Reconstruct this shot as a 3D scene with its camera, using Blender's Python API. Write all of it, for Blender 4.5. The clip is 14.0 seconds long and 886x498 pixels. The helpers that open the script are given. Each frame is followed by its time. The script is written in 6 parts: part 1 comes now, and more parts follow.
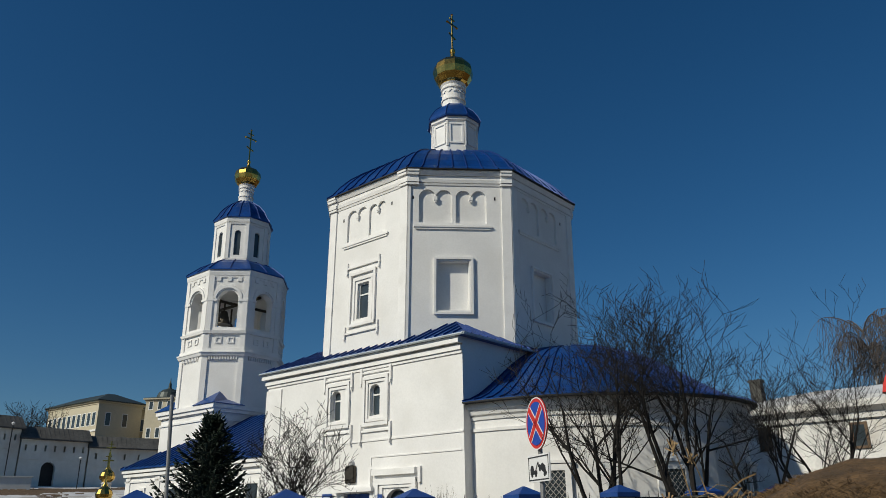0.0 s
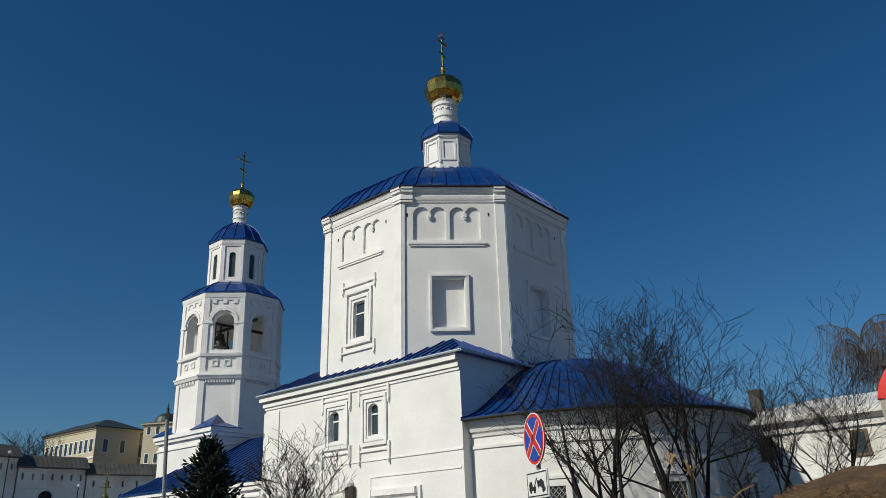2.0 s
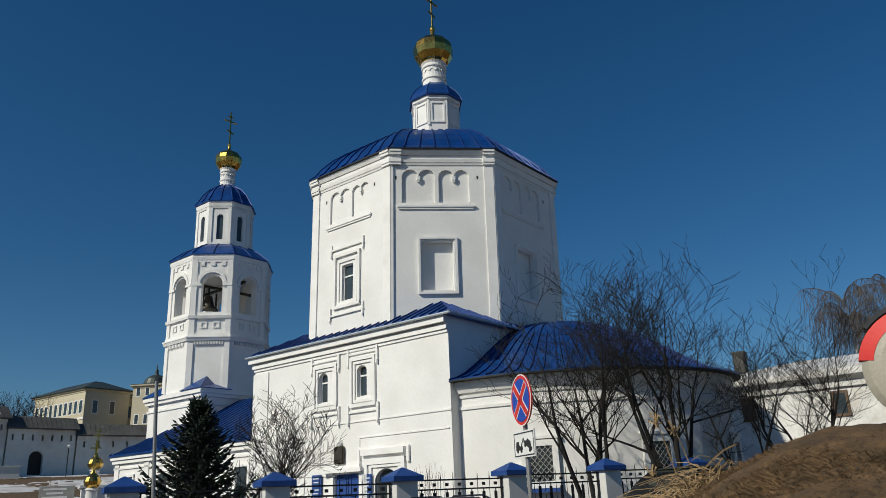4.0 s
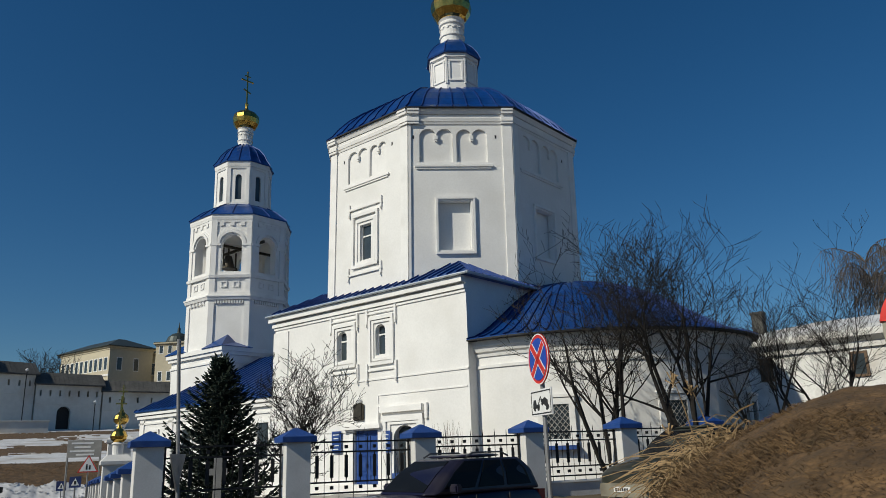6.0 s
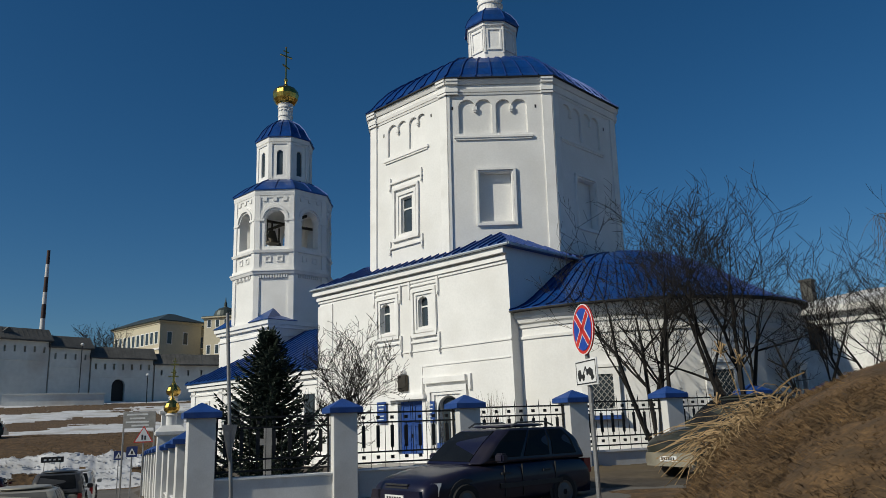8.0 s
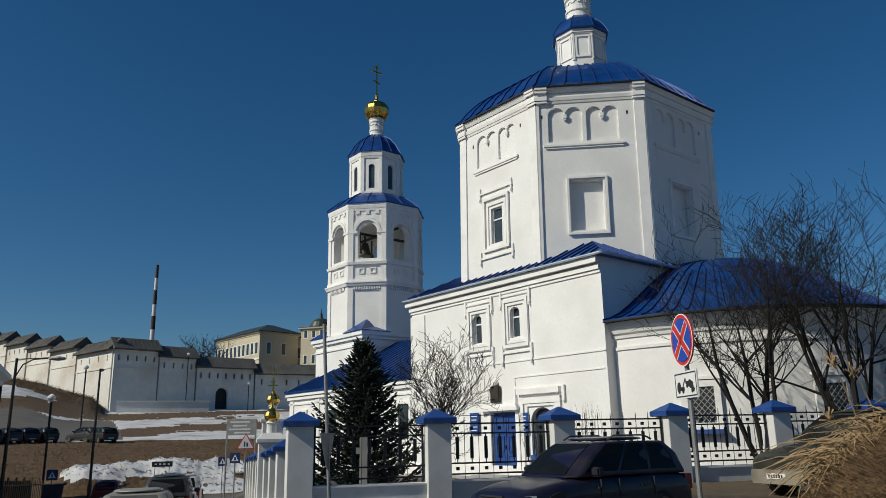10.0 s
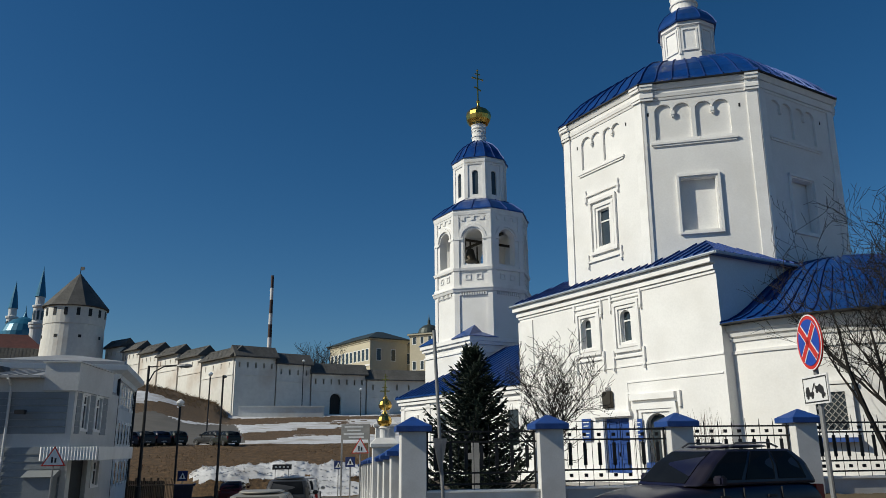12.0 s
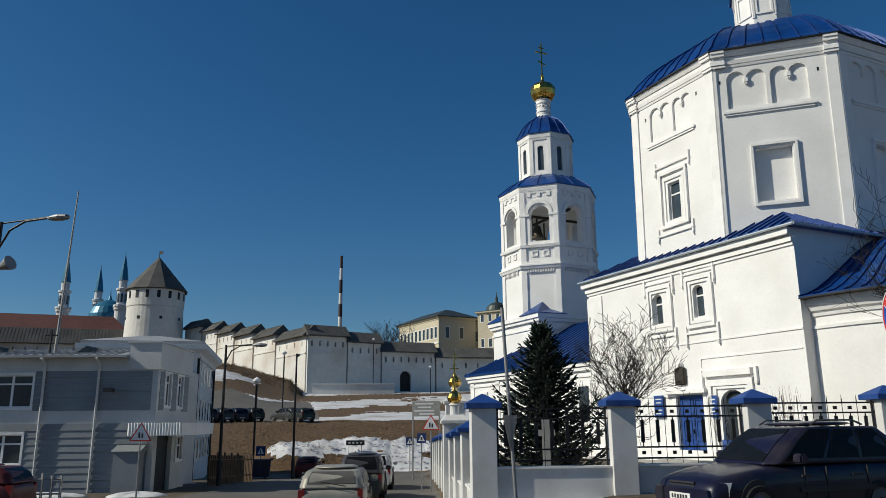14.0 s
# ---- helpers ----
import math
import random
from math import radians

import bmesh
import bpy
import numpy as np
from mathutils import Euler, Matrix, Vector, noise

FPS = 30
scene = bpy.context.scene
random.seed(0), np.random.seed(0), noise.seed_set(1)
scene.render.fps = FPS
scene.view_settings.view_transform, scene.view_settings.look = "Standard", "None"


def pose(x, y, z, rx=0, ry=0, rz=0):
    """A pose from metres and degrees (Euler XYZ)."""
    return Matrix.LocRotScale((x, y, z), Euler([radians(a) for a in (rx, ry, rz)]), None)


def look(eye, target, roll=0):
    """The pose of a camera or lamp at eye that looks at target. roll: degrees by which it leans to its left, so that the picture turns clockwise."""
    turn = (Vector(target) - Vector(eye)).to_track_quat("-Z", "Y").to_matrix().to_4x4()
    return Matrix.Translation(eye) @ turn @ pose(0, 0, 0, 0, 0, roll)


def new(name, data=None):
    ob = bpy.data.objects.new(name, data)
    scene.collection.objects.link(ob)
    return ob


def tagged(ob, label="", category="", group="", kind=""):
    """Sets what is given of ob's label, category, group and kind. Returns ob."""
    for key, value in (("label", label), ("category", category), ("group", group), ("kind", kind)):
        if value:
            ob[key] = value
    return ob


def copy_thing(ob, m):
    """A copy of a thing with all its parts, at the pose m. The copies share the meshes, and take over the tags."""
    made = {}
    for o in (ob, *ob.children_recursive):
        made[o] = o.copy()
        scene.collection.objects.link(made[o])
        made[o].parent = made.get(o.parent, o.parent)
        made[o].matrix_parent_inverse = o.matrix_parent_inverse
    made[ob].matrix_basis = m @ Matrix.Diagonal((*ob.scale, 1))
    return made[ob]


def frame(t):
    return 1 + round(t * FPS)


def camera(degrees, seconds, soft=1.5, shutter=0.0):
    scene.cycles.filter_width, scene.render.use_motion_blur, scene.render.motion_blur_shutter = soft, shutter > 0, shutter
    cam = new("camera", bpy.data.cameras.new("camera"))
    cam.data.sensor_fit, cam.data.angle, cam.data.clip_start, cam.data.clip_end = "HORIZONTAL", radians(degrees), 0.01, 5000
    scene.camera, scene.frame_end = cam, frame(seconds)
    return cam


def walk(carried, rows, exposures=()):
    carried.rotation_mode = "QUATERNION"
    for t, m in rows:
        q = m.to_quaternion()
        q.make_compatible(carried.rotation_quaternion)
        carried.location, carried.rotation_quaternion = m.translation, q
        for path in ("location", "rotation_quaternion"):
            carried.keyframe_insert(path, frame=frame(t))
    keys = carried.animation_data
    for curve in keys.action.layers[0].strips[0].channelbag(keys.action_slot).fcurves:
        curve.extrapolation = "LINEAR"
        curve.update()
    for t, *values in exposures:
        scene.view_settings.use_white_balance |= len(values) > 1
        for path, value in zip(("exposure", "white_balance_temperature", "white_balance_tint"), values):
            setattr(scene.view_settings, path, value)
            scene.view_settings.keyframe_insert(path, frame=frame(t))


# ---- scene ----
cam = camera(61.09, 14.0, soft=0.8)


def at(x, yaw, pitch, roll):
    """The eye, hand-held at one spot, swaying a little along x; yaw to the left, pitch up, roll as look()."""
    return pose(x, 0, 1.55, 90 + pitch, 0, yaw) @ pose(0, 0, 0, 0, 0, roll)


PATH = [
    (0, at(0.031, 0.20, 19.90, -0.80)),
    (0.5, at(0.034, -0.26, 20.89, -1.23)),
    (1, at(0.039, -0.33, 21.46, -1.60)),
    (1.5, at(0.064, -0.40, 21.89, -2.00)),
    (2, at(0.075, -0.17, 21.18, -2.31)),
    (2.5, at(0.048, -0.53, 19.65, -2.39)),
    (2.7, at(0.060, -0.79, 18.71, -2.47)),
    (4.8, at(0.074, -0.97, 17.95, -2.40)),
    (5, at(0.074, -0.87, 17.60, -2.43)),
    (5.5, at(0.079, -0.11, 15.64, -2.21)),
    (6, at(0.069, 0.56, 15.32, -1.95)),
    (6.5, at(0.060, 1.38, 14.49, -1.87)),
    (7, at(0.060, 2.04, 13.70, -1.78)),
    (7.5, at(0.051, 2.77, 13.24, -1.94)),
    (10, at(0.022, 10.88, 14.28, -1.15)),
    (10.5, at(0.010, 13.12, 14.80, -0.50)),
    (11, at(-0.002, 15.30, 15.11, -0.25)),
    (11.5, at(0.000, 17.04, 15.26, -0.87)),
    (12, at(-0.013, 19.13, 14.81, -0.62)),
    (12.5, at(-0.019, 21.01, 14.28, -0.61)),
    (13, at(-0.029, 22.37, 13.91, -0.65)),
    (13.5, at(-0.012, 23.64, 13.58, -0.60)),
    (14, at(-0.016, 24.36, 13.18, -0.50)),
]
walk(cam, PATH, exposures=[(0.0, -0.06, 6560, 5), (2.5, 0.04, 6480, 5), (5.0, 0.03, 6500, 5), (7.5, -0.02, 6520, 5), (10.0, 0.0, 6520, 5), (14.0, 0.2, 6520, 5)])

# ---- world, sun ----
SUN_AZ, SUN_EL = 235.0, 36.0  # degrees: the sun stands to the left, a little behind the eye
world = bpy.data.worlds.new("world")
scene.world = world
world.use_nodes = True
wn = world.node_tree
sky = wn.nodes.new("ShaderNodeTexSky")
sky.sky_type, sky.sun_disc = "NISHITA", False
sky.sun_elevation, sky.sun_rotation = radians(SUN_EL), radians(SUN_AZ)
sky.air_density, sky.dust_density, sky.ozone_density, sky.altitude = 1.0, 0.35, 6.0, 0
hue = wn.nodes.new("ShaderNodeHueSaturation")
hue.inputs["Saturation"].default_value = 1.22
wn.links.new(sky.outputs["Color"], hue.inputs["Color"])
wn.links.new(hue.outputs["Color"], wn.nodes["Background"].inputs["Color"])
wn.nodes["Background"].inputs["Strength"].default_value = 0.058
sun = new("sun", bpy.data.lights.new("sun", "SUN"))
sun.data.energy, sun.data.angle, sun.data.color = 3.75, radians(0.5), (1.0, 0.93, 0.81)
to_sun = Vector((math.sin(radians(SUN_AZ)) * math.cos(radians(SUN_EL)), math.cos(radians(SUN_AZ)) * math.cos(radians(SUN_EL)), math.sin(radians(SUN_EL))))
sun.matrix_world = look(to_sun * 200, (0, 0, 0))


# ---- materials ----
def mat(name, color, rough=0.8, metal=0.0, var=0.12, scale=3.0, fine=40.0, bump=0.15, dirt=None, dirt_amount=0.5, dirt_scale=0.6, spec=0.5, coat=0.0, rand=0.0, wave=None):
    """A surface: base colour with large and fine variation, stains of a second colour, and bump."""
    m = bpy.data.materials.new(name)
    m.use_nodes = True
    nt = m.node_tree
    b = nt.nodes["Principled BSDF"]
    b.inputs["Roughness"].default_value, b.inputs["Metallic"].default_value = rough, metal
    b.inputs["Specular IOR Level"].default_value, b.inputs["Coat Weight"].default_value = spec, coat
    co = nt.nodes.new("ShaderNodeTexCoord")

    def noise_node(s, detail, seed):
        mp = nt.nodes.new("ShaderNodeMapping")
        mp.inputs["Location"].default_value = (seed * 3.1, seed * 1.7, seed * 0.9)
        n = nt.nodes.new("ShaderNodeTexNoise")
        n.inputs["Scale"].default_value, n.inputs["Detail"].default_value = s, detail
        nt.links.new(co.outputs["Object"], mp.inputs["Vector"])
        nt.links.new(mp.outputs["Vector"], n.inputs["Vector"])
        return n

    def mixed(fac, a, c):
        mx = nt.nodes.new("ShaderNodeMix")
        mx.data_type = "RGBA"
        for socket, value in ((mx.inputs["Factor"], fac), (mx.inputs["A"], a), (mx.inputs["B"], c)):
            if isinstance(value, bpy.types.NodeSocket):
                nt.links.new(value, socket)
            elif isinstance(value, float):
                socket.default_value = value
            else:
                socket.default_value = (*value, 1)
        return mx.outputs["Result"]

    def ramped(source, lo, hi):
        r = nt.nodes.new("ShaderNodeMapRange")
        r.inputs["From Min"].default_value, r.inputs["From Max"].default_value = lo, hi
        nt.links.new(source, r.inputs["Value"])
        return r.outputs["Result"]

    big, small = noise_node(scale, 4, 1), noise_node(fine, 3, 2)
    lo, hi = [c * (1 - var) for c in color], [min(1, c * (1 + var)) for c in color]
    col = mixed(ramped(big.outputs["Fac"], 0.3, 0.7), lo, hi)
    col = mixed(ramped(small.outputs["Fac"], 0.3, 0.7), col, mixed(var * 1.2, col, (0.0, 0.0, 0.0)))
    if dirt:
        spots = noise_node(dirt_scale, 6, 3)
        f = nt.nodes.new("ShaderNodeMath")
        f.operation = "MULTIPLY"
        f.inputs[1].default_value = dirt_amount
        nt.links.new(ramped(spots.outputs["Fac"], 0.5, 0.68), f.inputs[0])
        col = mixed(f.outputs[0], col, dirt)
    if rand:
        oi = nt.nodes.new("ShaderNodeObjectInfo")
        rm = nt.nodes.new("ShaderNodeMath")
        rm.operation = "MULTIPLY"
        rm.inputs[1].default_value = rand
        nt.links.new(oi.outputs["Random"], rm.inputs[0])
        col = mixed(rm.outputs[0], col, (0.0, 0.0, 0.0))
    nt.links.new(col, b.inputs["Base Color"])
    if bump:
        bp = nt.nodes.new("ShaderNodeBump")
        bp.inputs["Strength"].default_value, bp.inputs["Distance"].default_value = bump, 0.02
        nt.links.new(small.outputs["Fac"], bp.inputs["Height"])
        last = bp
        if wave:
            b2 = nt.nodes.new("ShaderNodeBump")
            b2.inputs["Strength"].default_value, b2.inputs["Distance"].default_value = wave, 0.12
            nt.links.new(big.outputs["Fac"], b2.inputs["Height"])
            nt.links.new(bp.outputs["Normal"], b2.inputs["Normal"])
            last = b2
        nt.links.new(last.outputs["Normal"], b.inputs["Normal"])
    return m


PLASTER = mat("lime plaster", (0.80, 0.79, 0.77), 0.92, var=0.05, scale=0.7, fine=14, bump=0.12, dirt=(0.66, 0.64, 0.60), dirt_amount=0.35, dirt_scale=0.5, wave=0.18)
TRIM = mat("white trim", (0.82, 0.81, 0.79), 0.9, var=0.05, scale=1.5, fine=20, bump=0.1, dirt=(0.6, 0.58, 0.54), dirt_amount=0.3, dirt_scale=1.2)
BLUE = mat("blue roof sheet", (0.006, 0.062, 0.27), 0.36, 0.35, var=0.25, scale=0.8, fine=7, bump=0.1, wave=0.2, dirt=(0.03, 0.09, 0.24), dirt_amount=0.5, dirt_scale=0.9)
SEAM = mat("roof seam", (0.010, 0.045, 0.20), 0.5, 0.3, var=0.2)
BLUEPAINT = mat("blue paint", (0.010, 0.055, 0.24), 0.55, var=0.15, dirt=(0.05, 0.10, 0.25), dirt_scale=3)
GOLD = mat("gilded metal", (0.62, 0.40, 0.10), 0.24, 1.0, var=0.22, scale=2.2, fine=9, bump=0.12, wave=0.15)
ZINC = mat("pale zinc", (0.50, 0.55, 0.58), 0.45, 0.5, var=0.12, scale=2.0)
IRON = mat("black iron", (0.02, 0.02, 0.022), 0.55, 0.4, var=0.2)
DARKGLASS = mat("dark window glass", (0.05, 0.065, 0.075), 0.08, var=0.25, scale=1.2, bump=0.0)
BRONZE = mat("dark bronze", (0.08, 0.07, 0.055), 0.5, 0.7, var=0.25)
PILLAR = mat("fence plaster", (0.66, 0.655, 0.64), 0.93, var=0.07, scale=1.5, fine=30, bump=0.07, dirt=(0.45, 0.43, 0.40), dirt_amount=0.45, dirt_scale=1.3)
GRASS = mat("dead grass", (0.128, 0.074, 0.031), 0.95, var=0.5, scale=2.6, fine=22, bump=0.9, dirt=(0.058, 0.037, 0.018), dirt_amount=0.9, dirt_scale=2.4)
MUD = mat("muddy soil", (0.085, 0.066, 0.046), 0.95, var=0.4, scale=0.5, fine=5, bump=0.5, dirt=(0.14, 0.10, 0.05), dirt_amount=0.7, dirt_scale=0.2)
ASPHALT = mat("dusty asphalt", (0.115, 0.105, 0.09), 0.9, var=0.15, scale=0.4, fine=25, bump=0.25, dirt=(0.085, 0.08, 0.072), dirt_amount=0.7, dirt_scale=0.25)
SNOW = mat("old snow", (0.58, 0.585, 0.60), 0.8, var=0.16, scale=0.5, fine=3, bump=1.0, dirt=(0.30, 0.26, 0.21), dirt_amount=0.85, dirt_scale=0.28, wave=0.9)
BOARD = mat("weathered roof boards", (0.10, 0.097, 0.090), 0.9, var=0.25, scale=0.3, fine=2, bump=0.3)
FORT = mat("fortress whitewash", (0.71, 0.69, 0.64), 0.95, var=0.08, scale=0.12, fine=1.2, bump=0.25, dirt=(0.42, 0.31, 0.225), dirt_amount=0.6, dirt_scale=0.11)
STONE = mat("grey stone", (0.36, 0.35, 0.33), 0.9, var=0.15)


# ---- building blocks ----
def part(name, bm, material, parent=None, label="", smooth=False):
    """Links a bmesh as one mesh object under a thing or a part."""
    bmesh.ops.recalc_face_normals(bm, faces=bm.faces)
    me = bpy.data.meshes.new(name)
    bm.to_mesh(me)
    bm.free()
    me.materials.append(material)
    if smooth:
        me.shade_smooth()
    ob = new(name, me)
    if parent:
        ob.parent = parent
    if label:
        tagged(ob, label)
    return ob


def thing(name, m, label, category, group="", kind=""):
    ob = new(name)
    ob.matrix_world = m
    return tagged(ob, label, category, group, kind)


def bm_new():
    return bmesh.new()


def box(bm, x0, x1, y0, y1, z0, z1, m=None):
    vs = [Vector((x, y, z)) for z in (z0, z1) for y in (y0, y1) for x in (x0, x1)]
    vs = [bm.verts.new(m @ v if m else v) for v in vs]
    for f in ((0, 2, 3, 1), (4, 5, 7, 6), (0, 1, 5, 4), (2, 6, 7, 3), (0, 4, 6, 2), (1, 3, 7, 5)):
        bm.faces.new([vs[i] for i in f])


def loft(bm, rings, cap=True, m=None):
    """Joins closed rings of points, each a list of the same length."""
    made = [[bm.verts.new(m @ Vector(p) if m else Vector(p)) for p in r] for r in rings]
    n = len(made[0])
    for a, b in zip(made, made[1:]):
        for i in range(n):
            bm.faces.new((a[i], a[(i + 1) % n], b[(i + 1) % n], b[i]))
    if cap:
        bm.faces.new(made[0])
        bm.faces.new(made[-1])
    return made


def octa(a, z, cx=0.0, cy=0.0):
    """An octagon with faces square to the axes; a: centre to face."""
    r = a / math.cos(math.pi / 8)
    return [(cx + r * math.cos(math.pi / 8 + k * math.pi / 4), cy + r * math.sin(math.pi / 8 + k * math.pi / 4), z) for k in range(8)]


def rect(x0, x1, y0, y1, z):
    return [(x0, y0, z), (x1, y0, z), (x1, y1, z), (x0, y1, z)]


def circle(r, z, n=24, cx=0.0, cy=0.0):
    return [(cx + r * math.cos(k * math.tau / n), cy + r * math.sin(k * math.tau / n), z) for k in range(n)]


def lathe(bm, profile, n=24, cx=0.0, cy=0.0, m=None):
    loft(bm, [circle(r, z, n, cx, cy) for r, z in profile], m=m)


def tube(bm, points, radii, n=6):
    """A tapering tube along points."""
    rings = []
    for i, p in enumerate(points):
        a, b = Vector(points[max(i - 1, 0)]), Vector(points[min(i + 1, len(points) - 1)])
        d = (b - a).normalized()
        u = d.cross(Vector((0, 0, 1)) if abs(d.z) < 0.95 else Vector((1, 0, 0))).normalized()
        v = d.cross(u)
        r = radii[i] if isinstance(radii, (list, tuple)) else radii
        rings.append([Vector(p) + (u * math.cos(k * math.tau / n) + v * math.sin(k * math.tau / n)) * r for k in range(n)])
    loft(bm, rings)


def panel(bm, m, x0, x1, z0, z1, thick, holes):
    """A wall slab, its front at y = 0, with openings (x0, x1, z0, z1, arched)."""
    xs = sorted({x0, x1, *[h[0] for h in holes], *[h[1] for h in holes]})
    zs = sorted({z0, z1, *[h[2] for h in holes], *[h[3] for h in holes]})

    def empty(i, j):
        if not (0 <= i < len(xs) - 1 and 0 <= j < len(zs) - 1):
            return True
        cx, cz = (xs[i] + xs[i + 1]) / 2, (zs[j] + zs[j + 1]) / 2
        return any(h[0] < cx < h[1] and h[2] < cz < h[3] for h in holes)

    cache = {}

    def vert(x, y, z):
        key = (round(x, 4), round(y, 4), round(z, 4))
        if key not in cache:
            cache[key] = bm.verts.new(m @ Vector((x, y, z)))
        return cache[key]

    def quad(*ps):
        bm.faces.new([vert(*p) for p in ps])

    for i in range(len(xs) - 1):
        for j in range(len(zs) - 1):
            if empty(i, j):
                continue
            a, b, c, d = xs[i], xs[i + 1], zs[j], zs[j + 1]
            for y in (0, thick):
                quad((a, y, c), (b, y, c), (b, y, d), (a, y, d))
            if empty(i - 1, j):
                quad((a, 0, c), (a, thick, c), (a, thick, d), (a, 0, d))
            if empty(i + 1, j):
                quad((b, 0, c), (b, thick, c), (b, thick, d), (b, 0, d))
            if empty(i, j - 1):
                quad((a, 0, c), (a, thick, c), (b, thick, c), (b, 0, c))
            if empty(i, j + 1):
                quad((a, 0, d), (a, thick, d), (b, thick, d), (b, 0, d))
    for h in holes:
        if len(h) > 4 and h[4]:
            c, r, rise = (h[0] + h[1]) / 2, (h[1] - h[0]) / 2, h[4]
            for side in (-1, 1):
                arc = [(c + side * r * math.cos(t), h[3] - rise + rise * math.sin(t)) for t in np.linspace(0, math.pi / 2, 9)]
                ring = [(c + side * r, h[3])] + arc
                loft(bm, [[(x, y + 0.002, z) for x, z in ring] for y in (0, thick - 0.004)], m=m)


def surround(bm, m, x0, x1, z0, z1, w, proud, y=0.0, bottom=True):
    """A moulded frame round an opening, standing proud of the wall."""
    box(bm, x0, x0 + w, y - proud, y, z0, z1, m)
    box(bm, x1 - w, x1, y - proud, y, z0, z1, m)
    box(bm, x0, x1, y - proud - 0.004, y, z1 - w, z1 + 0.003, m)
    if bottom:
        box(bm, x0, x1, y - proud - 0.004, y, z0 - 0.003, z0 + w, m)


def arch_band(bm, m, c, r, zs, w, proud, y=0.0, n=14):
    """A half-round moulding of width w over a springing line."""
    for t0, t1 in zip(np.linspace(0, math.pi, n + 1), np.linspace(0, math.pi, n + 1)[1:]):
        quad = [(c + q * math.cos(t), zs + q * math.sin(t)) for q, t in ((r, t0), (r + w, t0), (r + w, t1), (r, t1))]
        loft(bm, [[(x, yy, z) for x, z in quad] for yy in (y - proud, y)], m=m)


def rib(bm, a, b, w=0.035, h=0.05):
    """A standing seam from a to b."""
    a, b = Vector(a), Vector(b)
    d = (b - a).normalized()
    s = d.cross(Vector((0, 0, 1))).normalized() * w / 2
    up = s.cross(d).normalized()
    up = up * h if up.z > 0 else -up * h
    loft(bm, [[p - s - up * 0.3, p + s - up * 0.3, p + s + up, p - s + up] for p in (a, b)])


def seam(parent, a, b, w=0.035, h=0.05):
    bm = bm_new()
    rib(bm, a, b, w, h)
    return part("seam", bm, SEAM, parent)


def face_of(k, a, cx=0.0, cy=0.0):
    """The frame of the k-th octagon face (0 faces south, 1 south-east ...): x along it, y inwards, z up."""
    turn = pose(0, 0, 0, 0, 0, 45 * k)
    return Matrix.Translation((cx, cy, 0)) @ turn @ Matrix.Translation((0, -a, 0))


# ---- the church ----
CHURCH = pose(0.58, 26.7, 0, 0, 0, -40)  # its south-east corner; x runs east, y north
X0, Y1, EAVE = -11.25, 11.7, 7.85
church = thing("church", CHURCH, "white plastered church with blue sheet roofs and an octagonal drum", "church")


def window_unit(parent, m, x0, x1, z0, z1, arch, depth=0.2, name="window"):
    """A glazed sash set back in its opening: pane, frame, transom."""
    w = 0.05
    bm = bm_new()
    surround(bm, m, x0, x1, z0, z1, w, 0.05, depth)
    zt = z0 + (z1 - z0) * 0.68
    box(bm, x0 + w, x1 - w, depth - 0.045, depth, zt - 0.03, zt + 0.03, m)
    win = part(name, bm, TRIM, parent, "white-painted sash")
    bm = bm_new()
    box(bm, x0 + 0.02, x1 - 0.02, depth - 0.01, depth + 0.015, z0 + 0.02, z1 - 0.02, m)
    part("pane", bm, DARKGLASS, win, "dark reflecting glass")
    return win


# quadrangle: solid core with plastered slabs on its sides
F_S = pose(0, 0, 0)
F_E = pose(0, 0, 0, 0, 0, 90)
W1, W2 = (-6.97, -6.42, 5.4, 6.62, 0.24), (-4.72, -4.17, 5.42, 6.64, 0.24)
DOOR, NICHE = (-5.97, -4.6, 0.2, 2.57), (-3.79, -2.64, 0.6, 2.67, 0.5)
bm = bm_new()
panel(bm, F_S, X0, 0, -0.3, EAVE, 0.35, [W1, W2, DOOR, NICHE])
box(bm, X0, 0, 0.352, Y1, -0.3, EAVE - 0.002)
part("quadrangle_wall", bm, PLASTER, church)
bm = bm_new()
for ring in ((0.05, 7.24, 7.34), (0.11, 7.36, 7.52), (0.24, 7.6, 7.83)):
    o, a, b = ring
    for x0, x1, y0, y1 in ((X0 - o, 0.0, -o, 0), (X0 - o, X0, 0, Y1)):
        box(bm, x0, x1, y0, y1, a, b)
box(bm, X0 - 0.05, X0 + 1.0, -0.055, 0, 0.5, 7.12)
box(bm, X0 - 0.035, 0.0, -0.035, 0, 4.46, 4.52)
box(bm, X0, 0, -0.12, 0, -0.3, 0.55)
box(bm, -4.55, -0.1, -0.03, 0, 3.84, 3.89)
box(bm, -4.6, -4.55, -0.03, 0, 3.55, 3.89)
part("cornice", bm, TRIM, church)
def piece(name, m, boxes, parent, material=None):
    """One small moulded part from a few touching boxes."""
    bm = bm_new()
    for q in boxes:
        box(bm, *q, m)
    return part(name, bm, material or TRIM, parent)


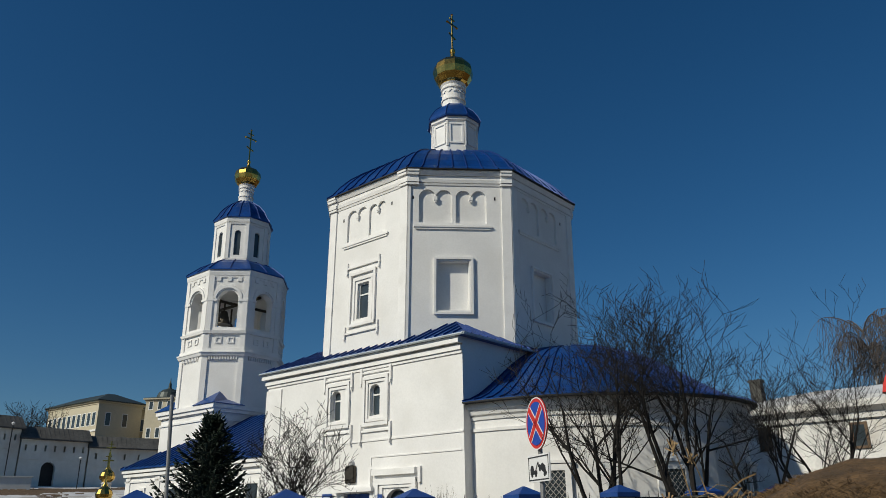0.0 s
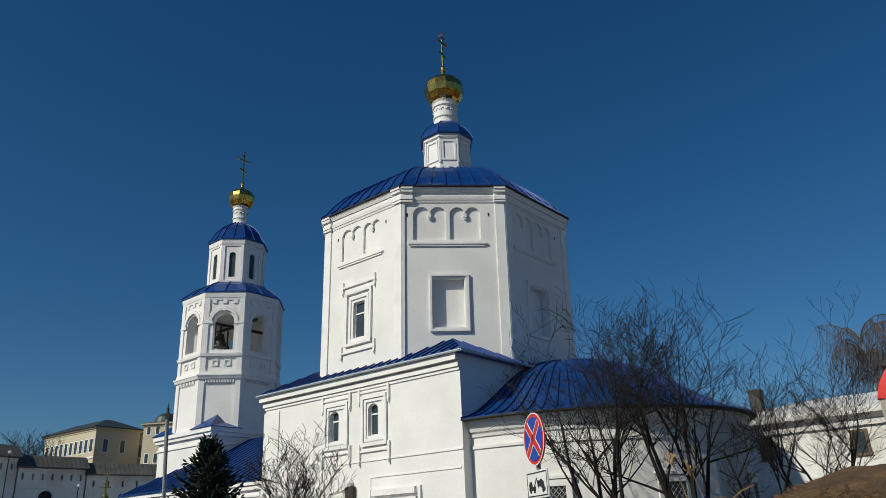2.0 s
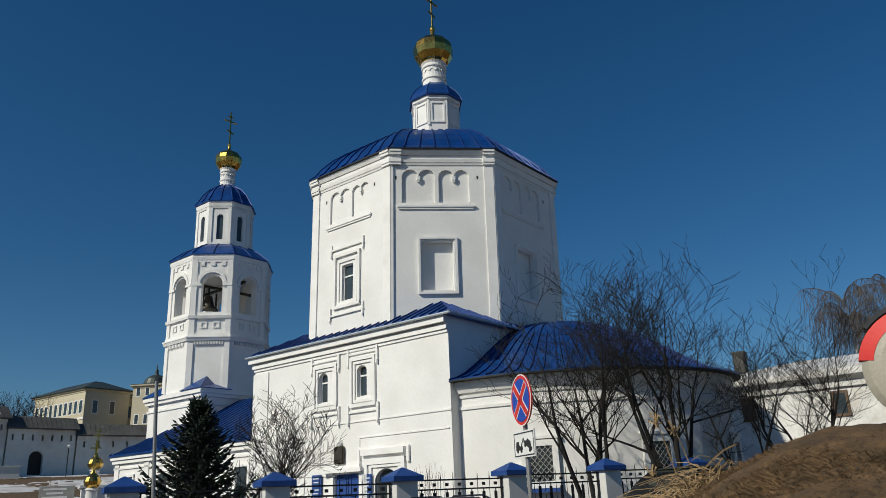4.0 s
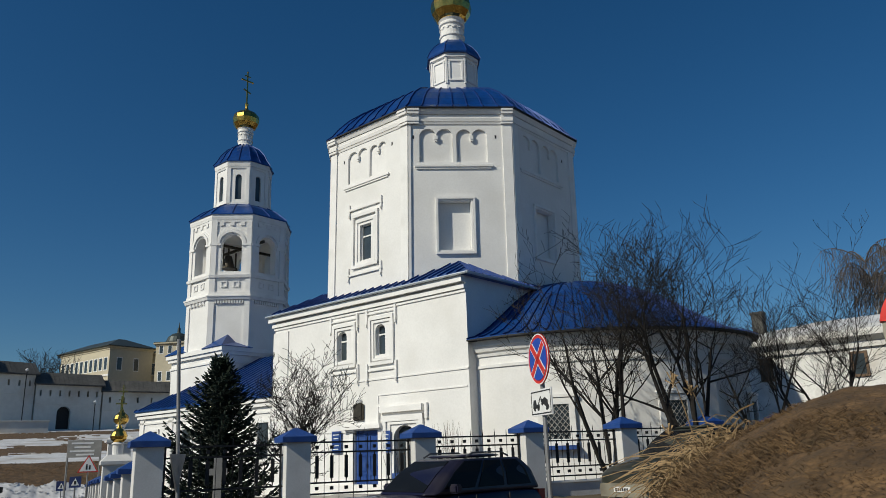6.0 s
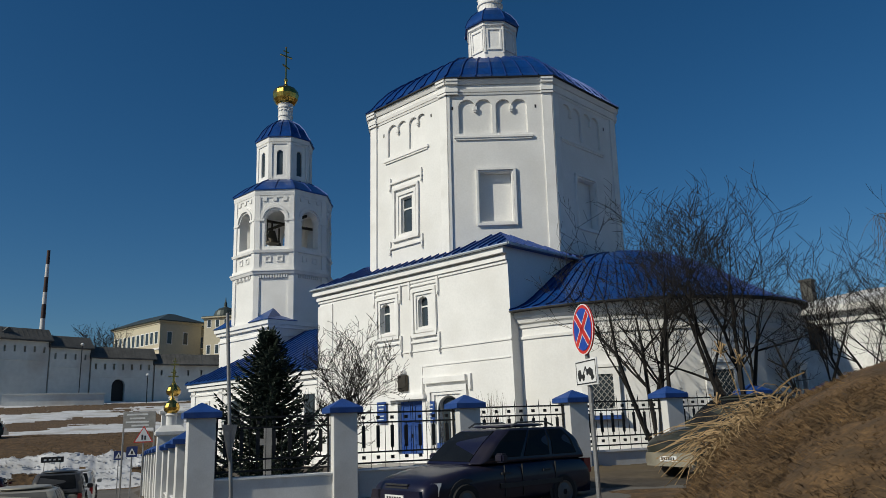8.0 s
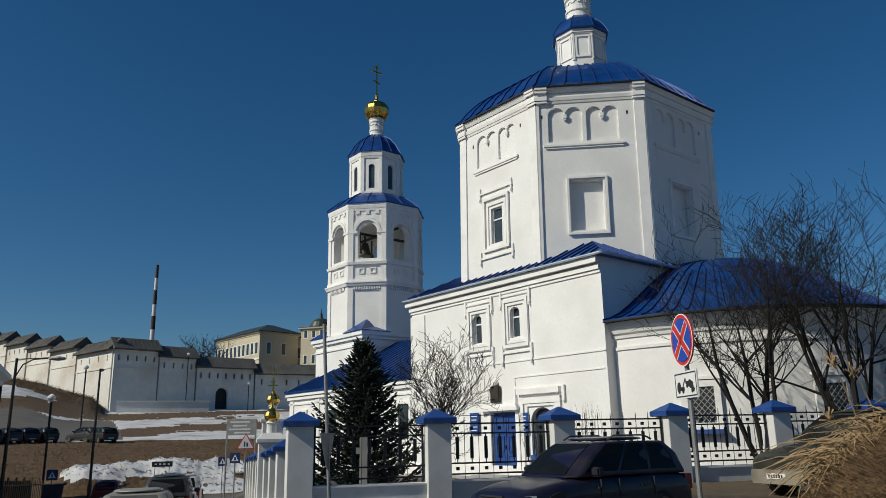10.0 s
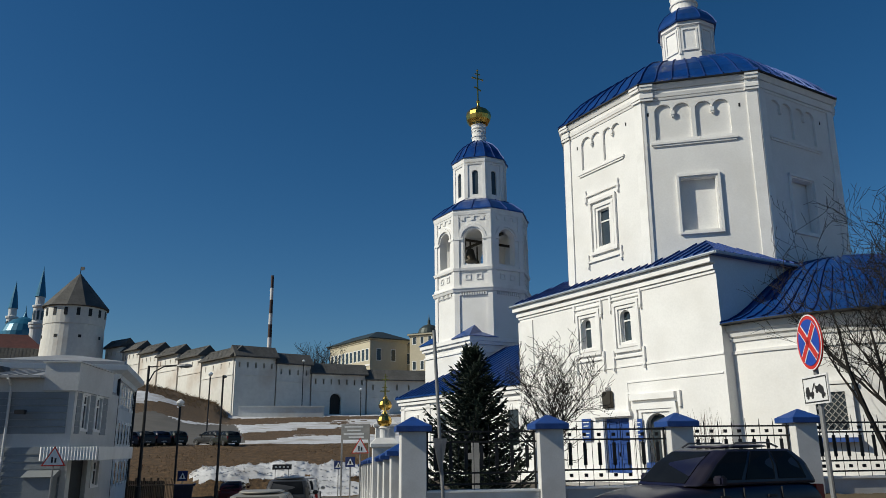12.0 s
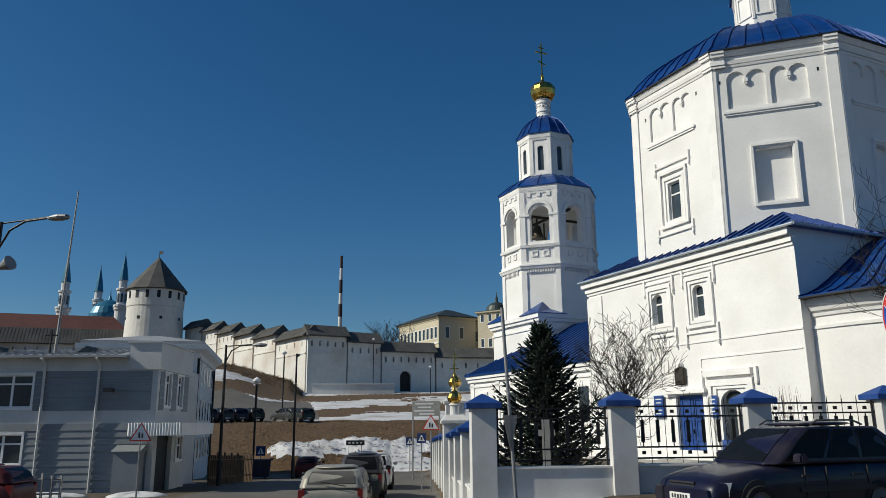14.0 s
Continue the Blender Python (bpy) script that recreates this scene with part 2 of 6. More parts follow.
for x0, x1, z0, z1 in ((-7.24, -5.82, 5.08, 6.92), (-5.05, -3.65, 5.03, 6.97)):
    bm = bm_new()
    surround(bm, F_S, x0, x1, z0, z1, 0.13, 0.10)
    arc = part("architrave", bm, TRIM, church)
    bm = bm_new()
    surround(bm, F_S, x0 + 0.16, x1 - 0.16, z0 + 0.18, z1 - 0.16, 0.10, 0.055)
    part("inner_moulding", bm, TRIM, arc)
    for x in (x0 - 0.16, x1 + 0.05):
        piece("bracket", F_S, [(x, x + 0.10, -0.09, 0, z1 - 0.25, z1 + 0.35), (x + 0.02, x + 0.08, -0.11, 0, z1 - 0.38, z1 - 0.248)], arc)
        piece("bracket", F_S, [(x, x + 0.10, -0.09, 0, z0 - 0.55, z0 + 0.1), (x + 0.02, x + 0.08, -0.11, 0, z0 - 0.7, z0 - 0.548)], arc)
    piece("ledge", F_S, [(x0 - 0.06, x1 + 0.05, -0.07, 0, z1 + 0.12, z1 + 0.18)], arc)
    piece("ledge", F_S, [(x0 - 0.06, x1 + 0.05, -0.07, 0, z0 - 0.22, z0 - 0.14)], arc)
for h in (W1, W2):
    window_unit(church, F_S, *h[:4], 0.24)
bm = bm_new()
surround(bm, F_S, -4.33, -2.2, 0.3, 3.05, 0.22, 0.10)
portal = part("portal_surround", bm, TRIM, church)
bm = bm_new()
surround(bm, F_S, -4.05, -2.42, 0.3, 2.86, 0.14, 0.06)
part("inner_moulding", bm, TRIM, portal)
piece("hood", F_S, [(-4.4, -2.2, -0.16, 0, 3.17, 3.39)], portal)
piece("bracket", F_S, [(-4.62, -4.5, -0.1, 0, 2.85, 3.42)], portal)
piece("bracket", F_S, [(-2.1, -1.98, -0.1, 0, 2.85, 3.42)], portal)
bm = bm_new()
box(bm, -3.79, -2.64, -0.1, 0.1, 0.55, 0.95)
part("sill", bm, BLUEPAINT, church, "blue sheet-metal sill")
bm = bm_new()
box(bm, -3.7, -2.73, 0.2, 0.24, 0.7, 2.6)
part("window_pane", bm, DARKGLASS, church)
# blue double door with panels
for x0, x1 in ((-5.95, -5.29), (-5.275, -4.62)):
    bm = bm_new()
    box(bm, x0, x1, 0.10, 0.16, 0.22, 2.55)
    door = part("door", bm, BLUEPAINT, church, "blue painted panelled door leaf")
    for z0, z1 in ((0.35, 0.95), (1.05, 1.65), (1.75, 2.42)):
        bm = bm_new()
        surround(bm, F_S, x0 + 0.1, x1 - 0.1, z0, z1, 0.05, 0.03, 0.10)
        part("panel_moulding", bm, BLUEPAINT, door)
bm = bm_new()
box(bm, -5.31, -5.28, 0.04, 0.1, 1.15, 1.3)
part("handle", bm, IRON, door)
bm = bm_new()
box(bm, -6.2, -5.99, -0.06, 0, 0.3, 2.6)
box(bm, -4.58, -4.4, -0.06, 0, 0.3, 2.6)
box(bm, -6.5, -4.3, -0.25, 0, 2.62, 2.78)
box(bm, -6.35, -4.45, -0.16, 0, 2.78, 2.88)
part("door_canopy", bm, TRIM, church)
bm = bm_new()
box(bm, X0 - 0.15, 0.15, -0.35, 0.3, -0.3, 0.14)
box(bm, -6.3, -4.2, -0.9, 0, -0.1, 0.22)
part("plinth_step", bm, STONE, church)

# low hipped roof round the drum
OV, K = 0.32, 0.52
bm = bm_new()
CX, CY = X0 / 2, Y1 / 2
loft(bm, [rect(X0 - OV + i, OV - i, -OV + i, Y1 + OV - i, z) for i, z in ((0.03, 7.84), (0, 7.86), (0, 7.93), (4.4, 7.93 + 4.4 * K))])
roof = part("roof", bm, BLUE, church)
n = 26
for side in range(4):
    L = (OV * 2 - X0) if side % 2 == 0 else (Y1 + 2 * OV)
    for i in range(n + 1):
        u = L * i / n
        run = min(u, L - u, 2.3)
        pts = [(u, 0, 7.935), (u, run, 7.935 + run * K)]
        if side == 0:
            q = [(X0 - OV + a, -OV + b, z) for a, b, z in pts]
        elif side == 1:
            q = [(OV - b, -OV + a, z) for a, b, z in pts]
        elif side == 2:
            q = [(X0 - OV + a, Y1 + OV - b, z) for a, b, z in pts]
        else:
            q = [(X0 - OV + b, -OV + a, z) for a, b, z in pts]
        if run > 0.1:
            seam(roof, *q)
bm = bm_new()
for a, b in (((X0 - OV, -OV), (OV, -OV)), ((OV, -OV), (OV, Y1 + OV))):
    tube(bm, [(*a, 7.87), (*b, 7.87)], 0.05, 8)
part("gutter", bm, ZINC, roof, "pale zinc eaves gutter")

# octagonal drum, leaning a touch to the east
OA, OZ0, OZ1 = 5.49, 7.9, 15.1
OD = 0.097  # the diagonal faces stand this much further out
OCX, OCY = -5.55, 5.84
LEAN = Matrix(((1, 0, 0.015, -0.015 * 8.3), (0, 1, 0.007, -0.007 * 8.3), (0, 0, 1, 0), (0, 0, 0, 1)))
GLAZED = (-0.47, 0.21, 9.6, 11.17)
BLIND = (-0.93, 0.36, 9.48, 11.53)


def drum_ring(a, z, cx=OCX, cy=OCY, d=OD):
    """An octagon with slightly narrower diagonal faces."""
    h = (a + d) * math.sqrt(2) - a
    return [(cx + x, cy + y, z) for x, y in ((a, h), (h, a), (-h, a), (-a, h), (-a, -h), (-h, -a), (h, -a), (a, -h))]


def drum_face(k, a=OA, cx=OCX, cy=OCY, d=OD):
    return face_of(k, a + d * (k % 2), cx, cy)


def half_face(k, a=OA, d=OD):
    return (math.sqrt(2) * a - a - d) if k % 2 else ((a + d) * math.sqrt(2) - a)



def arcade(k):
    """The two double arches of a face: left and right of each."""
    return ((-1.31, -0.05), (0.08, 1.10)) if k % 2 == 0 and k != 2 else ((-1.72, -0.32), (-0.17, 1.13))


bm = bm_new()
loft(bm, [drum_ring(OA - 0.24, z) for z in (OZ0, OZ1 + 0.5)], m=LEAN)
for k in range(8):
    fm, hf = LEAN @ drum_face(k), half_face(k)
    hole = GLAZED if k in (0, 4, 6) else BLIND
    pairs = []
    for x0, x1 in arcade(k):
        mid, rise = (x0 + x1) / 2, (x1 - x0) / 4
        pairs += [(x0, x1, 13.25, 14.4), (x0, mid, 14.4, 14.4 + rise, rise), (mid, x1, 14.4, 14.4 + rise, rise)]
    panel(bm, fm, -hf, hf, OZ0, OZ1 + 0.5, 0.22, [hole] + pairs)
    for x0, x1 in arcade(k):
        box(bm, x0 + 0.005, x1 - 0.005, 0.10, 0.215, 13.255, 14.395, fm)
        box(bm, x0 + 0.005, x1 - 0.005, 0.10, 0.215, 14.395, 14.4 + (x1 - x0) / 4 - 0.01, fm)
drum = part("octagon_wall", bm, PLASTER, church)
bm = bm_new()
for r0, z0, r1, z1 in ((0.03, 14.94, 0.05, 15.02), (0.06, 15.06, 0.09, 15.2), (0.05, 15.2, 0.06, 15.36), (0.10, 15.38, 0.17, 15.52), (0.18, 15.52, 0.19, 15.62)):
    loft(bm, [drum_ring(OA + r0, z0), drum_ring(OA + r1, z1)], m=LEAN)
for k in range(8):
    fm, hf = LEAN @ drum_face(k), half_face(k)
    for e in (-1, 1):
        x0, x1 = sorted((e * hf, e * (hf - (0.40 if k != 1 or e > 0 else 0.10))))
        box(bm, x0, x1, -0.06, 0.0, OZ0, 14.95, fm)
        if k == 2:
            continue
        # the cornice breaks forward over each pilaster
        x0, x1 = sorted((e * (hf + 0.06), e * (hf - 0.44)))
        for y, z0, z1 in ((0.13, 14.94, 15.03), (0.16, 15.05, 15.2), (0.13, 15.2, 15.37), (0.22, 15.37, 15.5), (0.26, 15.5, 15.63)):
            box(bm, x0, x1, -y, 0.0, z0, z1, fm)
part("cornice", bm, TRIM, church)
for k in range(8):
    fm = LEAN @ drum_face(k)
    (a0, a1), (b0, b1) = arcade(k)
    piece("arcade_sill", fm, [(a0 - 0.2, b1 + 0.2, -0.09, 0, 13.03, 13.12), (a0 - 0.14, b1 + 0.14, -0.055, 0, 12.95, 13.032)], drum)
    for x, w in (((a0 + a1) / 2, 0.07), ((b0 + b1) / 2, 0.07)):
        piece("pendant", fm, [(x - w, x + w, -0.02, 0.11, 14.28, 14.44), (x - w * 0.6, x + w * 0.6, 0.0, 0.11, 14.2, 14.282)], drum)
    bm = bm_new()
    if k in (0, 4, 6):
        surround(bm, fm, -0.91, 0.68, 9.29, 11.68, 0.12, 0.10)
    else:
        surround(bm, fm, -1.07, 0.54, 9.3, 11.71, 0.09, 0.10)
    arc = part("architrave", bm, TRIM, drum)
    bm = bm_new()
    if k in (0, 4, 6):
        surround(bm, fm, -0.72, 0.49, 9.42, 11.42, 0.12, 0.05)
    else:
        surround(bm, fm, -0.975, 0.44, 9.4, 11.61, 0.06, 0.05)
    part("inner_moulding", bm, TRIM, drum)
    if k in (0, 4, 6):
        for x in (-1.16, 0.80):
            for z in (11.72, 8.86):
                piece("bracket", fm, [(x, x + 0.08, -0.08, 0, z, z + 0.5), (x - 0.02, x + 0.10, -0.09, 0, z + 0.17, z + 0.25), (x + 0.015, x + 0.065, -0.10, 0, z - 0.1, z + 0.002)], drum)
        piece("ledge", fm, [(-1.08, 0.80, -0.08, 0, 11.92, 11.99)], drum)
        piece("ledge", fm, [(-1.08, 0.80, -0.08, 0, 9.0, 9.07)], drum)
        window_unit(drum, fm, *GLAZED, 0, 0.17)
    # vents: small black blocks on the wall, for the shade inside each hole
    for x in (a0 - 0.25, b1 + 0.36):
        piece("vent_hole", fm, [(x - 0.035, x + 0.035, -0.006, 0.05, 14.3, 14.45)], drum, IRON)
bm = bm_new()
DR = 15.62
prof = ((OA + 0.18, DR - 0.01), (OA + 0.25, DR), (OA + 0.25, DR + 0.04), (OA - 0.01, DR + 0.27), (OA - 0.32, DR + 0.71), (OA - 0.8, DR + 1.23), (OA - 1.45, DR + 1.74), (3.15, DR + 2.22), (1.15, DR + 2.78))
TOPC = (OCX + 0.11, OCY + 0.05)
loft(bm, [drum_ring(a, z, *TOPC) for a, z in prof])
droof = part("dome_roof", bm, BLUE, church)
bm = bm_new()
loft(bm, [drum_ring(OA + 0.2, DR - 0.03, *TOPC), drum_ring(OA + 0.275, DR - 0.02, *TOPC), drum_ring(OA + 0.275, DR + 0.025, *TOPC), drum_ring(OA + 0.2, DR + 0.03, *TOPC)])
part("drip_edge", bm, IRON, droof, "dark drip edge")
for k in range(8):
    for f in (-1, -0.72, -0.43, -0.14, 0.14, 0.43, 0.72):
        for (a0, z0), (a1, z1) in zip(prof[2:], prof[3:]):
            fm0, fm1 = drum_face(k, a0, *TOPC), drum_face(k, a1, *TOPC)
            seam(droof, fm0 @ Vector((f * half_face(k, a0), 0, z0)), fm1 @ Vector((f * half_face(k, a1), 0, z1)))


def cupola(parent, cx, cy, z, s, drum_part, dome_r, cross_h):
    """Neck, gilded faceted onion and cross, s: the neck's radius; z: its foot."""
    h = drum_part
    bm = bm_new()
    lathe(bm, [(s * 1.12, z - 0.1), (s * 1.12, z + 0.06 * h), (s, z + 0.1 * h), (s, z + 0.28 * h), (s * 1.1, z + 0.3 * h), (s * 1.1, z + 0.36 * h), (s, z + 0.38 * h), (s, z + 0.74 * h), (s * 1.12, z + 0.78 * h), (s * 1.12, z + 0.84 * h), (s * 1.02, z + 0.86 * h), (s * 1.02, z + 0.92 * h), (s * 1.15, z + h), (s * 0.9, z + h + 0.05)], 24, cx, cy)
    for k in range(12):
        fm = Matrix.Translation((cx, cy, 0)) @ pose(0, 0, 0, 0, 0, 30 * k) @ Matrix.Translation((0, -s, 0))
        arch_band(bm, fm, 0, s * 0.16, z + 0.58 * h, s * 0.08, 0.05, 0.02, 6)
    neck = part("neck", bm, TRIM, parent)
    z2 = z + h
    bm = bm_new()
    r = dome_r
    prof = [(s * 1.0, z2 - 0.02), (r * 0.74, z2 + r * 0.12), (r * 0.93, z2 + r * 0.42), (r, z2 + r * 0.75), (r * 0.95, z2 + r * 1.05), (r * 0.78, z2 + r * 1.28), (r * 0.5, z2 + r * 1.45), (r * 0.24, z2 + r * 1.56), (r * 0.12, z2 + r * 1.75), (r * 0.09, z2 + r * 2.1)]
    loft(bm, [[(cx + q * math.cos((k + 0.5) * math.tau / 12), cy + q * math.sin((k + 0.5) * math.tau / 12), zz) for k in range(12)] for q, zz in prof])
    dome = part("onion_dome", bm, GOLD, parent, "gilded faceted onion dome")
    zb = z2 + r * 2.05
    bm = bm_new()
    lathe(bm, [(0.02, zb - r * 0.13), (r * 0.13, zb - r * 0.06), (r * 0.15, zb + r * 0.06), (r * 0.1, zb + r * 0.16), (0.02, zb + r * 0.22)], 12, cx, cy)
    m = Matrix.Translation((cx, cy, zb)) @ pose(0, 0, 0, 0, 0, 90)
    c = cross_h
    w = 0.035 * c / 2
    box(bm, -w, w, -w * 0.6, w * 0.6, 0, c, m)
    box(bm, -0.17 * c, 0.17 * c, -w * 0.6, w * 0.6, c * 0.72, c * 0.72 + 2 * w, m)
    box(bm, -0.09 * c, 0.09 * c, -w * 0.6, w * 0.6, c * 0.86, c * 0.86 + 1.7 * w, m)
    box(bm, -0.12 * c, 0.12 * c, -w * 0.6, w * 0.6, -w, w, m @ pose(0, 0, c * 0.42, 0, 18, 0))
    for x, zz in ((-0.17 * c, c * 0.73), (0.17 * c, c * 0.73), (0, c)):
        lathe(bm, [(0.01, zz - w * 2), (w * 1.8, zz), (0.01, zz + w * 2)], 8, m=m @ Matrix.Translation((x, 0, 0)))
    part("cross", bm, GOLD, dome)
    return neck


bm = bm_new()
UC = (-5.15, 6.13)
loft(bm, [octa(a, z, *UC) for a, z in ((1.12, 18.2), (1.12, 20.62), (1.22, 20.66), (1.22, 20.86), (1.1, 20.88))])
lantern = part("lantern", bm, TRIM, church)
for k in range(8):
    fm = face_of(k, 1.12, *UC)
    bm = bm_new()
    surround(bm, fm, -0.36, 0.36, 19.35, 20.5, 0.08, 0.05)
    part("panel_moulding", bm, TRIM, lantern)
    for s in (-1, 1):
        piece("corner_strip", fm, [(s * 0.44 - 0.03, s * 0.44 + 0.03, -0.05, 0, 19.2, 20.62)], lantern)
bm = bm_new()
cap = ((1.32, 20.84), (1.34, 20.9), (1.2, 21.25), (0.98, 21.6), (0.66, 21.9))
loft(bm, [octa(a, z, *UC) for a, z in cap])
lroof = part("lantern_roof", bm, BLUE, church)
for k in range(8):
    for (a0, z0), (a1, z1) in zip(cap[1:], cap[2:]):
        seam(lroof, octa(a0, z0, *UC)[k], octa(a1, z1, *UC)[k], 0.03, 0.03)
cupola(church, *UC, 21.85, 0.60, 1.42, 1.08, 2.4)

# apse: half an ellipse on the east side
AC, AA, AB, AN, AE = 7.3, 7.0, 6.85, 4.35, 5.45  # centre, depth, half width to the south and to the north, eaves


def apse_point(extra, t, f=1.0):
    b = (AB if t < 0 else AN) + extra
    return ((AA + extra) * f * math.cos(t), AC + b * f * math.sin(t))


def apse_ring(extra, z, n=48, back=0.0):
    pts = [(*apse_point(extra, t), z) for t in np.linspace(-math.pi / 2, math.pi / 2, n)]
    return [(back, pts[0][1], z)] + pts[1:-1] + [(back, pts[-1][1], z)]


bm = bm_new()
loft(bm, [apse_ring(0, -0.3), apse_ring(0, AE)])
apse = part("apse_wall", bm, PLASTER, church, smooth=False)
bm = bm_new()
for e0, z0, e1, z1 in ((0.05, 4.45, 0.06, 4.55), (0.05, 4.85, 0.08, 4.95), (0.12, 5.02, 0.2, 5.2), (0.24, 5.2, 0.27, 5.44)):
    loft(bm, [apse_ring(e0, z0), apse_ring(e1, z1)])
loft(bm, [apse_ring(0.1, -0.3), apse_ring(0.1, 0.5)])
part("cornice", bm, TRIM, church)
bm = bm_new()
steps = ((0.42, 5.42), (0.5, 5.44), (0.5, 5.49))
rings = [apse_ring(e, z) for e, z in steps]
arcs = []
for f, z in ((1.0, 5.49), (0.94, 5.6), (0.87, 5.82), (0.8, 6.12), (0.7, 6.6), (0.6, 7.1), (0.5, 7.54), (0.4, 7.9), (0.28, 8.2), (0.16, 8.4), (0.04, 8.48)):
    arcs.append([(*apse_point(0.5, t, f), z) for t in np.linspace(-math.pi / 2, math.pi / 2, 48)])
loft(bm, rings + arcs[1:])
aroof = part("apse_roof", bm, BLUE, church)
bm = bm_new()
loft(bm, [apse_ring(0.46, 5.40), apse_ring(0.535, 5.41), apse_ring(0.535, 5.46), apse_ring(0.46, 5.47)])
part("drip_edge", bm, IRON, aroof, "dark drip edge")
for i in range(48):
    for n, (a, b) in enumerate(zip(arcs, arcs[1:-1])):
        if i % 2 == 0 or n < 6:
            seam(aroof, a[i], b[i])


def apse_frame(t):
    """A frame on the apse wall at the angle t: x along it, y inwards."""
    b = AB if t < 0 else AN
    p = Vector((*apse_point(0, t), 0))
    out = Vector((math.cos(t) / AA, math.sin(t) / b, 0)).normalized()
    return Matrix.Translation(p) @ pose(0, 0, 0, 0, 0, math.degrees(math.atan2(out.y, out.x)) + 90)


for deg in (-66, -33, 5):
    fm = apse_frame(radians(deg))
    bm = bm_new()
    surround(bm, fm, -0.62, 0.62, 1.72, 3.25, 0.2, 0.1)
    box(bm, -0.7, 0.7, -0.14, 0, 3.28, 3.38, fm)
    win = part("barred_window", bm, TRIM, church)
    bm = bm_new()
    box(bm, -0.43, 0.43, -0.03, 0.12, 1.9, 3.06, fm)
    part("pane", bm, DARKGLASS, win)
    bm = bm_new()
    for i in range(-5, 7):
        for s in (-1, 1):
            x0, z0, x1, z1 = -0.42, 1.9 + i * 0.21, 0.42, 1.9 + i * 0.21 + 0.95
            if s < 0:
                z0, z1 = z1, z0
            pts = [(x0 + (x1 - x0) * q, z0 + (z1 - z0) * q) for q in np.linspace(0, 1, 25)]
            pts = [p for p in pts if 1.9 <= p[1] <= 3.06]
            if len(pts) > 1:
                tube(bm, [fm @ Vector((pts[0][0], -0.06, pts[0][1])), fm @ Vector((pts[-1][0], -0.06, pts[-1][1]))], 0.013, 4)
    part("grille", bm, STONE, win, "diamond iron grille")
    bm = bm_new()
    box(bm, -0.66, 0.66, -0.28, 0, 1.58, 1.71, fm)
    part("sill", bm, BLUEPAINT, win, "blue sheet-metal sill")

# refectory between church and bell tower
NX0, NY0, NY1, NE = -24.6, 0.8, 11.4, 4.4
bm = bm_new()
box(bm, NX0, X0 - 0.002, NY0, NY1, -0.6, NE)
part("refectory_wall", bm, PLASTER, church)
bm = bm_new()
for o, a, b in ((0.06, 3.7, 3.8), (0.14, 4.0, 4.16), (0.22, 4.2, 4.38)):
    box(bm, NX0 - o, X0 - 0.01, NY0 - o, NY0, a, b)
    box(bm, NX0 - o, NX0, NY0, NY1, a, b)
for x in (-24.55, -21.5, -18.0, -14.5):
    box(bm, x, x + 0.45, NY0 - 0.06, NY0, 0, 4.0)
for x in (-23.0, -19.6, -16.2, -13.0):
    surround(bm, pose(0, NY0, 0), x - 0.55, x + 0.55, 1.5, 3.4, 0.13, 0.08)
part("cornice", bm, TRIM, church)
for x in (-23.0, -19.6, -16.2, -13.0):
    bm = bm_new()
    box(bm, x - 0.4, x + 0.4, NY0 - 0.02, NY0 + 0.03, 1.65, 3.25)
    part("window_pane", bm, DARKGLASS, church)
bm = bm_new()
ny = (NY0 + NY1) / 2
loft(bm, [rect(NX0 - 0.3, X0 - 0.004, NY0 - 0.3, NY1 + 0.3, 4.39), rect(NX0 - 0.3, X0 - 0.004, NY0 - 0.3, NY1 + 0.3, 4.46), rect(NX0 + 3.2, X0 - 0.004, ny - 0.05, ny + 0.05, 7.45)])
nroof = part("refectory_roof", bm, BLUE, church)
for i in range(27):
    x = NX0 - 0.2 + i * 0.5
    top = min(1.0, (x - NX0 + 0.3) / 3.5)
    seam(nroof, (x, NY0 - 0.3, 4.465), (x, NY0 - 0.3 + (ny - NY0 + 0.25) * top, 4.465 + 2.98 * top))

# ---- bell tower ----
tower = thing("bell_tower", CHURCH @ pose(-23.8, 6.4, 0.1), "white octagonal bell tower with arched openings and gilded onion", "bell tower")
TH = 2.8
bm = bm_new()
box(bm, -TH, TH, -TH, TH, -0.5, 7.6)
part("base_wall", bm, PLASTER, tower)
bm = bm_new()
for o, a, b in ((0.07, 7.0, 7.12), (0.16, 7.45, 7.65), (0.26, 7.65, 7.9)):
    loft(bm, [rect(-TH - o, TH + o, -TH - o, TH + o, a), rect(-TH - o, TH + o, -TH - o, TH + o, b)])
part("cornice", bm, TRIM, tower)
for k in range(4):
    cm = pose(0, 0, 0, 0, 0, 90 * k)
    bm = bm_new()
    loft(bm, [[(3.12, 3.12, z), (1.0, 3.12, z), (1.0, 1.0, z), (3.12, 1.0, z)] for z in (7.9, 7.93)] + [[(2.06, 2.06, 8.75), (1.6, 2.3, 8.3), (1.5, 1.5, 8.4), (2.3, 1.6, 8.3)]], m=cm)
    part("corner_roof", bm, BLUE, tower)
bm = bm_new()
A1 = 2.88
loft(bm, [octa(A1 - 0.02, 7.6), octa(A1 - 0.02, 12.35)])
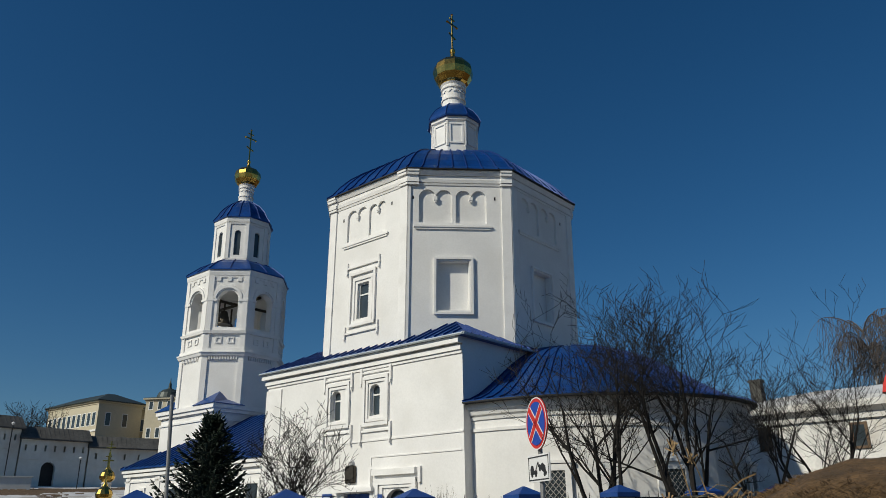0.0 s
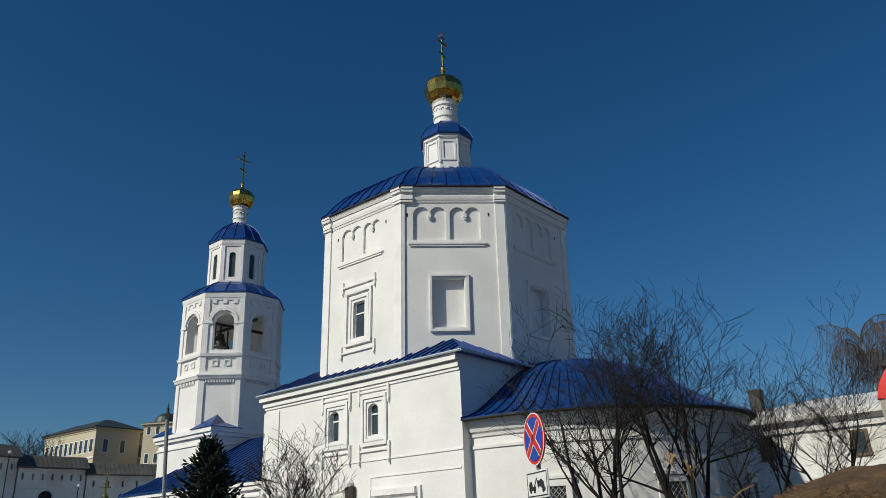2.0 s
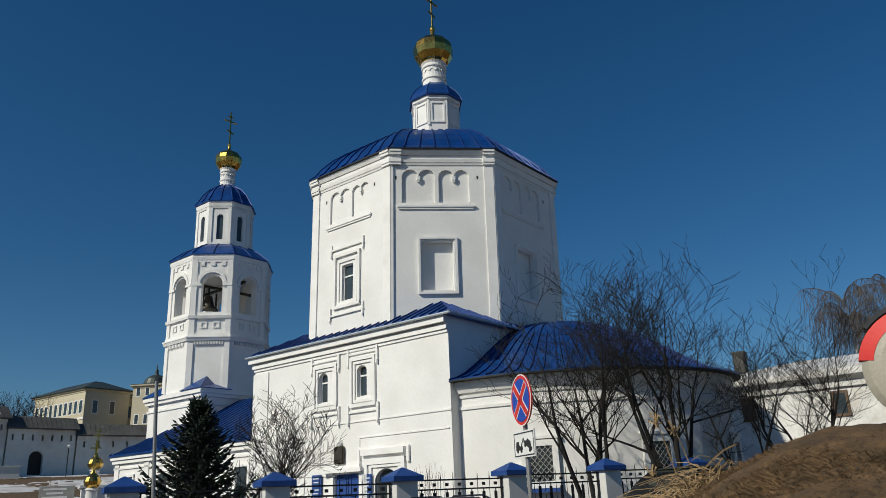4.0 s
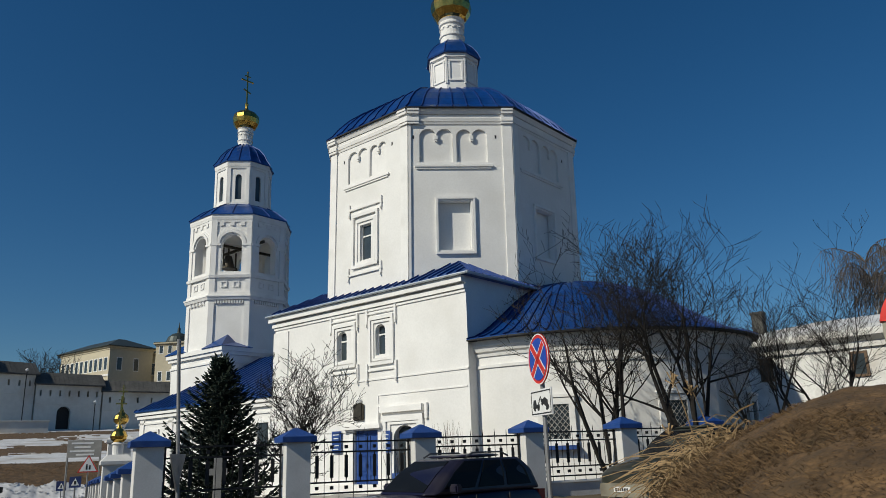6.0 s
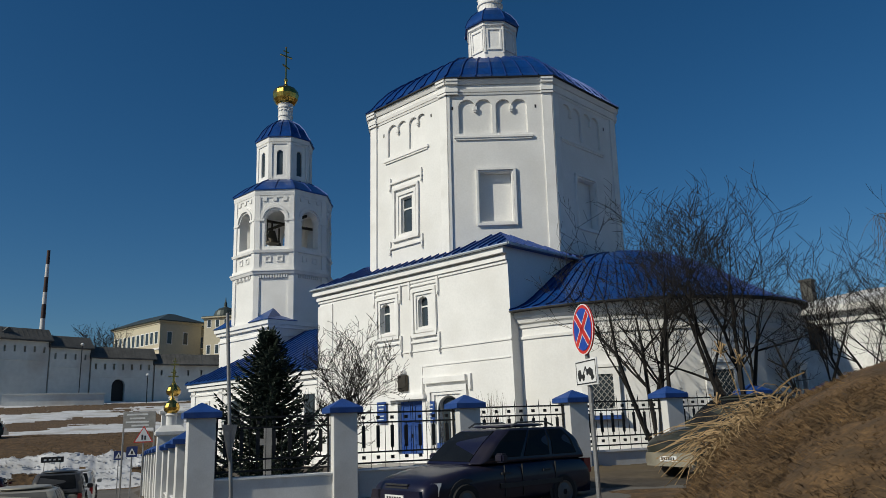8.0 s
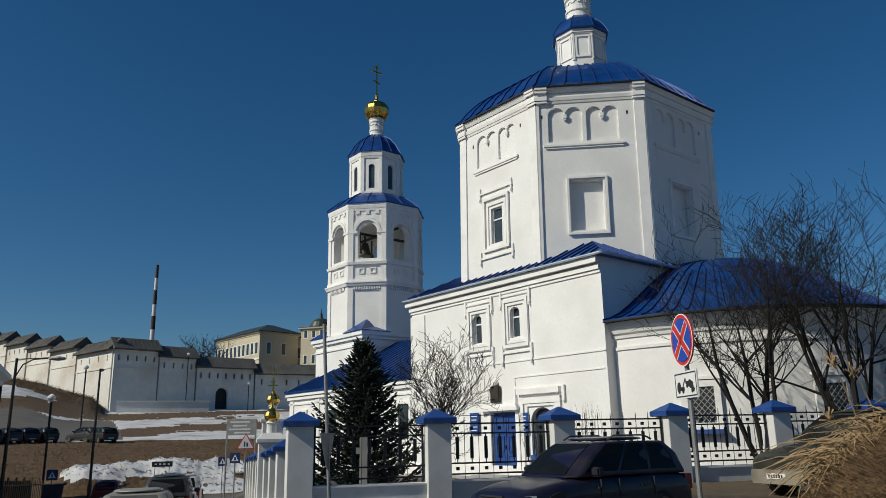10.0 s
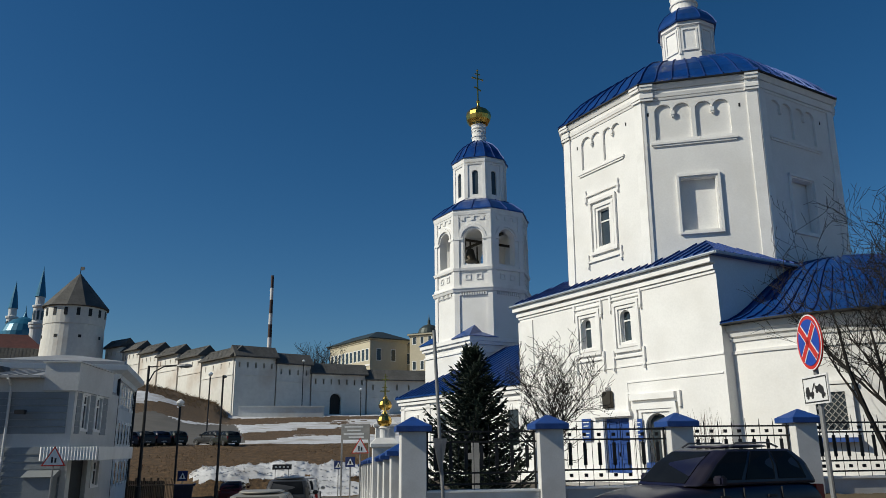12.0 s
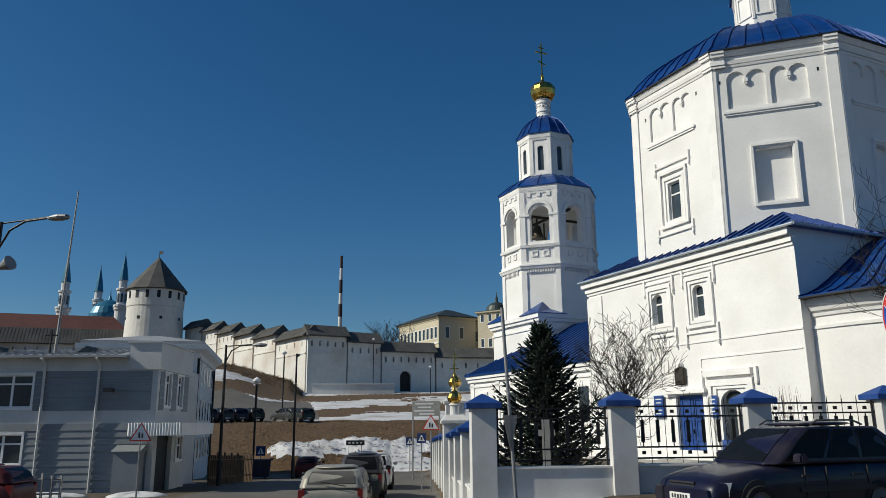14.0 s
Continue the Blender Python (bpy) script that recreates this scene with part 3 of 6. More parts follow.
for k in range(8):
    fm = face_of(k, A1 - 0.02)
    hw = A1 * math.tan(math.pi / 8)
    for s in (-1, 1):
        x0, x1 = sorted((s * (hw + 0.02), s * (hw - 0.3)))
        box(bm, x0, x1, -0.08, 0, 7.95, 12.4, fm)
    for x in np.arange(-hw + 0.35, hw - 0.35, 0.16):
        box(bm, x, x + 0.08, -0.12, 0, 10.62, 10.82, fm)
    for x in (-0.55, 0.18):
        surround(bm, fm, x, x + 0.38, 11.62, 12.0, 0.07, 0.05)
part("shaft_wall", bm, PLASTER, tower)
for o, a, o2, b in ((0.14, 10.84, 0.22, 11.02), (0.24, 11.02, 0.24, 11.1), (0.1, 11.12, 0.1, 11.3), (0.12, 12.2, 0.16, 12.36)):
    bm = bm_new()
    loft(bm, [octa(A1 + o, a), octa(A1 + o2, b)])
    part("cornice", bm, TRIM, tower)
bm = bm_new()
hw = A1 * math.tan(math.pi / 8)
for k in range(8):
    fm = face_of(k, A1)
    panel(bm, fm, -hw, hw, 12.36, 15.95, 0.55, [(-0.62, 0.62, 12.6, 14.95, 0.62)])
    for s in (-1, 1):
        x0, x1 = sorted((s * (hw + 0.01), s * (hw - 0.3)))
        box(bm, x0, x1, -0.07, 0, 12.4, 15.95, fm)
    box(bm, -hw, -0.62, -0.1, 0, 14.22, 14.36, fm)
    box(bm, 0.62, hw, -0.1, 0, 14.22, 14.36, fm)
    arch_band(bm, fm, 0, 0.72, 14.34, 0.16, 0.1)
    arch_band(bm, fm, 0, 0.9, 14.34, 0.1, 0.05)
    for x in (-0.75, -0.12, 0.5):
        box(bm, x, x + 0.25, -0.06, 0, 15.5, 15.75, fm)
part("belfry_wall", bm, PLASTER, tower)
for o, a, o2, b in ((0.05, 15.72, 0.07, 15.84), (0.08, 15.86, 0.12, 16.05), (0.12, 16.05, 0.12, 16.2)):
    bm = bm_new()
    loft(bm, [octa(A1 + o, a), octa(A1 + o2, b)])
    part("cornice", bm, TRIM, tower)
bm = bm_new()
tp = ((A1 + 0.12, 16.2), (A1 + 0.19, 16.21), (A1 + 0.19, 16.26), (2.7, 16.6), (2.3, 16.95), (1.6, 17.35))
loft(bm, [octa(a, z) for a, z in tp])
r1 = part("belfry_roof", bm, BLUE, tower)
bm = bm_new()
A2 = 1.66
loft(bm, [octa(A2 - 0.16, z) for z in (16.9, 20.2)])
h2 = A2 * math.tan(math.pi / 8)
for k in range(8):
    fm = face_of(k, A2)
    panel(bm, fm, -h2, h2, 16.9, 20.2, 0.15, [(-0.2, 0.2, 17.65, 19.35, 0.2)])
upper = part("upper_wall", bm, PLASTER, tower)
for k in range(8):
    fm = face_of(k, A2)
    for s in (-1, 1):
        x0, x1 = sorted((s * (h2 + 0.01), s * (h2 - 0.2)))
        piece("corner_strip", fm, [(x0, x1, -0.06, 0, 17.0, 19.8)], upper)
    bm = bm_new()
    box(bm, -0.19, 0.19, 0.10, 0.13, 17.66, 19.33, fm)
    part("window_pane", bm, DARKGLASS, tower)
for o, a, o2, b in ((0.06, 17.3, 0.06, 17.42), (0.05, 19.75, 0.08, 19.86), (0.07, 19.92, 0.1, 20.1), (0.1, 20.1, 0.1, 20.24)):
    bm = bm_new()
    loft(bm, [octa(A2 + o, a), octa(A2 + o2, b)])
    part("cornice", bm, TRIM, tower)
bm = bm_new()
tp2 = ((A2 + 0.12, 20.22), (A2 + 0.18, 20.23), (A2 + 0.18, 20.28), (1.62, 20.62), (1.4, 21.08), (1.02, 21.55), (0.45, 21.95))
loft(bm, [octa(a, z) for a, z in tp2])
r2 = part("upper_roof", bm, BLUE, tower)
for rr, pp in ((r1, tp), (r2, tp2)):
    for k in range(8):
        for (a0, z0), (a1, z1) in zip(pp[2:], pp[3:]):
            seam(rr, octa(a0, z0)[k], octa(a1, z1)[k], 0.04, 0.05)
            m0, m1 = face_of(k, a0), face_of(k, a1)
            seam(rr, m0 @ Vector((0, 0, z0)), m1 @ Vector((0, 0, z1)), 0.04, 0.05)
cupola(tower, 0, 0, 21.9, 0.47, 1.3, 0.9, 2.5)
for x, y, s in ((0, -0.9, 0.85), (1.1, 0.2, 0.4), (-1.0, 0.3, 0.45), (0.5, -1.6, 0.3)):
    bm = bm_new()
    z = 13.3
    lathe(bm, [(0.55 * s, z), (0.5 * s, z + 0.1 * s), (0.4 * s, z + 0.4 * s), (0.3 * s, z + 0.8 * s), (0.24 * s, z + 1.0 * s), (0.08 * s, z + 1.06 * s), (0.06 * s, z + 1.2 * s)], 18, x, y)
    box(bm, x - 0.04, x + 0.04, y - 0.04, y + 0.04, z + 1.1 * s, 14.75)
    part("bell", bm, BRONZE, tower, "dark bronze bell")
bm = bm_new()
box(bm, -2.5, 2.5, -0.06, 0.06, 14.7, 14.85)
box(bm, -0.06, 0.06, -2.5, 2.5, 14.7, 14.85)
part("bell_beam", bm, BRONZE, tower)
bm = bm_new()
loft(bm, [octa(A1 - 0.5, 12.3), octa(A1 - 0.5, 12.42)])
loft(bm, [octa(A1 - 0.5, 15.8), octa(A1 - 0.5, 15.95)])
part("belfry_floor", bm, PLASTER, tower)

# ---- ground ----
STREET = 27.0  # the street runs away at this yaw
SD = (-math.sin(radians(STREET)), math.cos(radians(STREET)))
SR = (math.cos(radians(STREET)), math.sin(radians(STREET)))


def smooth(t):
    t = np.clip(t, 0, 1)
    return t * t * (3 - 2 * t)


def street_xy(s, l):
    return (SD[0] * s + SR[0] * l, SD[1] * s + SR[1] * l)


def height(x, y):
    """The lie of the land."""
    x, y = np.asarray(x, float), np.asarray(y, float)
    s, l = x * SD[0] + y * SD[1], x * SR[0] + y * SR[1]
    d, yaw = np.hypot(x, y), np.degrees(np.arctan2(-x, y))
    low = np.interp(s, [0, 9, 14, 20, 30, 42, 62], [0, 0, -0.3, -0.85, -1.1, -1.4, -2.3])
    yard = np.interp(s, [0, 10, 13, 17, 60], [0.0, -0.05, -0.08, 0.12, -0.2])
    yard = yard + 0.36 * smooth((l - 4.5) / 5.0) * smooth((s - 7) / 4.0) * smooth((22 - s) / 6)
    side = smooth((l - 0.8) / 4.0)
    z = low * (1 - side) + yard * side
    # bank and hill beyond the crossing
    hill = np.interp(d, [60, 66, 72, 82, 92, 120, 160, 178, 230, 700, 3000], [-2.3, -2.2, -0.4, 1.9, 2.2, 4.4, 7.8, 9.0, 12, 18, 18])
    hill += smooth((yaw - 35) / 6) * smooth((d - 95) / 60) * 3.5
    hill += smooth((yaw - 34.6) / 1.4) * smooth((d - 132) / 32) * 2.6
    far = smooth((d - 60) / 8) * smooth((yaw - 2) / 10)
    z = z * (1 - far) + hill * far
    right = smooth((d - 24) / 20) * smooth((-8 - yaw) / 8)
    z = z + right * 2.2
    z = np.where((yaw <= 2) & (d > 60), z + smooth((d - 60) / 200) * 8, z)
    # the mound beside the road
    crest = np.interp(-yaw, [8.5, 10.7, 13.5, 17, 21.4, 24.3, 27.3, 31, 60, 110], [0, 0.25, 0.86, 1.40, 1.78, 1.97, 2.08, 2.1, 2.0, 0.0])
    body = smooth((d - 2.5) / 7.0) * smooth((14.2 - d) / 4.4)
    z = z + crest * body
    return z


def hz(x, y):
    return float(height(x, y))


def soft_noise(x, y, f, seed):
    """Cheap smooth noise from a few waves."""
    r = np.random.RandomState(seed)
    out = 0
    for i in range(7):
        a, k, p = r.uniform(0, math.tau), f * (0.6 + 0.5 * i), r.uniform(0, math.tau)
        out = out + np.sin((x * math.cos(a) + y * math.sin(a)) * k + p) / (1 + 0.5 * i)
    return out / 3.0


yaws = np.concatenate([np.arange(-180, -40, 4.0), np.arange(-40, 8, 0.3), np.arange(8, 48, 0.13), np.arange(48, 66, 0.3), np.arange(66, 180, 4.0)])
dists = np.concatenate([[0.0], np.geomspace(1.2, 260, 500), np.geomspace(280, 4000, 14)])
YW, DD = np.meshgrid(np.radians(yaws), dists)
GX, GY = -np.sin(YW) * DD, np.cos(YW) * DD
GZ = height(GX, GY)
rough = soft_noise(GX, GY, 2.2, 5) * 0.035 + soft_noise(GX, GY, 6.0, 6) * 0.02
S_, L_ = GX * SD[0] + GY * SD[1], GX * SR[0] + GY * SR[1]
yd = np.degrees(YW)
on_mound = (yd < -8.5 + 0.8 * np.sin(DD * 3.0)) & (DD > 3.4 + 0.5 * np.sin(YW * 9)) & (DD < 15)
road_front = (~on_mound) & (S_ < 14) & (DD < 15.5)
road_street = (L_ < 1.2) & (L_ > -9.0) & (S_ > 5) & (S_ < 60) & (DD < 62)
cross_road = (DD > 57) & (DD < 64.5) & (yd > 10)
upper_road = (DD > 90 + 2 * np.sin(yd)) & (DD < 128 + 4 * np.sin(yd * 1.3)) & (yd > 34.2 + (128 - DD) * -0.02)
asphalt = (road_front | road_street | cross_road | upper_road) & ~on_mound
GZ = GZ + np.where(asphalt, 0, rough) + np.where(on_mound, soft_noise(GX, GY, 1.3, 9) * 0.07 + soft_noise(GX, GY, 7.0, 41) * 0.03 + soft_noise(GX, GY, 16.0, 43) * 0.014, 0)
nz = soft_noise(GX, GY, 0.22, 11) + 0.5 * soft_noise(GX, GY, 0.8, 12)
streak = nz + 0.3 * soft_noise(GX, GY, 1.9, 31) + 0.75 * np.sin(DD * 0.15 + yd * 0.22 + 1.0)
snow = (DD > 85) & (DD < 178) & (yd > 8) & (yd < 43) & (streak > -0.12) & ~((yd > 34.8) & (DD > 142 + (yd - 35) * 1.5)) & ~upper_road
mask = smooth((DD - 65) / 5) * smooth((73.5 - DD) / 4) * smooth((yd - 12) / 6) * smooth((38.5 - yd) / 3)
pile = mask * (1.0 + 0.5 * soft_noise(GX, GY, 0.5, 21) + 0.3 * soft_noise(GX, GY, 2.1, 22))
heap_on = (pile > 0.45) | ((DD > 64.8) & (DD < 67) & (yd > 8) & (yd < 46) & (nz > -0.3))
GZ = GZ + np.maximum(pile, 0) * (1.25 + 0.25 * soft_noise(GX, GY, 3.3, 25)) + np.where(snow, 0.1 + 0.06 * soft_noise(GX, GY, 0.9, 23), 0)
patch = (~asphalt) & (DD > 16) & (DD < 50) & (nz > 0.5)
index = np.where(asphalt, 1, 0)
index = np.where(snow | heap_on | patch, 2, index)
index = np.where((~asphalt) & (DD < 60) & ~on_mound & (index == 0), 3, index)
nr, nc = GX.shape
verts = np.stack([GX.ravel(), GY.ravel(), GZ.ravel()], -1)
ii, jj = np.meshgrid(np.arange(nr - 1), np.arange(nc), indexing="ij")
jn = (jj + 1) % nc
quads = np.stack([ii * nc + jj, ii * nc + jn, (ii + 1) * nc + jn, (ii + 1) * nc + jj], -1).reshape(-1, 4)
me = bpy.data.meshes.new("ground")
me.from_pydata(verts.tolist(), [], quads.tolist())
for m_ in (GRASS, ASPHALT, SNOW, MUD):
    me.materials.append(m_)
me.polygons.foreach_set("material_index", index[:-1].ravel().astype(np.int32))
me.shade_smooth()
tagged(new("ground", me), "dead grass slopes, dusty asphalt and patches of old snow", "ground", kind="structure")


class Strands:
    """Collects many thin three-sided stems or blades into one mesh."""

    def __init__(self):
        self.v, self.f = [], []

    def stem(self, a, b, r0, r1, n=3):
        a, b = Vector(a), Vector(b)
        d = b - a
        if d.length < 1e-6:
            return
        d.normalize()
        u = d.cross(Vector((0.31, 0.17, 0.93))).normalized()
        w = d.cross(u)
        k = len(self.v)
        for p, r in ((a, r0), (b, r1)):
            for i in range(n):
                t = i * math.tau / n
                self.v.append(tuple(p + (u * math.cos(t) + w * math.sin(t)) * r))
        for i in range(n):
            self.f.append((k + i, k + (i + 1) % n, k + n + (i + 1) % n, k + n + i))

    def spindle(self, a, b, r):
        a, b = Vector(a), Vector(b)
        d = b - a
        u = d.normalized().cross(Vector((0.31, 0.17, 0.93))).normalized()
        w = d.normalized().cross(u)
        m = a + d * 0.45
        k = len(self.v)
        self.v += [tuple(a), tuple(m + u * r), tuple(m - u * 0.5 * r + w * 0.87 * r), tuple(m - u * 0.5 * r - w * 0.87 * r), tuple(b)]
        for i in range(3):
            p, q = k + 1 + i, k + 1 + (i + 1) % 3
            self.f += [(k, p, q), (p, k + 4, q)]

    def done(self, name, material, parent=None):
        me = bpy.data.meshes.new(name)
        me.from_pydata(self.v, [], self.f)
        me.materials.append(material)
        ob = new(name, me)
        if parent:
            ob.parent = parent
        return ob


# dead grass on the mound
rng = random.Random(3)
tufts = Strands()
for i in range(60000):
    yw, d = -rng.uniform(8.8, 36), rng.uniform(4.0, 12.5)
    x, y = -math.sin(radians(yw)) * d, math.cos(radians(yw)) * d
    z = hz(x, y) - 0.01
    if math.sin(x * 2.3 + 1.7 * math.sin(y * 1.9)) * math.sin(y * 2.9 + 1.3 * math.sin(x * 2.1)) + rng.gauss(0, 0.45) < -0.1:
        continue
    a = rng.uniform(0, math.tau)
    ln, lay = rng.uniform(0.025, 0.085) * (1 if d > 6 else 0.7), rng.uniform(0.4, 1.6)
    tufts.stem((x, y, z), (x + ln * lay * math.cos(a), y + ln * lay * math.sin(a), z + ln * 0.5), 0.0045, 0.0015)
STRAW = mat("straw", (0.165, 0.098, 0.042), 0.9, var=0.5, scale=3.0, fine=11, bump=0.0, dirt=(0.075, 0.048, 0.023), dirt_amount=0.9, dirt_scale=2.6)
tagged(tufts.done("dead_grass", STRAW), "brown matted dead grass on the mound", "grass", kind="stuff")


def polar0(yaw, d):
    return Vector((-math.sin(radians(yaw)) * d, math.cos(radians(yaw)) * d, 0))


STALK = mat("dry stalk", (0.34, 0.23, 0.115), 0.85, var=0.25, scale=5, bump=0.0)
stalks = Strands()
for i in range(520):
    if i < 300:
        yw, d = -rng.gauss(16.1, 0.9), 9.7 + rng.gauss(0, 0.25)
    else:
        yw, d = -rng.gauss(18.9, 1.0), 10.0 + rng.gauss(0, 0.2)
    if yw > -14.0:
        continue
    x, y = -math.sin(radians(yw)) * d, math.cos(radians(yw)) * d
    p = Vector((x, y, hz(x, y) - 0.03))
    a = rng.uniform(0, math.tau)
    v = Vector((math.cos(a), math.sin(a), rng.uniform(0.3, 1.4))).normalized() * rng.uniform(0.09, 0.22)
    for k in range(4):
        q = p + v
        stalks.stem(p, q, 0.008 - 0.001 * k, 0.007 - 0.001 * k)
        p = q
        v = v + Vector((rng.gauss(0, 0.05), rng.gauss(0, 0.05), -0.075))
        if p.z < hz(p.x, p.y):
            break
for yw0, yw1, dz in ((-13.6, -16.5, 0.02), (-16.5, -20.5, 0.12), (-13.9, -15.2, 0.05), (-17.5, -21.5, 0.2)):
    a, b = polar0(yw0, 10.2), polar0(yw1, 9.6)
    pts = [a.lerp(b, t) for t in np.linspace(0, 1, 6)]
    for q in pts:
        q.z = hz(q.x, q.y) + dz + rng.uniform(0, 0.08)
    for q0, q1 in zip(pts, pts[1:]):
        stalks.stem(q0, q1, 0.012, 0.010)
for yw, hgt in ((-17.6, 1.0), (-18.7, 0.8), (-16.9, 0.45)):
    p = Vector((-math.sin(radians(yw)) * 10, math.cos(radians(yw)) * 10, 0))
    p.z = hz(p.x, p.y)
    q = p + Vector((-0.12, 0.05, hgt * 0.6))
    e = q + Vector((-0.1, 0.0, hgt * 0.4))
    stalks.stem(p, q, 0.012, 0.009)
    stalks.stem(q, e, 0.009, 0.005)
    for k in range(14):
        o = e + Vector((rng.gauss(0, 0.04), rng.gauss(0, 0.04), rng.uniform(-0.15, 0.06)))
        stalks.stem(e - Vector((0, 0, 0.1)), o, 0.005, 0.012)
tagged(stalks.done("dry_weeds", STALK), "tangle of dry broken weed stalks on the mound edge", "weeds", kind="stuff")

# rough grass on the bank and below the fortress wall
bank = Strands()
for i in range(16000):
    if i < 12000:
        yw, d = rng.uniform(14, 46), rng.uniform(70.5, 90)
        ln = rng.uniform(0.06, 0.2)
    else:
        yw, d = rng.uniform(34.9, 44), rng.uniform(148, 180)
        ln = rng.uniform(0.3, 0.7)
    j, c = int(np.argmin(abs(dists - d))), int(np.argmin(abs(yaws - yw)))
    x, y = -math.sin(radians(yw)) * d, math.cos(radians(yw)) * d
    if index[j, c] != 0 or math.sin(x * 0.8 + 1.5 * math.sin(y * 0.7)) * math.sin(y * 0.9) + rng.gauss(0, 0.4) < -0.1:
        continue
    a, z = rng.uniform(0, math.tau), hz(x, y)
    bank.stem((x, y, z - 0.05), (x + ln * math.cos(a), y + ln * math.sin(a), z + ln * rng.uniform(0.5, 1.1)), 0.022 if i < 12000 else 0.05, 0.008)
tagged(bank.done("bank_grass", STRAW), "rough brown dead grass on the bank and slope", "grass", kind="stuff")

# lumps of cleared snow along the crossing
lumps = Strands()
for i in range(2600):
    yw, d = rng.uniform(19, 38), rng.uniform(65.5, 72.5)
    x, y = -math.sin(radians(yw)) * d, math.cos(radians(yw)) * d
    k = rng.uniform(0.03, 0.11)
    j, c = int(np.argmin(abs(dists - d))), int(np.argmin(abs(yaws - yw)))
    if index[j, c] != 2:
        continue
    z = float(GZ[j, c])
    a = rng.uniform(0, math.tau)
    lumps.spindle((x - k * math.cos(a), y - k * math.sin(a), z - 0.05), (x + k * math.cos(a), y + k * math.sin(a), z + k * 0.8), k * 0.8)
tagged(lumps.done("snow_lumps", SNOW), "lumps of dirty cleared snow", "snow", kind="stuff")

# ---- fence ----
FDIR = 27.1
FM0 = Vector((-6.13, 15.5, 0))
FU = Vector((math.cos(radians(FDIR)), math.sin(radians(FDIR)), 0))
SPACING = 3.0


def pillar(m, top, foot):
    """A rendered pillar with a blue hipped cap; z = 0 is the cap's underside."""
    ob = thing("fence_pillar", m, "white rendered fence pillar with a blue sheet-metal cap", "pillar", "fence pillars")
    bm = bm_new()
    loft(bm, [rect(-0.27, 0.27, -0.27, 0.27, z) for z in (foot, top)])
    bmesh.ops.bevel(bm, geom=list(bm.edges), offset=0.012, segments=1, affect="EDGES")
    part("shaft", bm, PILLAR, ob)
    bm = bm_new()
    loft(bm, [rect(-e, e, -e, e, z) for e, z in ((0.34, top - 0.03), (0.375, top - 0.02), (0.375, top + 0.09), (0.02, top + 0.29))])
    part("cap", bm, BLUEPAINT, ob, "blue sheet-metal cap")
    return ob


def fence_bay(m, length):
    """Iron railings between two pillars, from the plinth's top (z = 0) up."""
    ob = thing("fence_railing", m, "black wrought-iron railing with spikes and square ornaments", "railing", "fence railings")
    h = length / 2
    for z in (0.115, 0.345, 0.99, 1.205):
        bm = bm_new()
        box(bm, -h, h, -0.02, 0.02, z - 0.018, z + 0.018)
        part("rail", bm, IRON, ob)
    for s in (-1, 1):
        bm = bm_new()
        box(bm, s * (h - 0.05) - 0.018, s * (h - 0.05) + 0.018, -0.02, 0.02, 0, 1.22)
        part("post", bm, IRON, ob)
    n = 7
    bar_bm, spike_bm, sq_bm = bm_new(), bm_new(), bm_new()
    box(bar_bm, -0.038, 0.038, -0.012, 0.012, 0.44, 0.92)
    box(bar_bm, -0.01, 0.01, -0.01, 0.01, 0.345, 0.99)
    box(sq_bm, -0.036, 0.036, -0.022, 0.022, -0.036, 0.036)
    loft(spike_bm, [rect(-e, e, -e, e, z) for e, z in ((0.0055, 0.0), (0.0055, 1.2), (0.010, 1.22), (0.002, 1.38))])
    first = {}
    for i in range(n):
        x = -h + 0.05 + (i + 0.5) * (length - 0.1) / n
        for key, src, zs in (("bar", bar_bm, (0,)), ("square", sq_bm, (0.23, 1.097)), ("spike", spike_bm, (0,))):
            for z in zs:
                if key not in first:
                    o = part(key, src, IRON, ob)
                    first[key] = o.data
                else:
                    o = new(key, first[key])
                    o.parent = ob
                o.location = (x if key != "spike" else x + (length - 0.1) / n / 2, 0, z)
    return ob


def plinth(m, length, z0, z1):
    ob = thing("fence_plinth", m, "grey-white rendered low wall under the railing", "low wall", "fence plinths")
    bm = bm_new()
    box(bm, -length / 2, length / 2, -0.16, 0.16, z0, z1 - 0.04)
    part("wall", bm, PILLAR, ob)
    bm = bm_new()
    box(bm, -length / 2, length / 2, -0.2, 0.2, z1 - 0.04, z1)
    part("coping", bm, TRIM, ob)
    return ob


TOPS = [1.91, 1.94, 1.97, 2.04, 2.1, 2.13, 2.16, 2.18]
for i, top in enumerate(TOPS):
    p = FM0 + FU * SPACING * i
    pillar(Matrix.Translation(p) @ pose(0, 0, 0, 0, 0, FDIR), top, -1.0)
bay = None
for i in range(len(TOPS) - 1):
    c = FM0 + FU * SPACING * (i + 0.5)
    zt = 0.67 + (TOPS[i] + TOPS[i + 1]) / 2 - 1.925
    m = Matrix.Translation((c.x, c.y, zt)) @ pose(0, 0, 0, 0, 0, FDIR)
    if bay is None:
        bay = fence_bay(m, SPACING - 0.54)
    else:
        copy_thing(bay, m)
    plinth(Matrix.Translation((c.x, c.y, 0)) @ pose(0, 0, 0, 0, 0, FDIR), SPACING - 0.545, -0.8, zt)
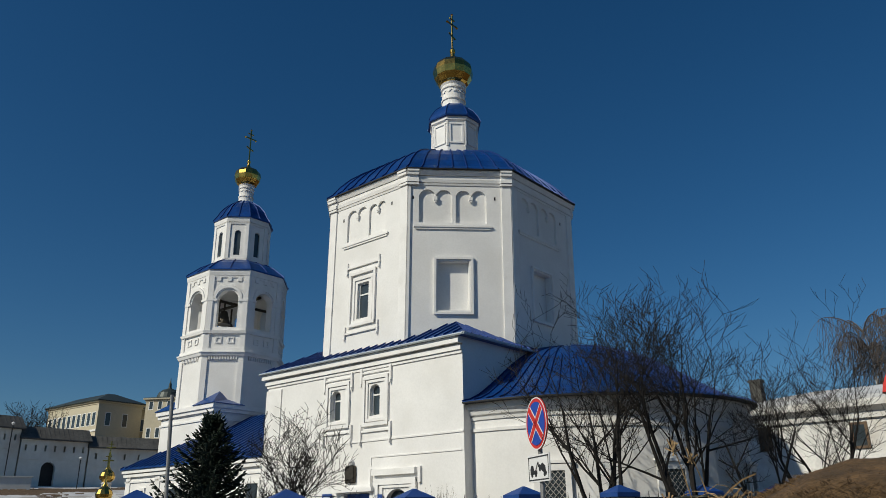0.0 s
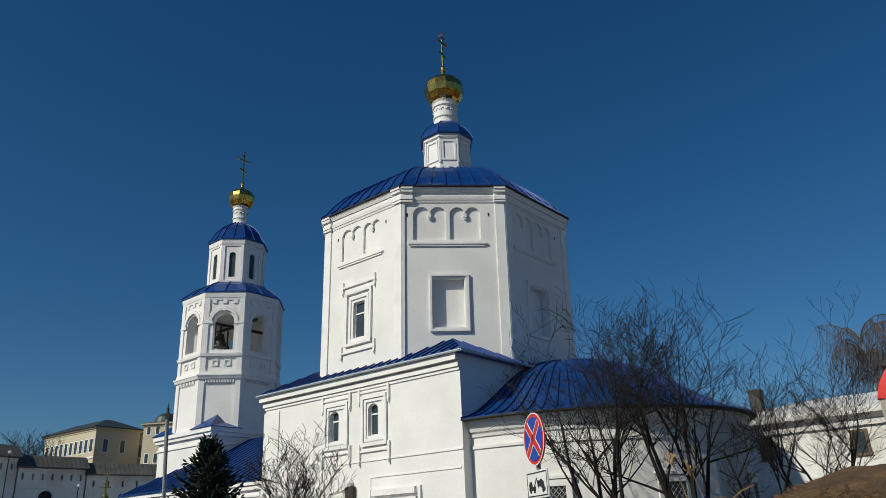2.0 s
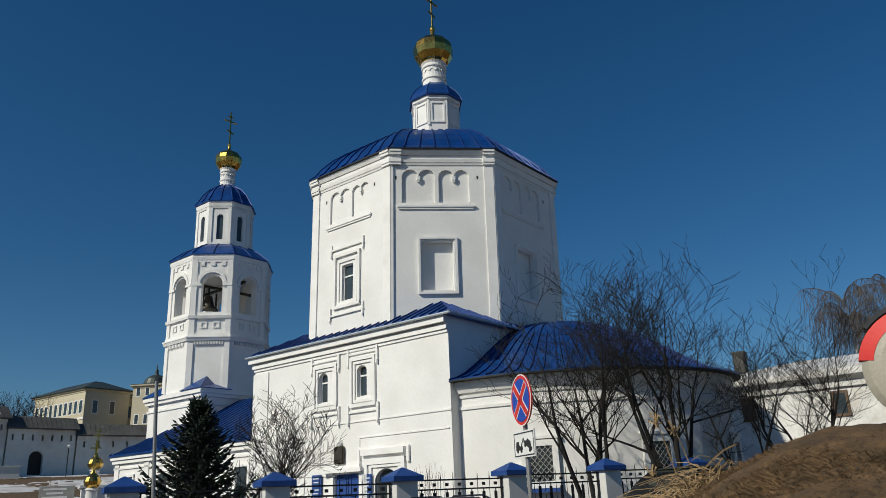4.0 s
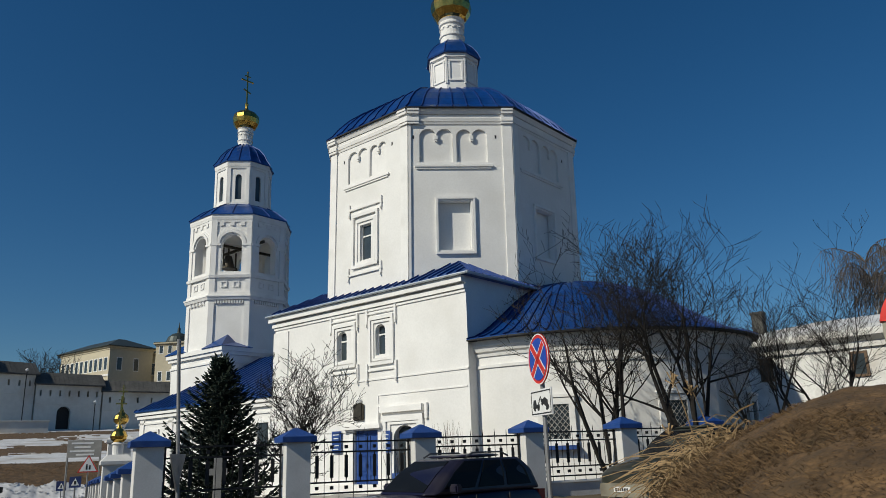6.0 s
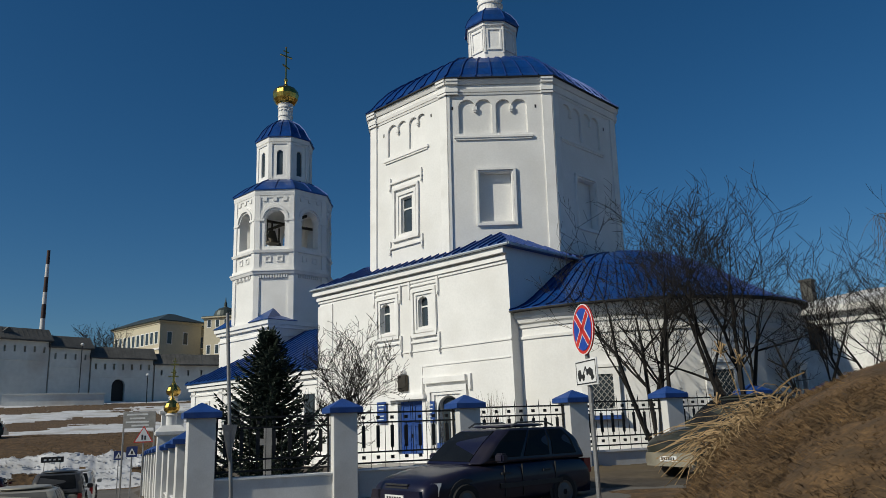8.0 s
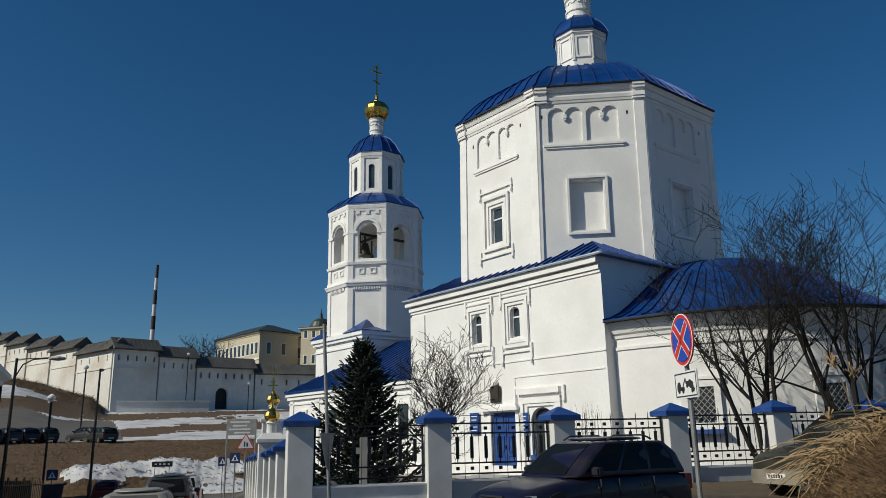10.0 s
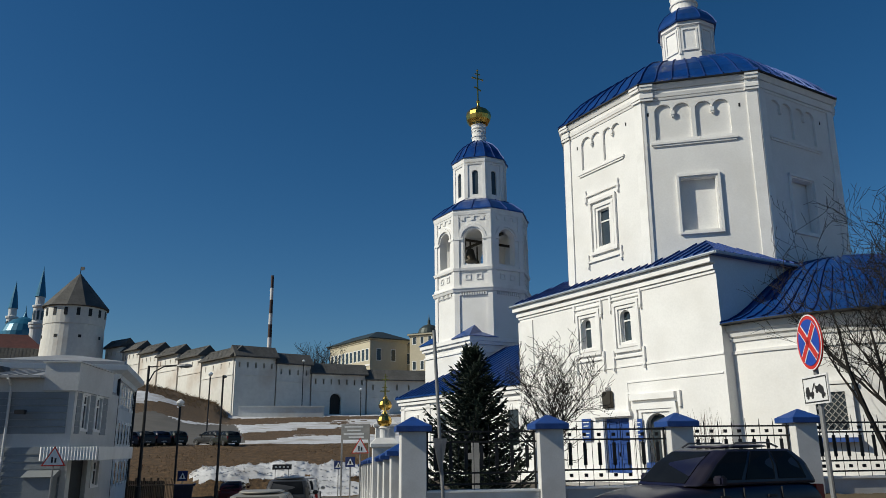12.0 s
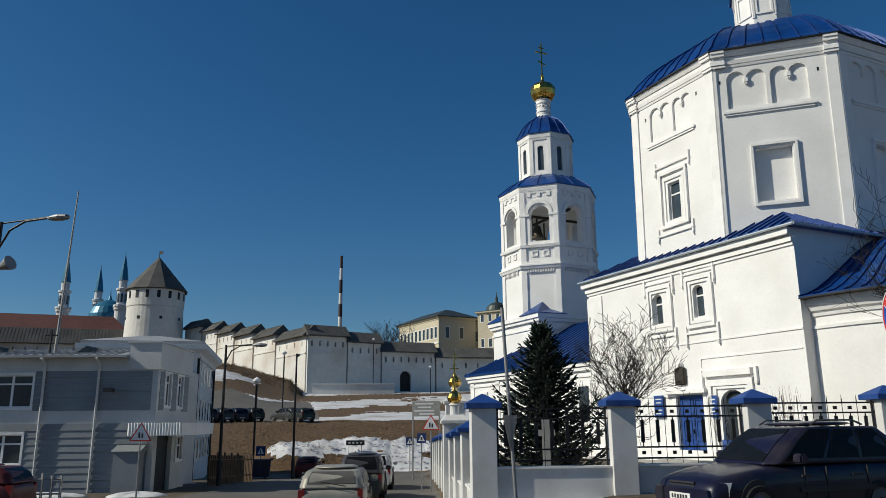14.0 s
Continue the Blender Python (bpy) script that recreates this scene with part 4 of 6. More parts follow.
# side fence down the street, stepping with the slope
prev = None
for i in range(1, 11):
    s = 16.6 + SPACING * i
    x, y = street_xy(s, 1.57)
    ground = hz(*street_xy(s, 0.3))
    top = ground + np.interp(i, [1, 3, 10], [2.2, 2.15, 2.15])
    pillar(Matrix.Translation((x, y, 0)) @ pose(0, 0, 0, 0, 0, STREET), top, ground - 1.0)
    cx, cy = street_xy(s - SPACING / 2, 1.57)
    zt = top - 1.25
    m = Matrix.Translation((cx, cy, zt)) @ pose(0, 0, 0, 0, 0, STREET + 90)
    copy_thing(bay, m)
    plinth(Matrix.Translation((cx, cy, 0)) @ pose(0, 0, 0, 0, 0, STREET + 90), SPACING - 0.545, ground - 0.8, zt)

# ---- wayside gate piers with gilded onions ----
for s, l, body_top, r in ((27.5, 1.62, 1.9, 0.27), (33.5, 2.0, 2.75, 0.30)):
    x, y = street_xy(s, l)
    gp = thing("gate_pier", Matrix.Translation((x, y, 0)) @ pose(0, 0, 0, 0, 0, STREET), "white gate pier topped by a small gilded onion", "gate pier", "gate piers")
    bm = bm_new()
    loft(bm, [rect(-e, e, -e, e, z) for e, z in ((0.42, -1.6), (0.42, body_top - 0.35), (0.5, body_top - 0.3), (0.5, body_top - 0.2), (0.3, body_top), (0.2, body_top))])
    lathe(bm, [(0.17, body_top - 0.02), (0.17, body_top + 0.3), (0.22, body_top + 0.34), (0.15, body_top + 0.4)], 16)
    part("shaft", bm, PILLAR, gp)
    bm = bm_new()
    z = body_top + 0.38
    lathe(bm, [(0.13, z), (r * 0.9, z + r * 0.4), (r, z + r * 0.8), (r * 0.8, z + r * 1.3), (r * 0.35, z + r * 1.7), (r * 0.12, z + r * 2.2), (0.02, z + r * 3)], 12)
    part("onion_dome", bm, GOLD, gp)
    bm = bm_new()
    zc = z + r * 2.8
    box(bm, -0.02, 0.02, -0.015, 0.015, zc, zc + 0.75)
    box(bm, -0.17, 0.17, -0.015, 0.015, zc + 0.48, zc + 0.52)
    box(bm, -0.09, 0.09, -0.015, 0.015, zc + 0.61, zc + 0.64)
    part("cross", bm, GOLD, gp)

# ---- fortress on the hill ----
def polar(yaw, d, z=0.0):
    return Vector((-math.sin(radians(yaw)) * d, math.cos(radians(yaw)) * d, z))


def fort_wall(a, b, zb, zt, roof_h=2.5, slits=5, gate=None):
    """A stretch of whitewashed wall with loopholes, and a boarded gable roof."""
    a, b = Vector((a.x, a.y, 0)), Vector((b.x, b.y, 0))
    L = (b - a).length
    ang = math.degrees(math.atan2((b - a).y, (b - a).x))
    ob = thing("fortress_wall", Matrix.Translation(a) @ pose(0, 0, 0, 0, 0, ang), "whitewashed fortress wall with loopholes under a boarded roof", "fortress wall", "fortress walls")
    holes = []
    for i in range(slits):
        x = L * (i + 0.5) / slits
        holes.append((x - 0.2, x + 0.2, zt - 2.35, zt - 1.2))
    if gate:
        holes.append(gate)
    bm = bm_new()
    panel(bm, Matrix(), 0, L, zb - 4, zt, 0.9, holes)
    box(bm, 0, L, 1.9, 3.0, zb - 4, zt)
    part("wall", bm, FORT, ob)
    bm = bm_new()
    box(bm, 0, L, -0.14, 0, zt - 4.0, zt - 3.75)
    part("string_course", bm, FORT, ob)
    bm = bm_new()
    prof = [(-1.0, zt - 0.15), (-1.0, zt + 0.05), (1.7, zt + roof_h), (4.2, zt + 0.05), (4.2, zt - 0.15)]
    loft(bm, [[(x, y, z) for y, z in prof] for x in (-0.4, L + 0.4)])
    n = max(4, int(L / 0.9))
    for i in range(n):
        x = L * (i + 0.5) / n
        rib(bm, (x, -1.0, zt + 0.06), (x, 1.65, zt + roof_h), 0.10, 0.025)
    part("roof", bm, BOARD, ob, "grey weathered board roof")
    return ob


SEG = [(20.5, 24.95, 181, 178, 10.0, 17.0, 5, None), (25.05, 29.05, 178, 174, 10.3, 18.1, 7, True), (29.15, 31.6, 174, 170.5, 11.0, 19.9, 4, None), (31.7, 34.6, 170.5, 167, 11.6, 21.0, 5, None)]
for y1, y0, d1, d0, zb, zt, sl, gate in SEG:
    a, b = polar(y0, d0), polar(y1, d1)
    L = (b - a).length
    g = (L * 0.44 - 1.35, L * 0.44 + 1.35, zb - 1.2, zb + 3.4, 1.35) if gate else None
    w = fort_wall(a, b, zb, zt, 2.5, sl, g)
    if gate:
        bm = bm_new()
        box(bm, L * 0.44 - 1.4, L * 0.44 + 1.4, 0.95, 1.1, zb - 1.2, zb + 3.4)
        part("gate", bm, IRON, w, "dark timber gate")
LEFT = [(34.75, 36.9, 167.5, 182, 21.0), (37.0, 38.5, 182.5, 194, 22.8), (38.6, 39.9, 194.5, 205, 24.5), (40.0, 41.1, 205.5, 215, 26.2), (41.2, 42.2, 215.5, 224, 27.8), (42.3, 43.4, 224.5, 233, 29.5)]
for y0, y1, d0, d1, zt in LEFT:
    fort_wall(polar(y1, d1), polar(y0, d0), zt - 9.4, zt, 2.4, 4)

# low retaining wall and buttress below the fortress
ob = thing("retaining_wall", Matrix.Translation(polar(34.2, 160)) @ pose(0, 0, 0, 0, 0, 30), "low whitewashed retaining wall in the snow", "wall")
bm = bm_new()
box(bm, 0, 17, 0, 1.2, 4.5, 9.9)
part("wall", bm, FORT, ob)
bm = bm_new()
box(bm, -0.2, 17.2, -0.15, 1.35, 9.9, 10.1)
part("coping", bm, FORT, ob)

# round corner tower
p = polar(45.53, 232)
rt = thing("round_tower", Matrix.Translation(p), "whitewashed round fortress tower with a boarded conical roof", "tower")
bm = bm_new()
lathe(bm, [(8.4, 14), (8.1, 24), (7.75, 34.5), (7.75, 35.0), (7.9, 35.2), (7.9, 40.2)], 40)
part("wall", bm, FORT, rt)
# no openings are cut: dark blocks on the wall stand for their inner shade
for k in range(16):
    bm = bm_new()
    m = pose(0, 0, 0, 0, 0, 22.5 * k + 5) @ Matrix.Translation((0, -7.92, 0))
    box(bm, -0.45, 0.45, -0.05, 0.3, 37.3, 39.4, m)
    part("embrasure", bm, IRON, rt, "dark block for the embrasure's shade")
for k in range(8):
    bm = bm_new()
    m = pose(0, 0, 0, 0, 0, 45 * k + 12) @ Matrix.Translation((0, -7.9, 0))
    box(bm, -0.4, 0.4, -0.02, 0.3, 31.3, 32.1, m)
    part("loophole", bm, IRON, rt, "dark block for the loophole's shade")
bm = bm_new()
loft(bm, [circle(r, z, 12) for r, z in ((8.6, 39.9), (8.8, 40.1), (0.25, 50.3))])
part("roof", bm, BOARD, rt, "dark board roof")
bm = bm_new()
tube(bm, [(0, 0, 50.0), (0, 0, 52.4)], 0.1, 6)
box(bm, 0.0, 1.3, -0.04, 0.04, 51.3, 52.3)
part("weather_vane", bm, IRON, rt)

# palace behind the wall
OCHRE = mat("ochre stucco", (0.56, 0.50, 0.37), 0.9, var=0.07, scale=0.15, fine=1.5, bump=0.1)
GREENROOF = mat("dark green roof", (0.05, 0.065, 0.06), 0.5, 0.3, var=0.2, scale=0.2)


def windows_on(parent, m, xs, rows, w, h):
    for z in rows:
        for x in xs:
            bm = bm_new()
            surround(bm, m, x - w / 2 - 0.2, x + w / 2 + 0.2, z - 0.2, z + h + 0.2, 0.2, 0.04)
            win = part("window", bm, TRIM, parent)
            bm = bm_new()
            box(bm, x - w / 2, x + w / 2, -0.035, 0.02, z, z + h, m)
            part("pane", bm, DARKGLASS, win)


def block(name, label, category, a, b, depth, z0, z1, wall, roof, roof_h=3.0, over=0.9):
    """A house block whose front runs from a to b, with a hipped roof and cornice."""
    L = (b - a).length
    ang = math.degrees(math.atan2((b - a).y, (b - a).x))
    ob = thing(name, Matrix.Translation((a.x, a.y, 0)) @ pose(0, 0, 0, 0, 0, ang), label, category)
    bm = bm_new()
    box(bm, 0, L, 0, depth, z0, z1)
    part("wall", bm, wall, ob)
    bm = bm_new()
    loft(bm, [rect(-o, L + o, -o, depth + o, z) for o, z in ((0.15, z1 - 0.9), (0.2, z1 - 0.6), (0.6, z1 - 0.35), (0.65, z1 - 0.02))])
    part("cornice", bm, wall, ob)
    bm = bm_new()
    k = min(L, depth) * 0.42
    loft(bm, [rect(-over, L + over, -over, depth + over, z1), rect(-over, L + over, -over, depth + over, z1 + 0.2), rect(k, L - k, k, depth - k, z1 + roof_h)])
    part("roof", bm, roof, ob)
    return ob, L


a, b = polar(27.75, 250), polar(24.75, 226)
pal, L = block("palace", "ochre stucco palace with white-framed windows and a dark roof", "palace", a, b, 13, 8, 33.6, OCHRE, GREENROOF, 3.0, 1.0)
windows_on(pal, Matrix(), [1.8 + i * (L - 3.6) / 9 for i in range(10)], (20.5, 27.2), 1.5, 3.3)
bm = bm_new()
box(bm, -0.2, L + 0.2, -0.2, 0, 25.4, 25.9)
part("string_course", bm, TRIM, pal)
E_ = pose(L, 0, 0, 0, 0, 90)
windows_on(pal, E_, (3, 8), (20.5, 27.2), 1.3, 3.3)
a2, b2 = polar(24.0, 236), polar(21.5, 236)
wing, L2 = block("palace_wing", "shaded ochre palace wing with a dark roof", "palace", a2, b2, 14, 8, 33.0, OCHRE, GREENROOF, 2.2, 0.8)
windows_on(wing, Matrix(), [1.6 + i * (L2 - 3.2) / 2 for i in range(3)], (20.5, 26.8), 1.3, 3.2)
ct, L3 = block("palace_chapel", "ochre stucco tower with a green dome", "tower", polar(21.75, 226), polar(19.85, 222), 9, 8, 34.6, OCHRE, GREENROOF, 0.5, 0.5)
windows_on(ct, Matrix(), [1.6 + i * (L3 - 3.2) / 2 for i in range(3)], (24.0, 31.6), 1.0, 2.4)
bm = bm_new()
lathe(bm, [(3.5, 34.8), (3.4, 35.4), (2.9, 36.6), (1.8, 37.5), (0.6, 37.9), (0.45, 38.2), (0.4, 39.3), (0.2, 39.5), (0.05, 41.0)], 20, L3 / 2, 4.5)
part("dome", bm, GREENROOF, ct, "dark green dome")

# long red-roofed barracks, minarets and a tall stack far off
REDROOF = mat("red roof sheet", (0.125, 0.045, 0.033), 0.6, var=0.2, scale=0.1, fine=1)
bk, L4 = block("barracks", "long white building with a rust-red roof", "building", polar(60, 268), polar(47.2, 258), 12, 14, 30.2, FORT, REDROOF, 6.2, 1.2)
windows_on(bk, Matrix(), [4 + i * 3.6 for i in range(int((L4 - 6) / 3.6))], (25.6,), 1.2, 2.0)
fort_wall(polar(60, 250), polar(47.3, 238), 17, 25.0, 4.6, 18)
TEAL = mat("turquoise roof", (0.022, 0.15, 0.25), 0.4, 0.2, var=0.12, scale=0.1)
MARBLE = mat("pale stone", (0.62, 0.63, 0.63), 0.8, var=0.06, scale=0.1)
for yw, top_el, d, s in ((51.45, 11.5, 470, 1.0), (49.33, 10.9, 500, 1.0), (47.8, 11.95, 455, 1.0)):
    top = 1.55 + d * math.tan(radians(top_el))
    mn = thing("minaret", Matrix.Translation(polar(yw, d)), "pale stone minaret with a turquoise spire", "minaret", "minarets")
    bm = bm_new()
    z = top
    lathe(bm, [(3.4, 20), (3.3, z - 33), (3.9, z - 32), (3.9, z - 31), (4.3, z - 30.6), (4.3, z - 29.4), (2.7, z - 29), (2.7, z - 21.5), (3.4, z - 21), (3.4, z - 20), (2.2, z - 19.6), (2.2, z - 15)], 16)
    part("shaft", bm, MARBLE, mn)
    # uncut shaft: dark blocks give the shade within the lantern openings
    for k in range(8):
        bm = bm_new()
        box(bm, -0.55, 0.55, -0.1, 0.2, z - 28, z - 23, pose(0, 0, 0, 0, 0, 45 * k) @ Matrix.Translation((0, -2.7, 0)))
        part("opening", bm, DARKGLASS, mn)
    bm = bm_new()
    lathe(bm, [(2.7, z - 15.2), (2.6, z - 14.6), (1.8, z - 9), (0.25, z - 0.5), (0.05, z + 2)], 12)
    part("spire", bm, TEAL, mn, "turquoise spire")
mq = thing("mosque_dome", Matrix.Translation(polar(48.55, 480)), "turquoise mosque dome on a pale drum", "dome")
bm = bm_new()
lathe(bm, [(11, 20), (11, 63)], 24)
part("drum", bm, MARBLE, mq)
bm = bm_new()
lathe(bm, [(11.4, 63), (11.2, 66), (9.4, 70), (6, 73), (1.2, 75), (0.3, 78), (0.05, 82)], 24)
part("dome", bm, TEAL, mq)
STACKRED = mat("stack red-brown", (0.055, 0.03, 0.028), 0.8, var=0.15, scale=0.05)
STACKWHITE = mat("stack white", (0.66, 0.64, 0.63), 0.8, var=0.1, scale=0.05)
D = 820.0
ch = thing("smokestack", Matrix.Translation(polar(32.25, D)), "tall smokestack in dark and white bands", "smokestack")
top = 1.55 + D * math.tan(radians(12.6))
edges = [0.0, 14, 27, 42, 54, 68, 82, 150, 175]
for i, (z1, z0) in enumerate(zip(edges, edges[1:])):
    bm = bm_new()
    r = lambda q: 1.5 + q * 0.010
    lathe(bm, [(r(z0), top - z0), (r(z1), top - z1)], 20)
    part("band", bm, STACKRED if i % 2 == 0 else STACKWHITE, ch)

# ---- grey boarded house across the street ----
SIDING = mat("grey-blue boards", (0.235, 0.258, 0.275), 0.75, var=0.10, scale=0.8, fine=12, bump=0.2, dirt=(0.16, 0.17, 0.18), dirt_amount=0.5, dirt_scale=0.5)
PALE = mat("pale cladding", (0.58, 0.58, 0.57), 0.8, var=0.08, scale=0.5, fine=10, bump=0.1, dirt=(0.4, 0.39, 0.37), dirt_amount=0.4)
GREYROOF = mat("grey roof sheet", (0.34, 0.35, 0.36), 0.6, 0.2, var=0.12, scale=0.5, dirt=(0.25, 0.24, 0.22))
A0 = Vector((-25.95, 25.95, 0))
HD = Vector((SR[0], SR[1], 0))
HL, HDp, HG = 17.0, 5.0, -1.6
house = thing("boarded_house", Matrix.Translation(A0 - HD * HL) @ pose(0, 0, 0, 0, 0, STREET), "two-storey house clad in grey boards with pale bands", "house")
FW, SW = Matrix(), pose(HL, 0, 0, 0, 0, 90)
up_w = [(HL - 8.2, HL - 5.5, 2.45, 3.9), (HL - 14.5, HL - 12.2, 2.45, 3.9)]
lo_w = [(HL - 8.2, HL - 5.7, 0.0, 1.3), (HL - 14.5, HL - 12.2, 0.0, 1.3)]
side_w = [(1.0, 1.9, 2.5, 4.0), (2.9, 3.8, 2.5, 4.0)]
side_d = [(0.5, 2.7, HG, 1.2), (3.3, 4.3, 0.0, 1.1)]
bm = bm_new()
panel(bm, FW, 0, HL, HG, 4.62, 0.3, up_w + lo_w)
panel(bm, SW, 0.302, HDp, HG, 4.62, 0.3, side_w + side_d)
box(bm, 0, HL - 1.2, 1.2, HDp + 6, HG, 4.6)
part("wall", bm, PALE, house)
for fm, x0, x1, bands, holes in ((FW, 0.02, HL - 0.25, ((HG, 1.75), (2.3, 4.06)), up_w + lo_w), (SW, 0.32, HDp - 0.2, ((2.3, 4.06),), side_w)):
    bm = bm_new()
    for z0, z1 in bands:
        n = int((z1 - z0) / 0.28)
        for i in range(n):
            za, zb = z0 + i * (z1 - z0) / n, z0 + (i + 1) * (z1 - z0) / n - 0.012
            cuts = sorted([(h[0] - 0.1, h[1] + 0.1) for h in holes if h[2] - 0.1 < (za + zb) / 2 < h[3] + 0.1])
            x = x0
            for c0, c1 in cuts + [(x1, x1)]:
                if c0 > x:
                    loft(bm, [[(q, -0.012, zb), (q, 0.0, zb), (q, 0.0, za), (q, -0.038, za)] for q in (x, c0)], m=fm)
                x = c1
    ob = part("siding", bm, SIDING, house, "grey-blue weatherboards")
    tagged(ob, kind="stuff")
for fm, holes in ((FW, up_w + lo_w), (SW, side_w + side_d[1:])):
    for x0, x1, z0, z1 in holes:
        bm = bm_new()
        surround(bm, fm, x0 - 0.09, x1 + 0.09, z0 - 0.09, z1 + 0.09, 0.1, 0.05)
        win = part("window", bm, TRIM, house, "white window frame")
        bm = bm_new()
        surround(bm, fm, x0, x1, z0, z1, 0.07, 0.05, 0.12)
        part("sash", bm, TRIM, win)
        bm = bm_new()
        k = 3 if x1 - x0 > 1.5 else 2
        for i in range(1, k):
            q = x0 + (x1 - x0) * i / k
            box(bm, q - 0.05, q + 0.05, 0.06, 0.12, z0, z1, fm)
        box(bm, x0, x1, 0.07, 0.12, z1 - 0.45, z1 - 0.38, fm)
        part("glazing_bar", bm, TRIM, win)
        bm = bm_new()
        box(bm, x0 + 0.02, x1 - 0.02, 0.10, 0.14, z0 + 0.02, z1 - 0.02, fm)
        part("pane", bm, DARKGLASS, win)
# a near-black panel gives the shade of the deep entrance by its colour
bm = bm_new()
box(bm, 0.52, 2.68, 0.2, 0.26, HG, 1.18, SW)
part("door", bm, IRON, house, "near-black panel for the shade in the entrance")
bm = bm_new()
box(bm, -0.5, HL - 1.3, -0.55, HDp + 6, 4.62, 4.72)
loft(bm, [rect(-0.5, HL - 1.3, -0.55, HDp + 6, 4.724), rect(2.5, HL - 2.2, 3.5, HDp + 2, 5.35)])
roof = part("roof", bm, GREYROOF, house, "grey standing-seam roof")
for i in range(40):
    x = -0.4 + i * 0.4
    bm = bm_new()
    rib(bm, (x, -0.54, 4.73), (min(max(x, 2.5), HL - 2.2), 3.4, 5.33), 0.03, 0.035)
    part("seam", bm, GREYROOF, roof)
for x in (4.2, 9.0, 13.2):
    bm = bm_new()
    loft(bm, [[(x - 0.5, 1.2, 4.95), (x + 0.5, 1.2, 4.95), (x + 0.5, 2.4, 5.15), (x - 0.5, 2.4, 5.15)], [(x - 0.05, 1.2, 5.3), (x + 0.05, 1.2, 5.3), (x + 0.05, 2.4, 5.32), (x - 0.05, 2.4, 5.32)]])
    part("vent_dormer", bm, BOARD, roof)
bm = bm_new()
box(bm, HL - 1.3, HL + 0.12, -0.12, 0.3, 4.1, 5.3)
box(bm, HL - 0.3, HL + 0.12, 0.3, HDp, 4.1, 5.3)
box(bm, HL - 1.4, HL + 0.2, -0.2, 0.35, 5.3, 5.36)
box(bm, HL - 0.35, HL + 0.2, 0.35, HDp + 0.1, 5.3, 5.36)
part("parapet", bm, PALE, house)
for x in (HL - 5.0, HL - 2.6, HL - 11.0):
    bm = bm_new()
    tube(bm, [(x, -0.55, 4.6), (x, -0.12, 4.3), (x, -0.1, 3.0), (x, -0.1, HG)], 0.06, 8)
    part("drainpipe", bm, PALE, house, "pale drainpipe")
bm = bm_new()
box(bm, HL - 0.8, HL + 1.48, -1.0, 0.0, 1.5, 1.56)
box(bm, HL + 0.02, HL + 1.48, 0.0, 4.4, 1.5, 1.56)
awning = part("awning", bm, GREYROOF, house, "pale corrugated awning over the door")
bm = bm_new()
for i in range(19):
    x = HL - 0.8 + i * 0.12
    loft(bm, [[(x, -1.02, z), (x + 0.06, -1.06, z), (x + 0.115, -1.02, z), (x + 0.06, -1.0, z)] for z in (1.2, 1.74)])
for i in range(44):
    y = -1.0 + i * 0.12
    loft(bm, [[(HL + 1.5, y, z), (HL + 1.54, y + 0.06, z), (HL + 1.5, y + 0.115, z), (HL + 1.48, y + 0.06, z)] for z in (1.2, 1.74)])
tagged(part("fascia", bm, TRIM, awning, "white corrugated fascia"), kind="stuff")
bm = bm_new()
box(bm, HL - 1.35, HL - 0.3, -0.9, -0.1, HG, 0.55)
loft(bm, [rect(HL - 1.45, HL - 0.2, -1.0, -0.08, 0.55), rect(HL - 1.45, HL - 0.2, -0.3, -0.08, 0.8)])
part("lean_to", bm, SIDING, house, "small grey lean-to shed")
bm = bm_new()
tube(bm, [(HL - 5.15, 1.0, 4.9), (HL - 4.9, 1.1, 12.9)], [0.07, 0.03], 6)
part("antenna_mast", bm, STONE, house)
bm = bm_new()
tube(bm, [(HL - 5.2, 0.6, 4.8), (HL - 5.2, 0.6, 6.0)], 0.04, 6)
box(bm, HL - 5.5, HL - 4.9, 0.58, 0.62, 5.7, 5.76)
part("roof_post", bm, IRON, house)
bm = bm_new()
box(bm, HL - 2.2, HL - 1.8, -0.5, -0.25, 3.1, 3.28)
box(bm, HL - 2.03, HL - 1.97, -0.27, 0.0, 3.16, 3.2)
part("floodlight", bm, IRON, house)

ob, L = block("outbuilding", "low white outbuilding with a pale metal roof", "building", A0 - HD * 22 + Vector((-10, 17, 0)), A0 + Vector((-10, 17, 0)) - HD * 7.0, 8, -2, 5.6, PALE, GREYROOF, 1.3, 0.5)
ob, L = block("town_house", "white three-storey house with a grey roof", "house", polar(42.45, 54), polar(41.3, 66), 7, -3, 7.0, PLASTER, GREYROOF, 0.9, 0.4)
windows_on(ob, Matrix(), [1.2 + i * 2.0 for i in range(int(L / 2.0))], (-0.6, 2.0, 4.6), 0.8, 1.4)
bm = bm_new()
tube(bm, [(0.1, -0.1, 7.0), (0.1, -0.1, -2)], 0.09, 6)
part("drainpipe", bm, IRON, ob)
bm = bm_new()
tube(bm, [(L - 0.1, -0.6, 7.0), (L - 0.1, -0.1, 6.4), (L - 0.1, -0.1, -2)], 0.09, 6)
part("drainpipe", bm, IRON, ob)

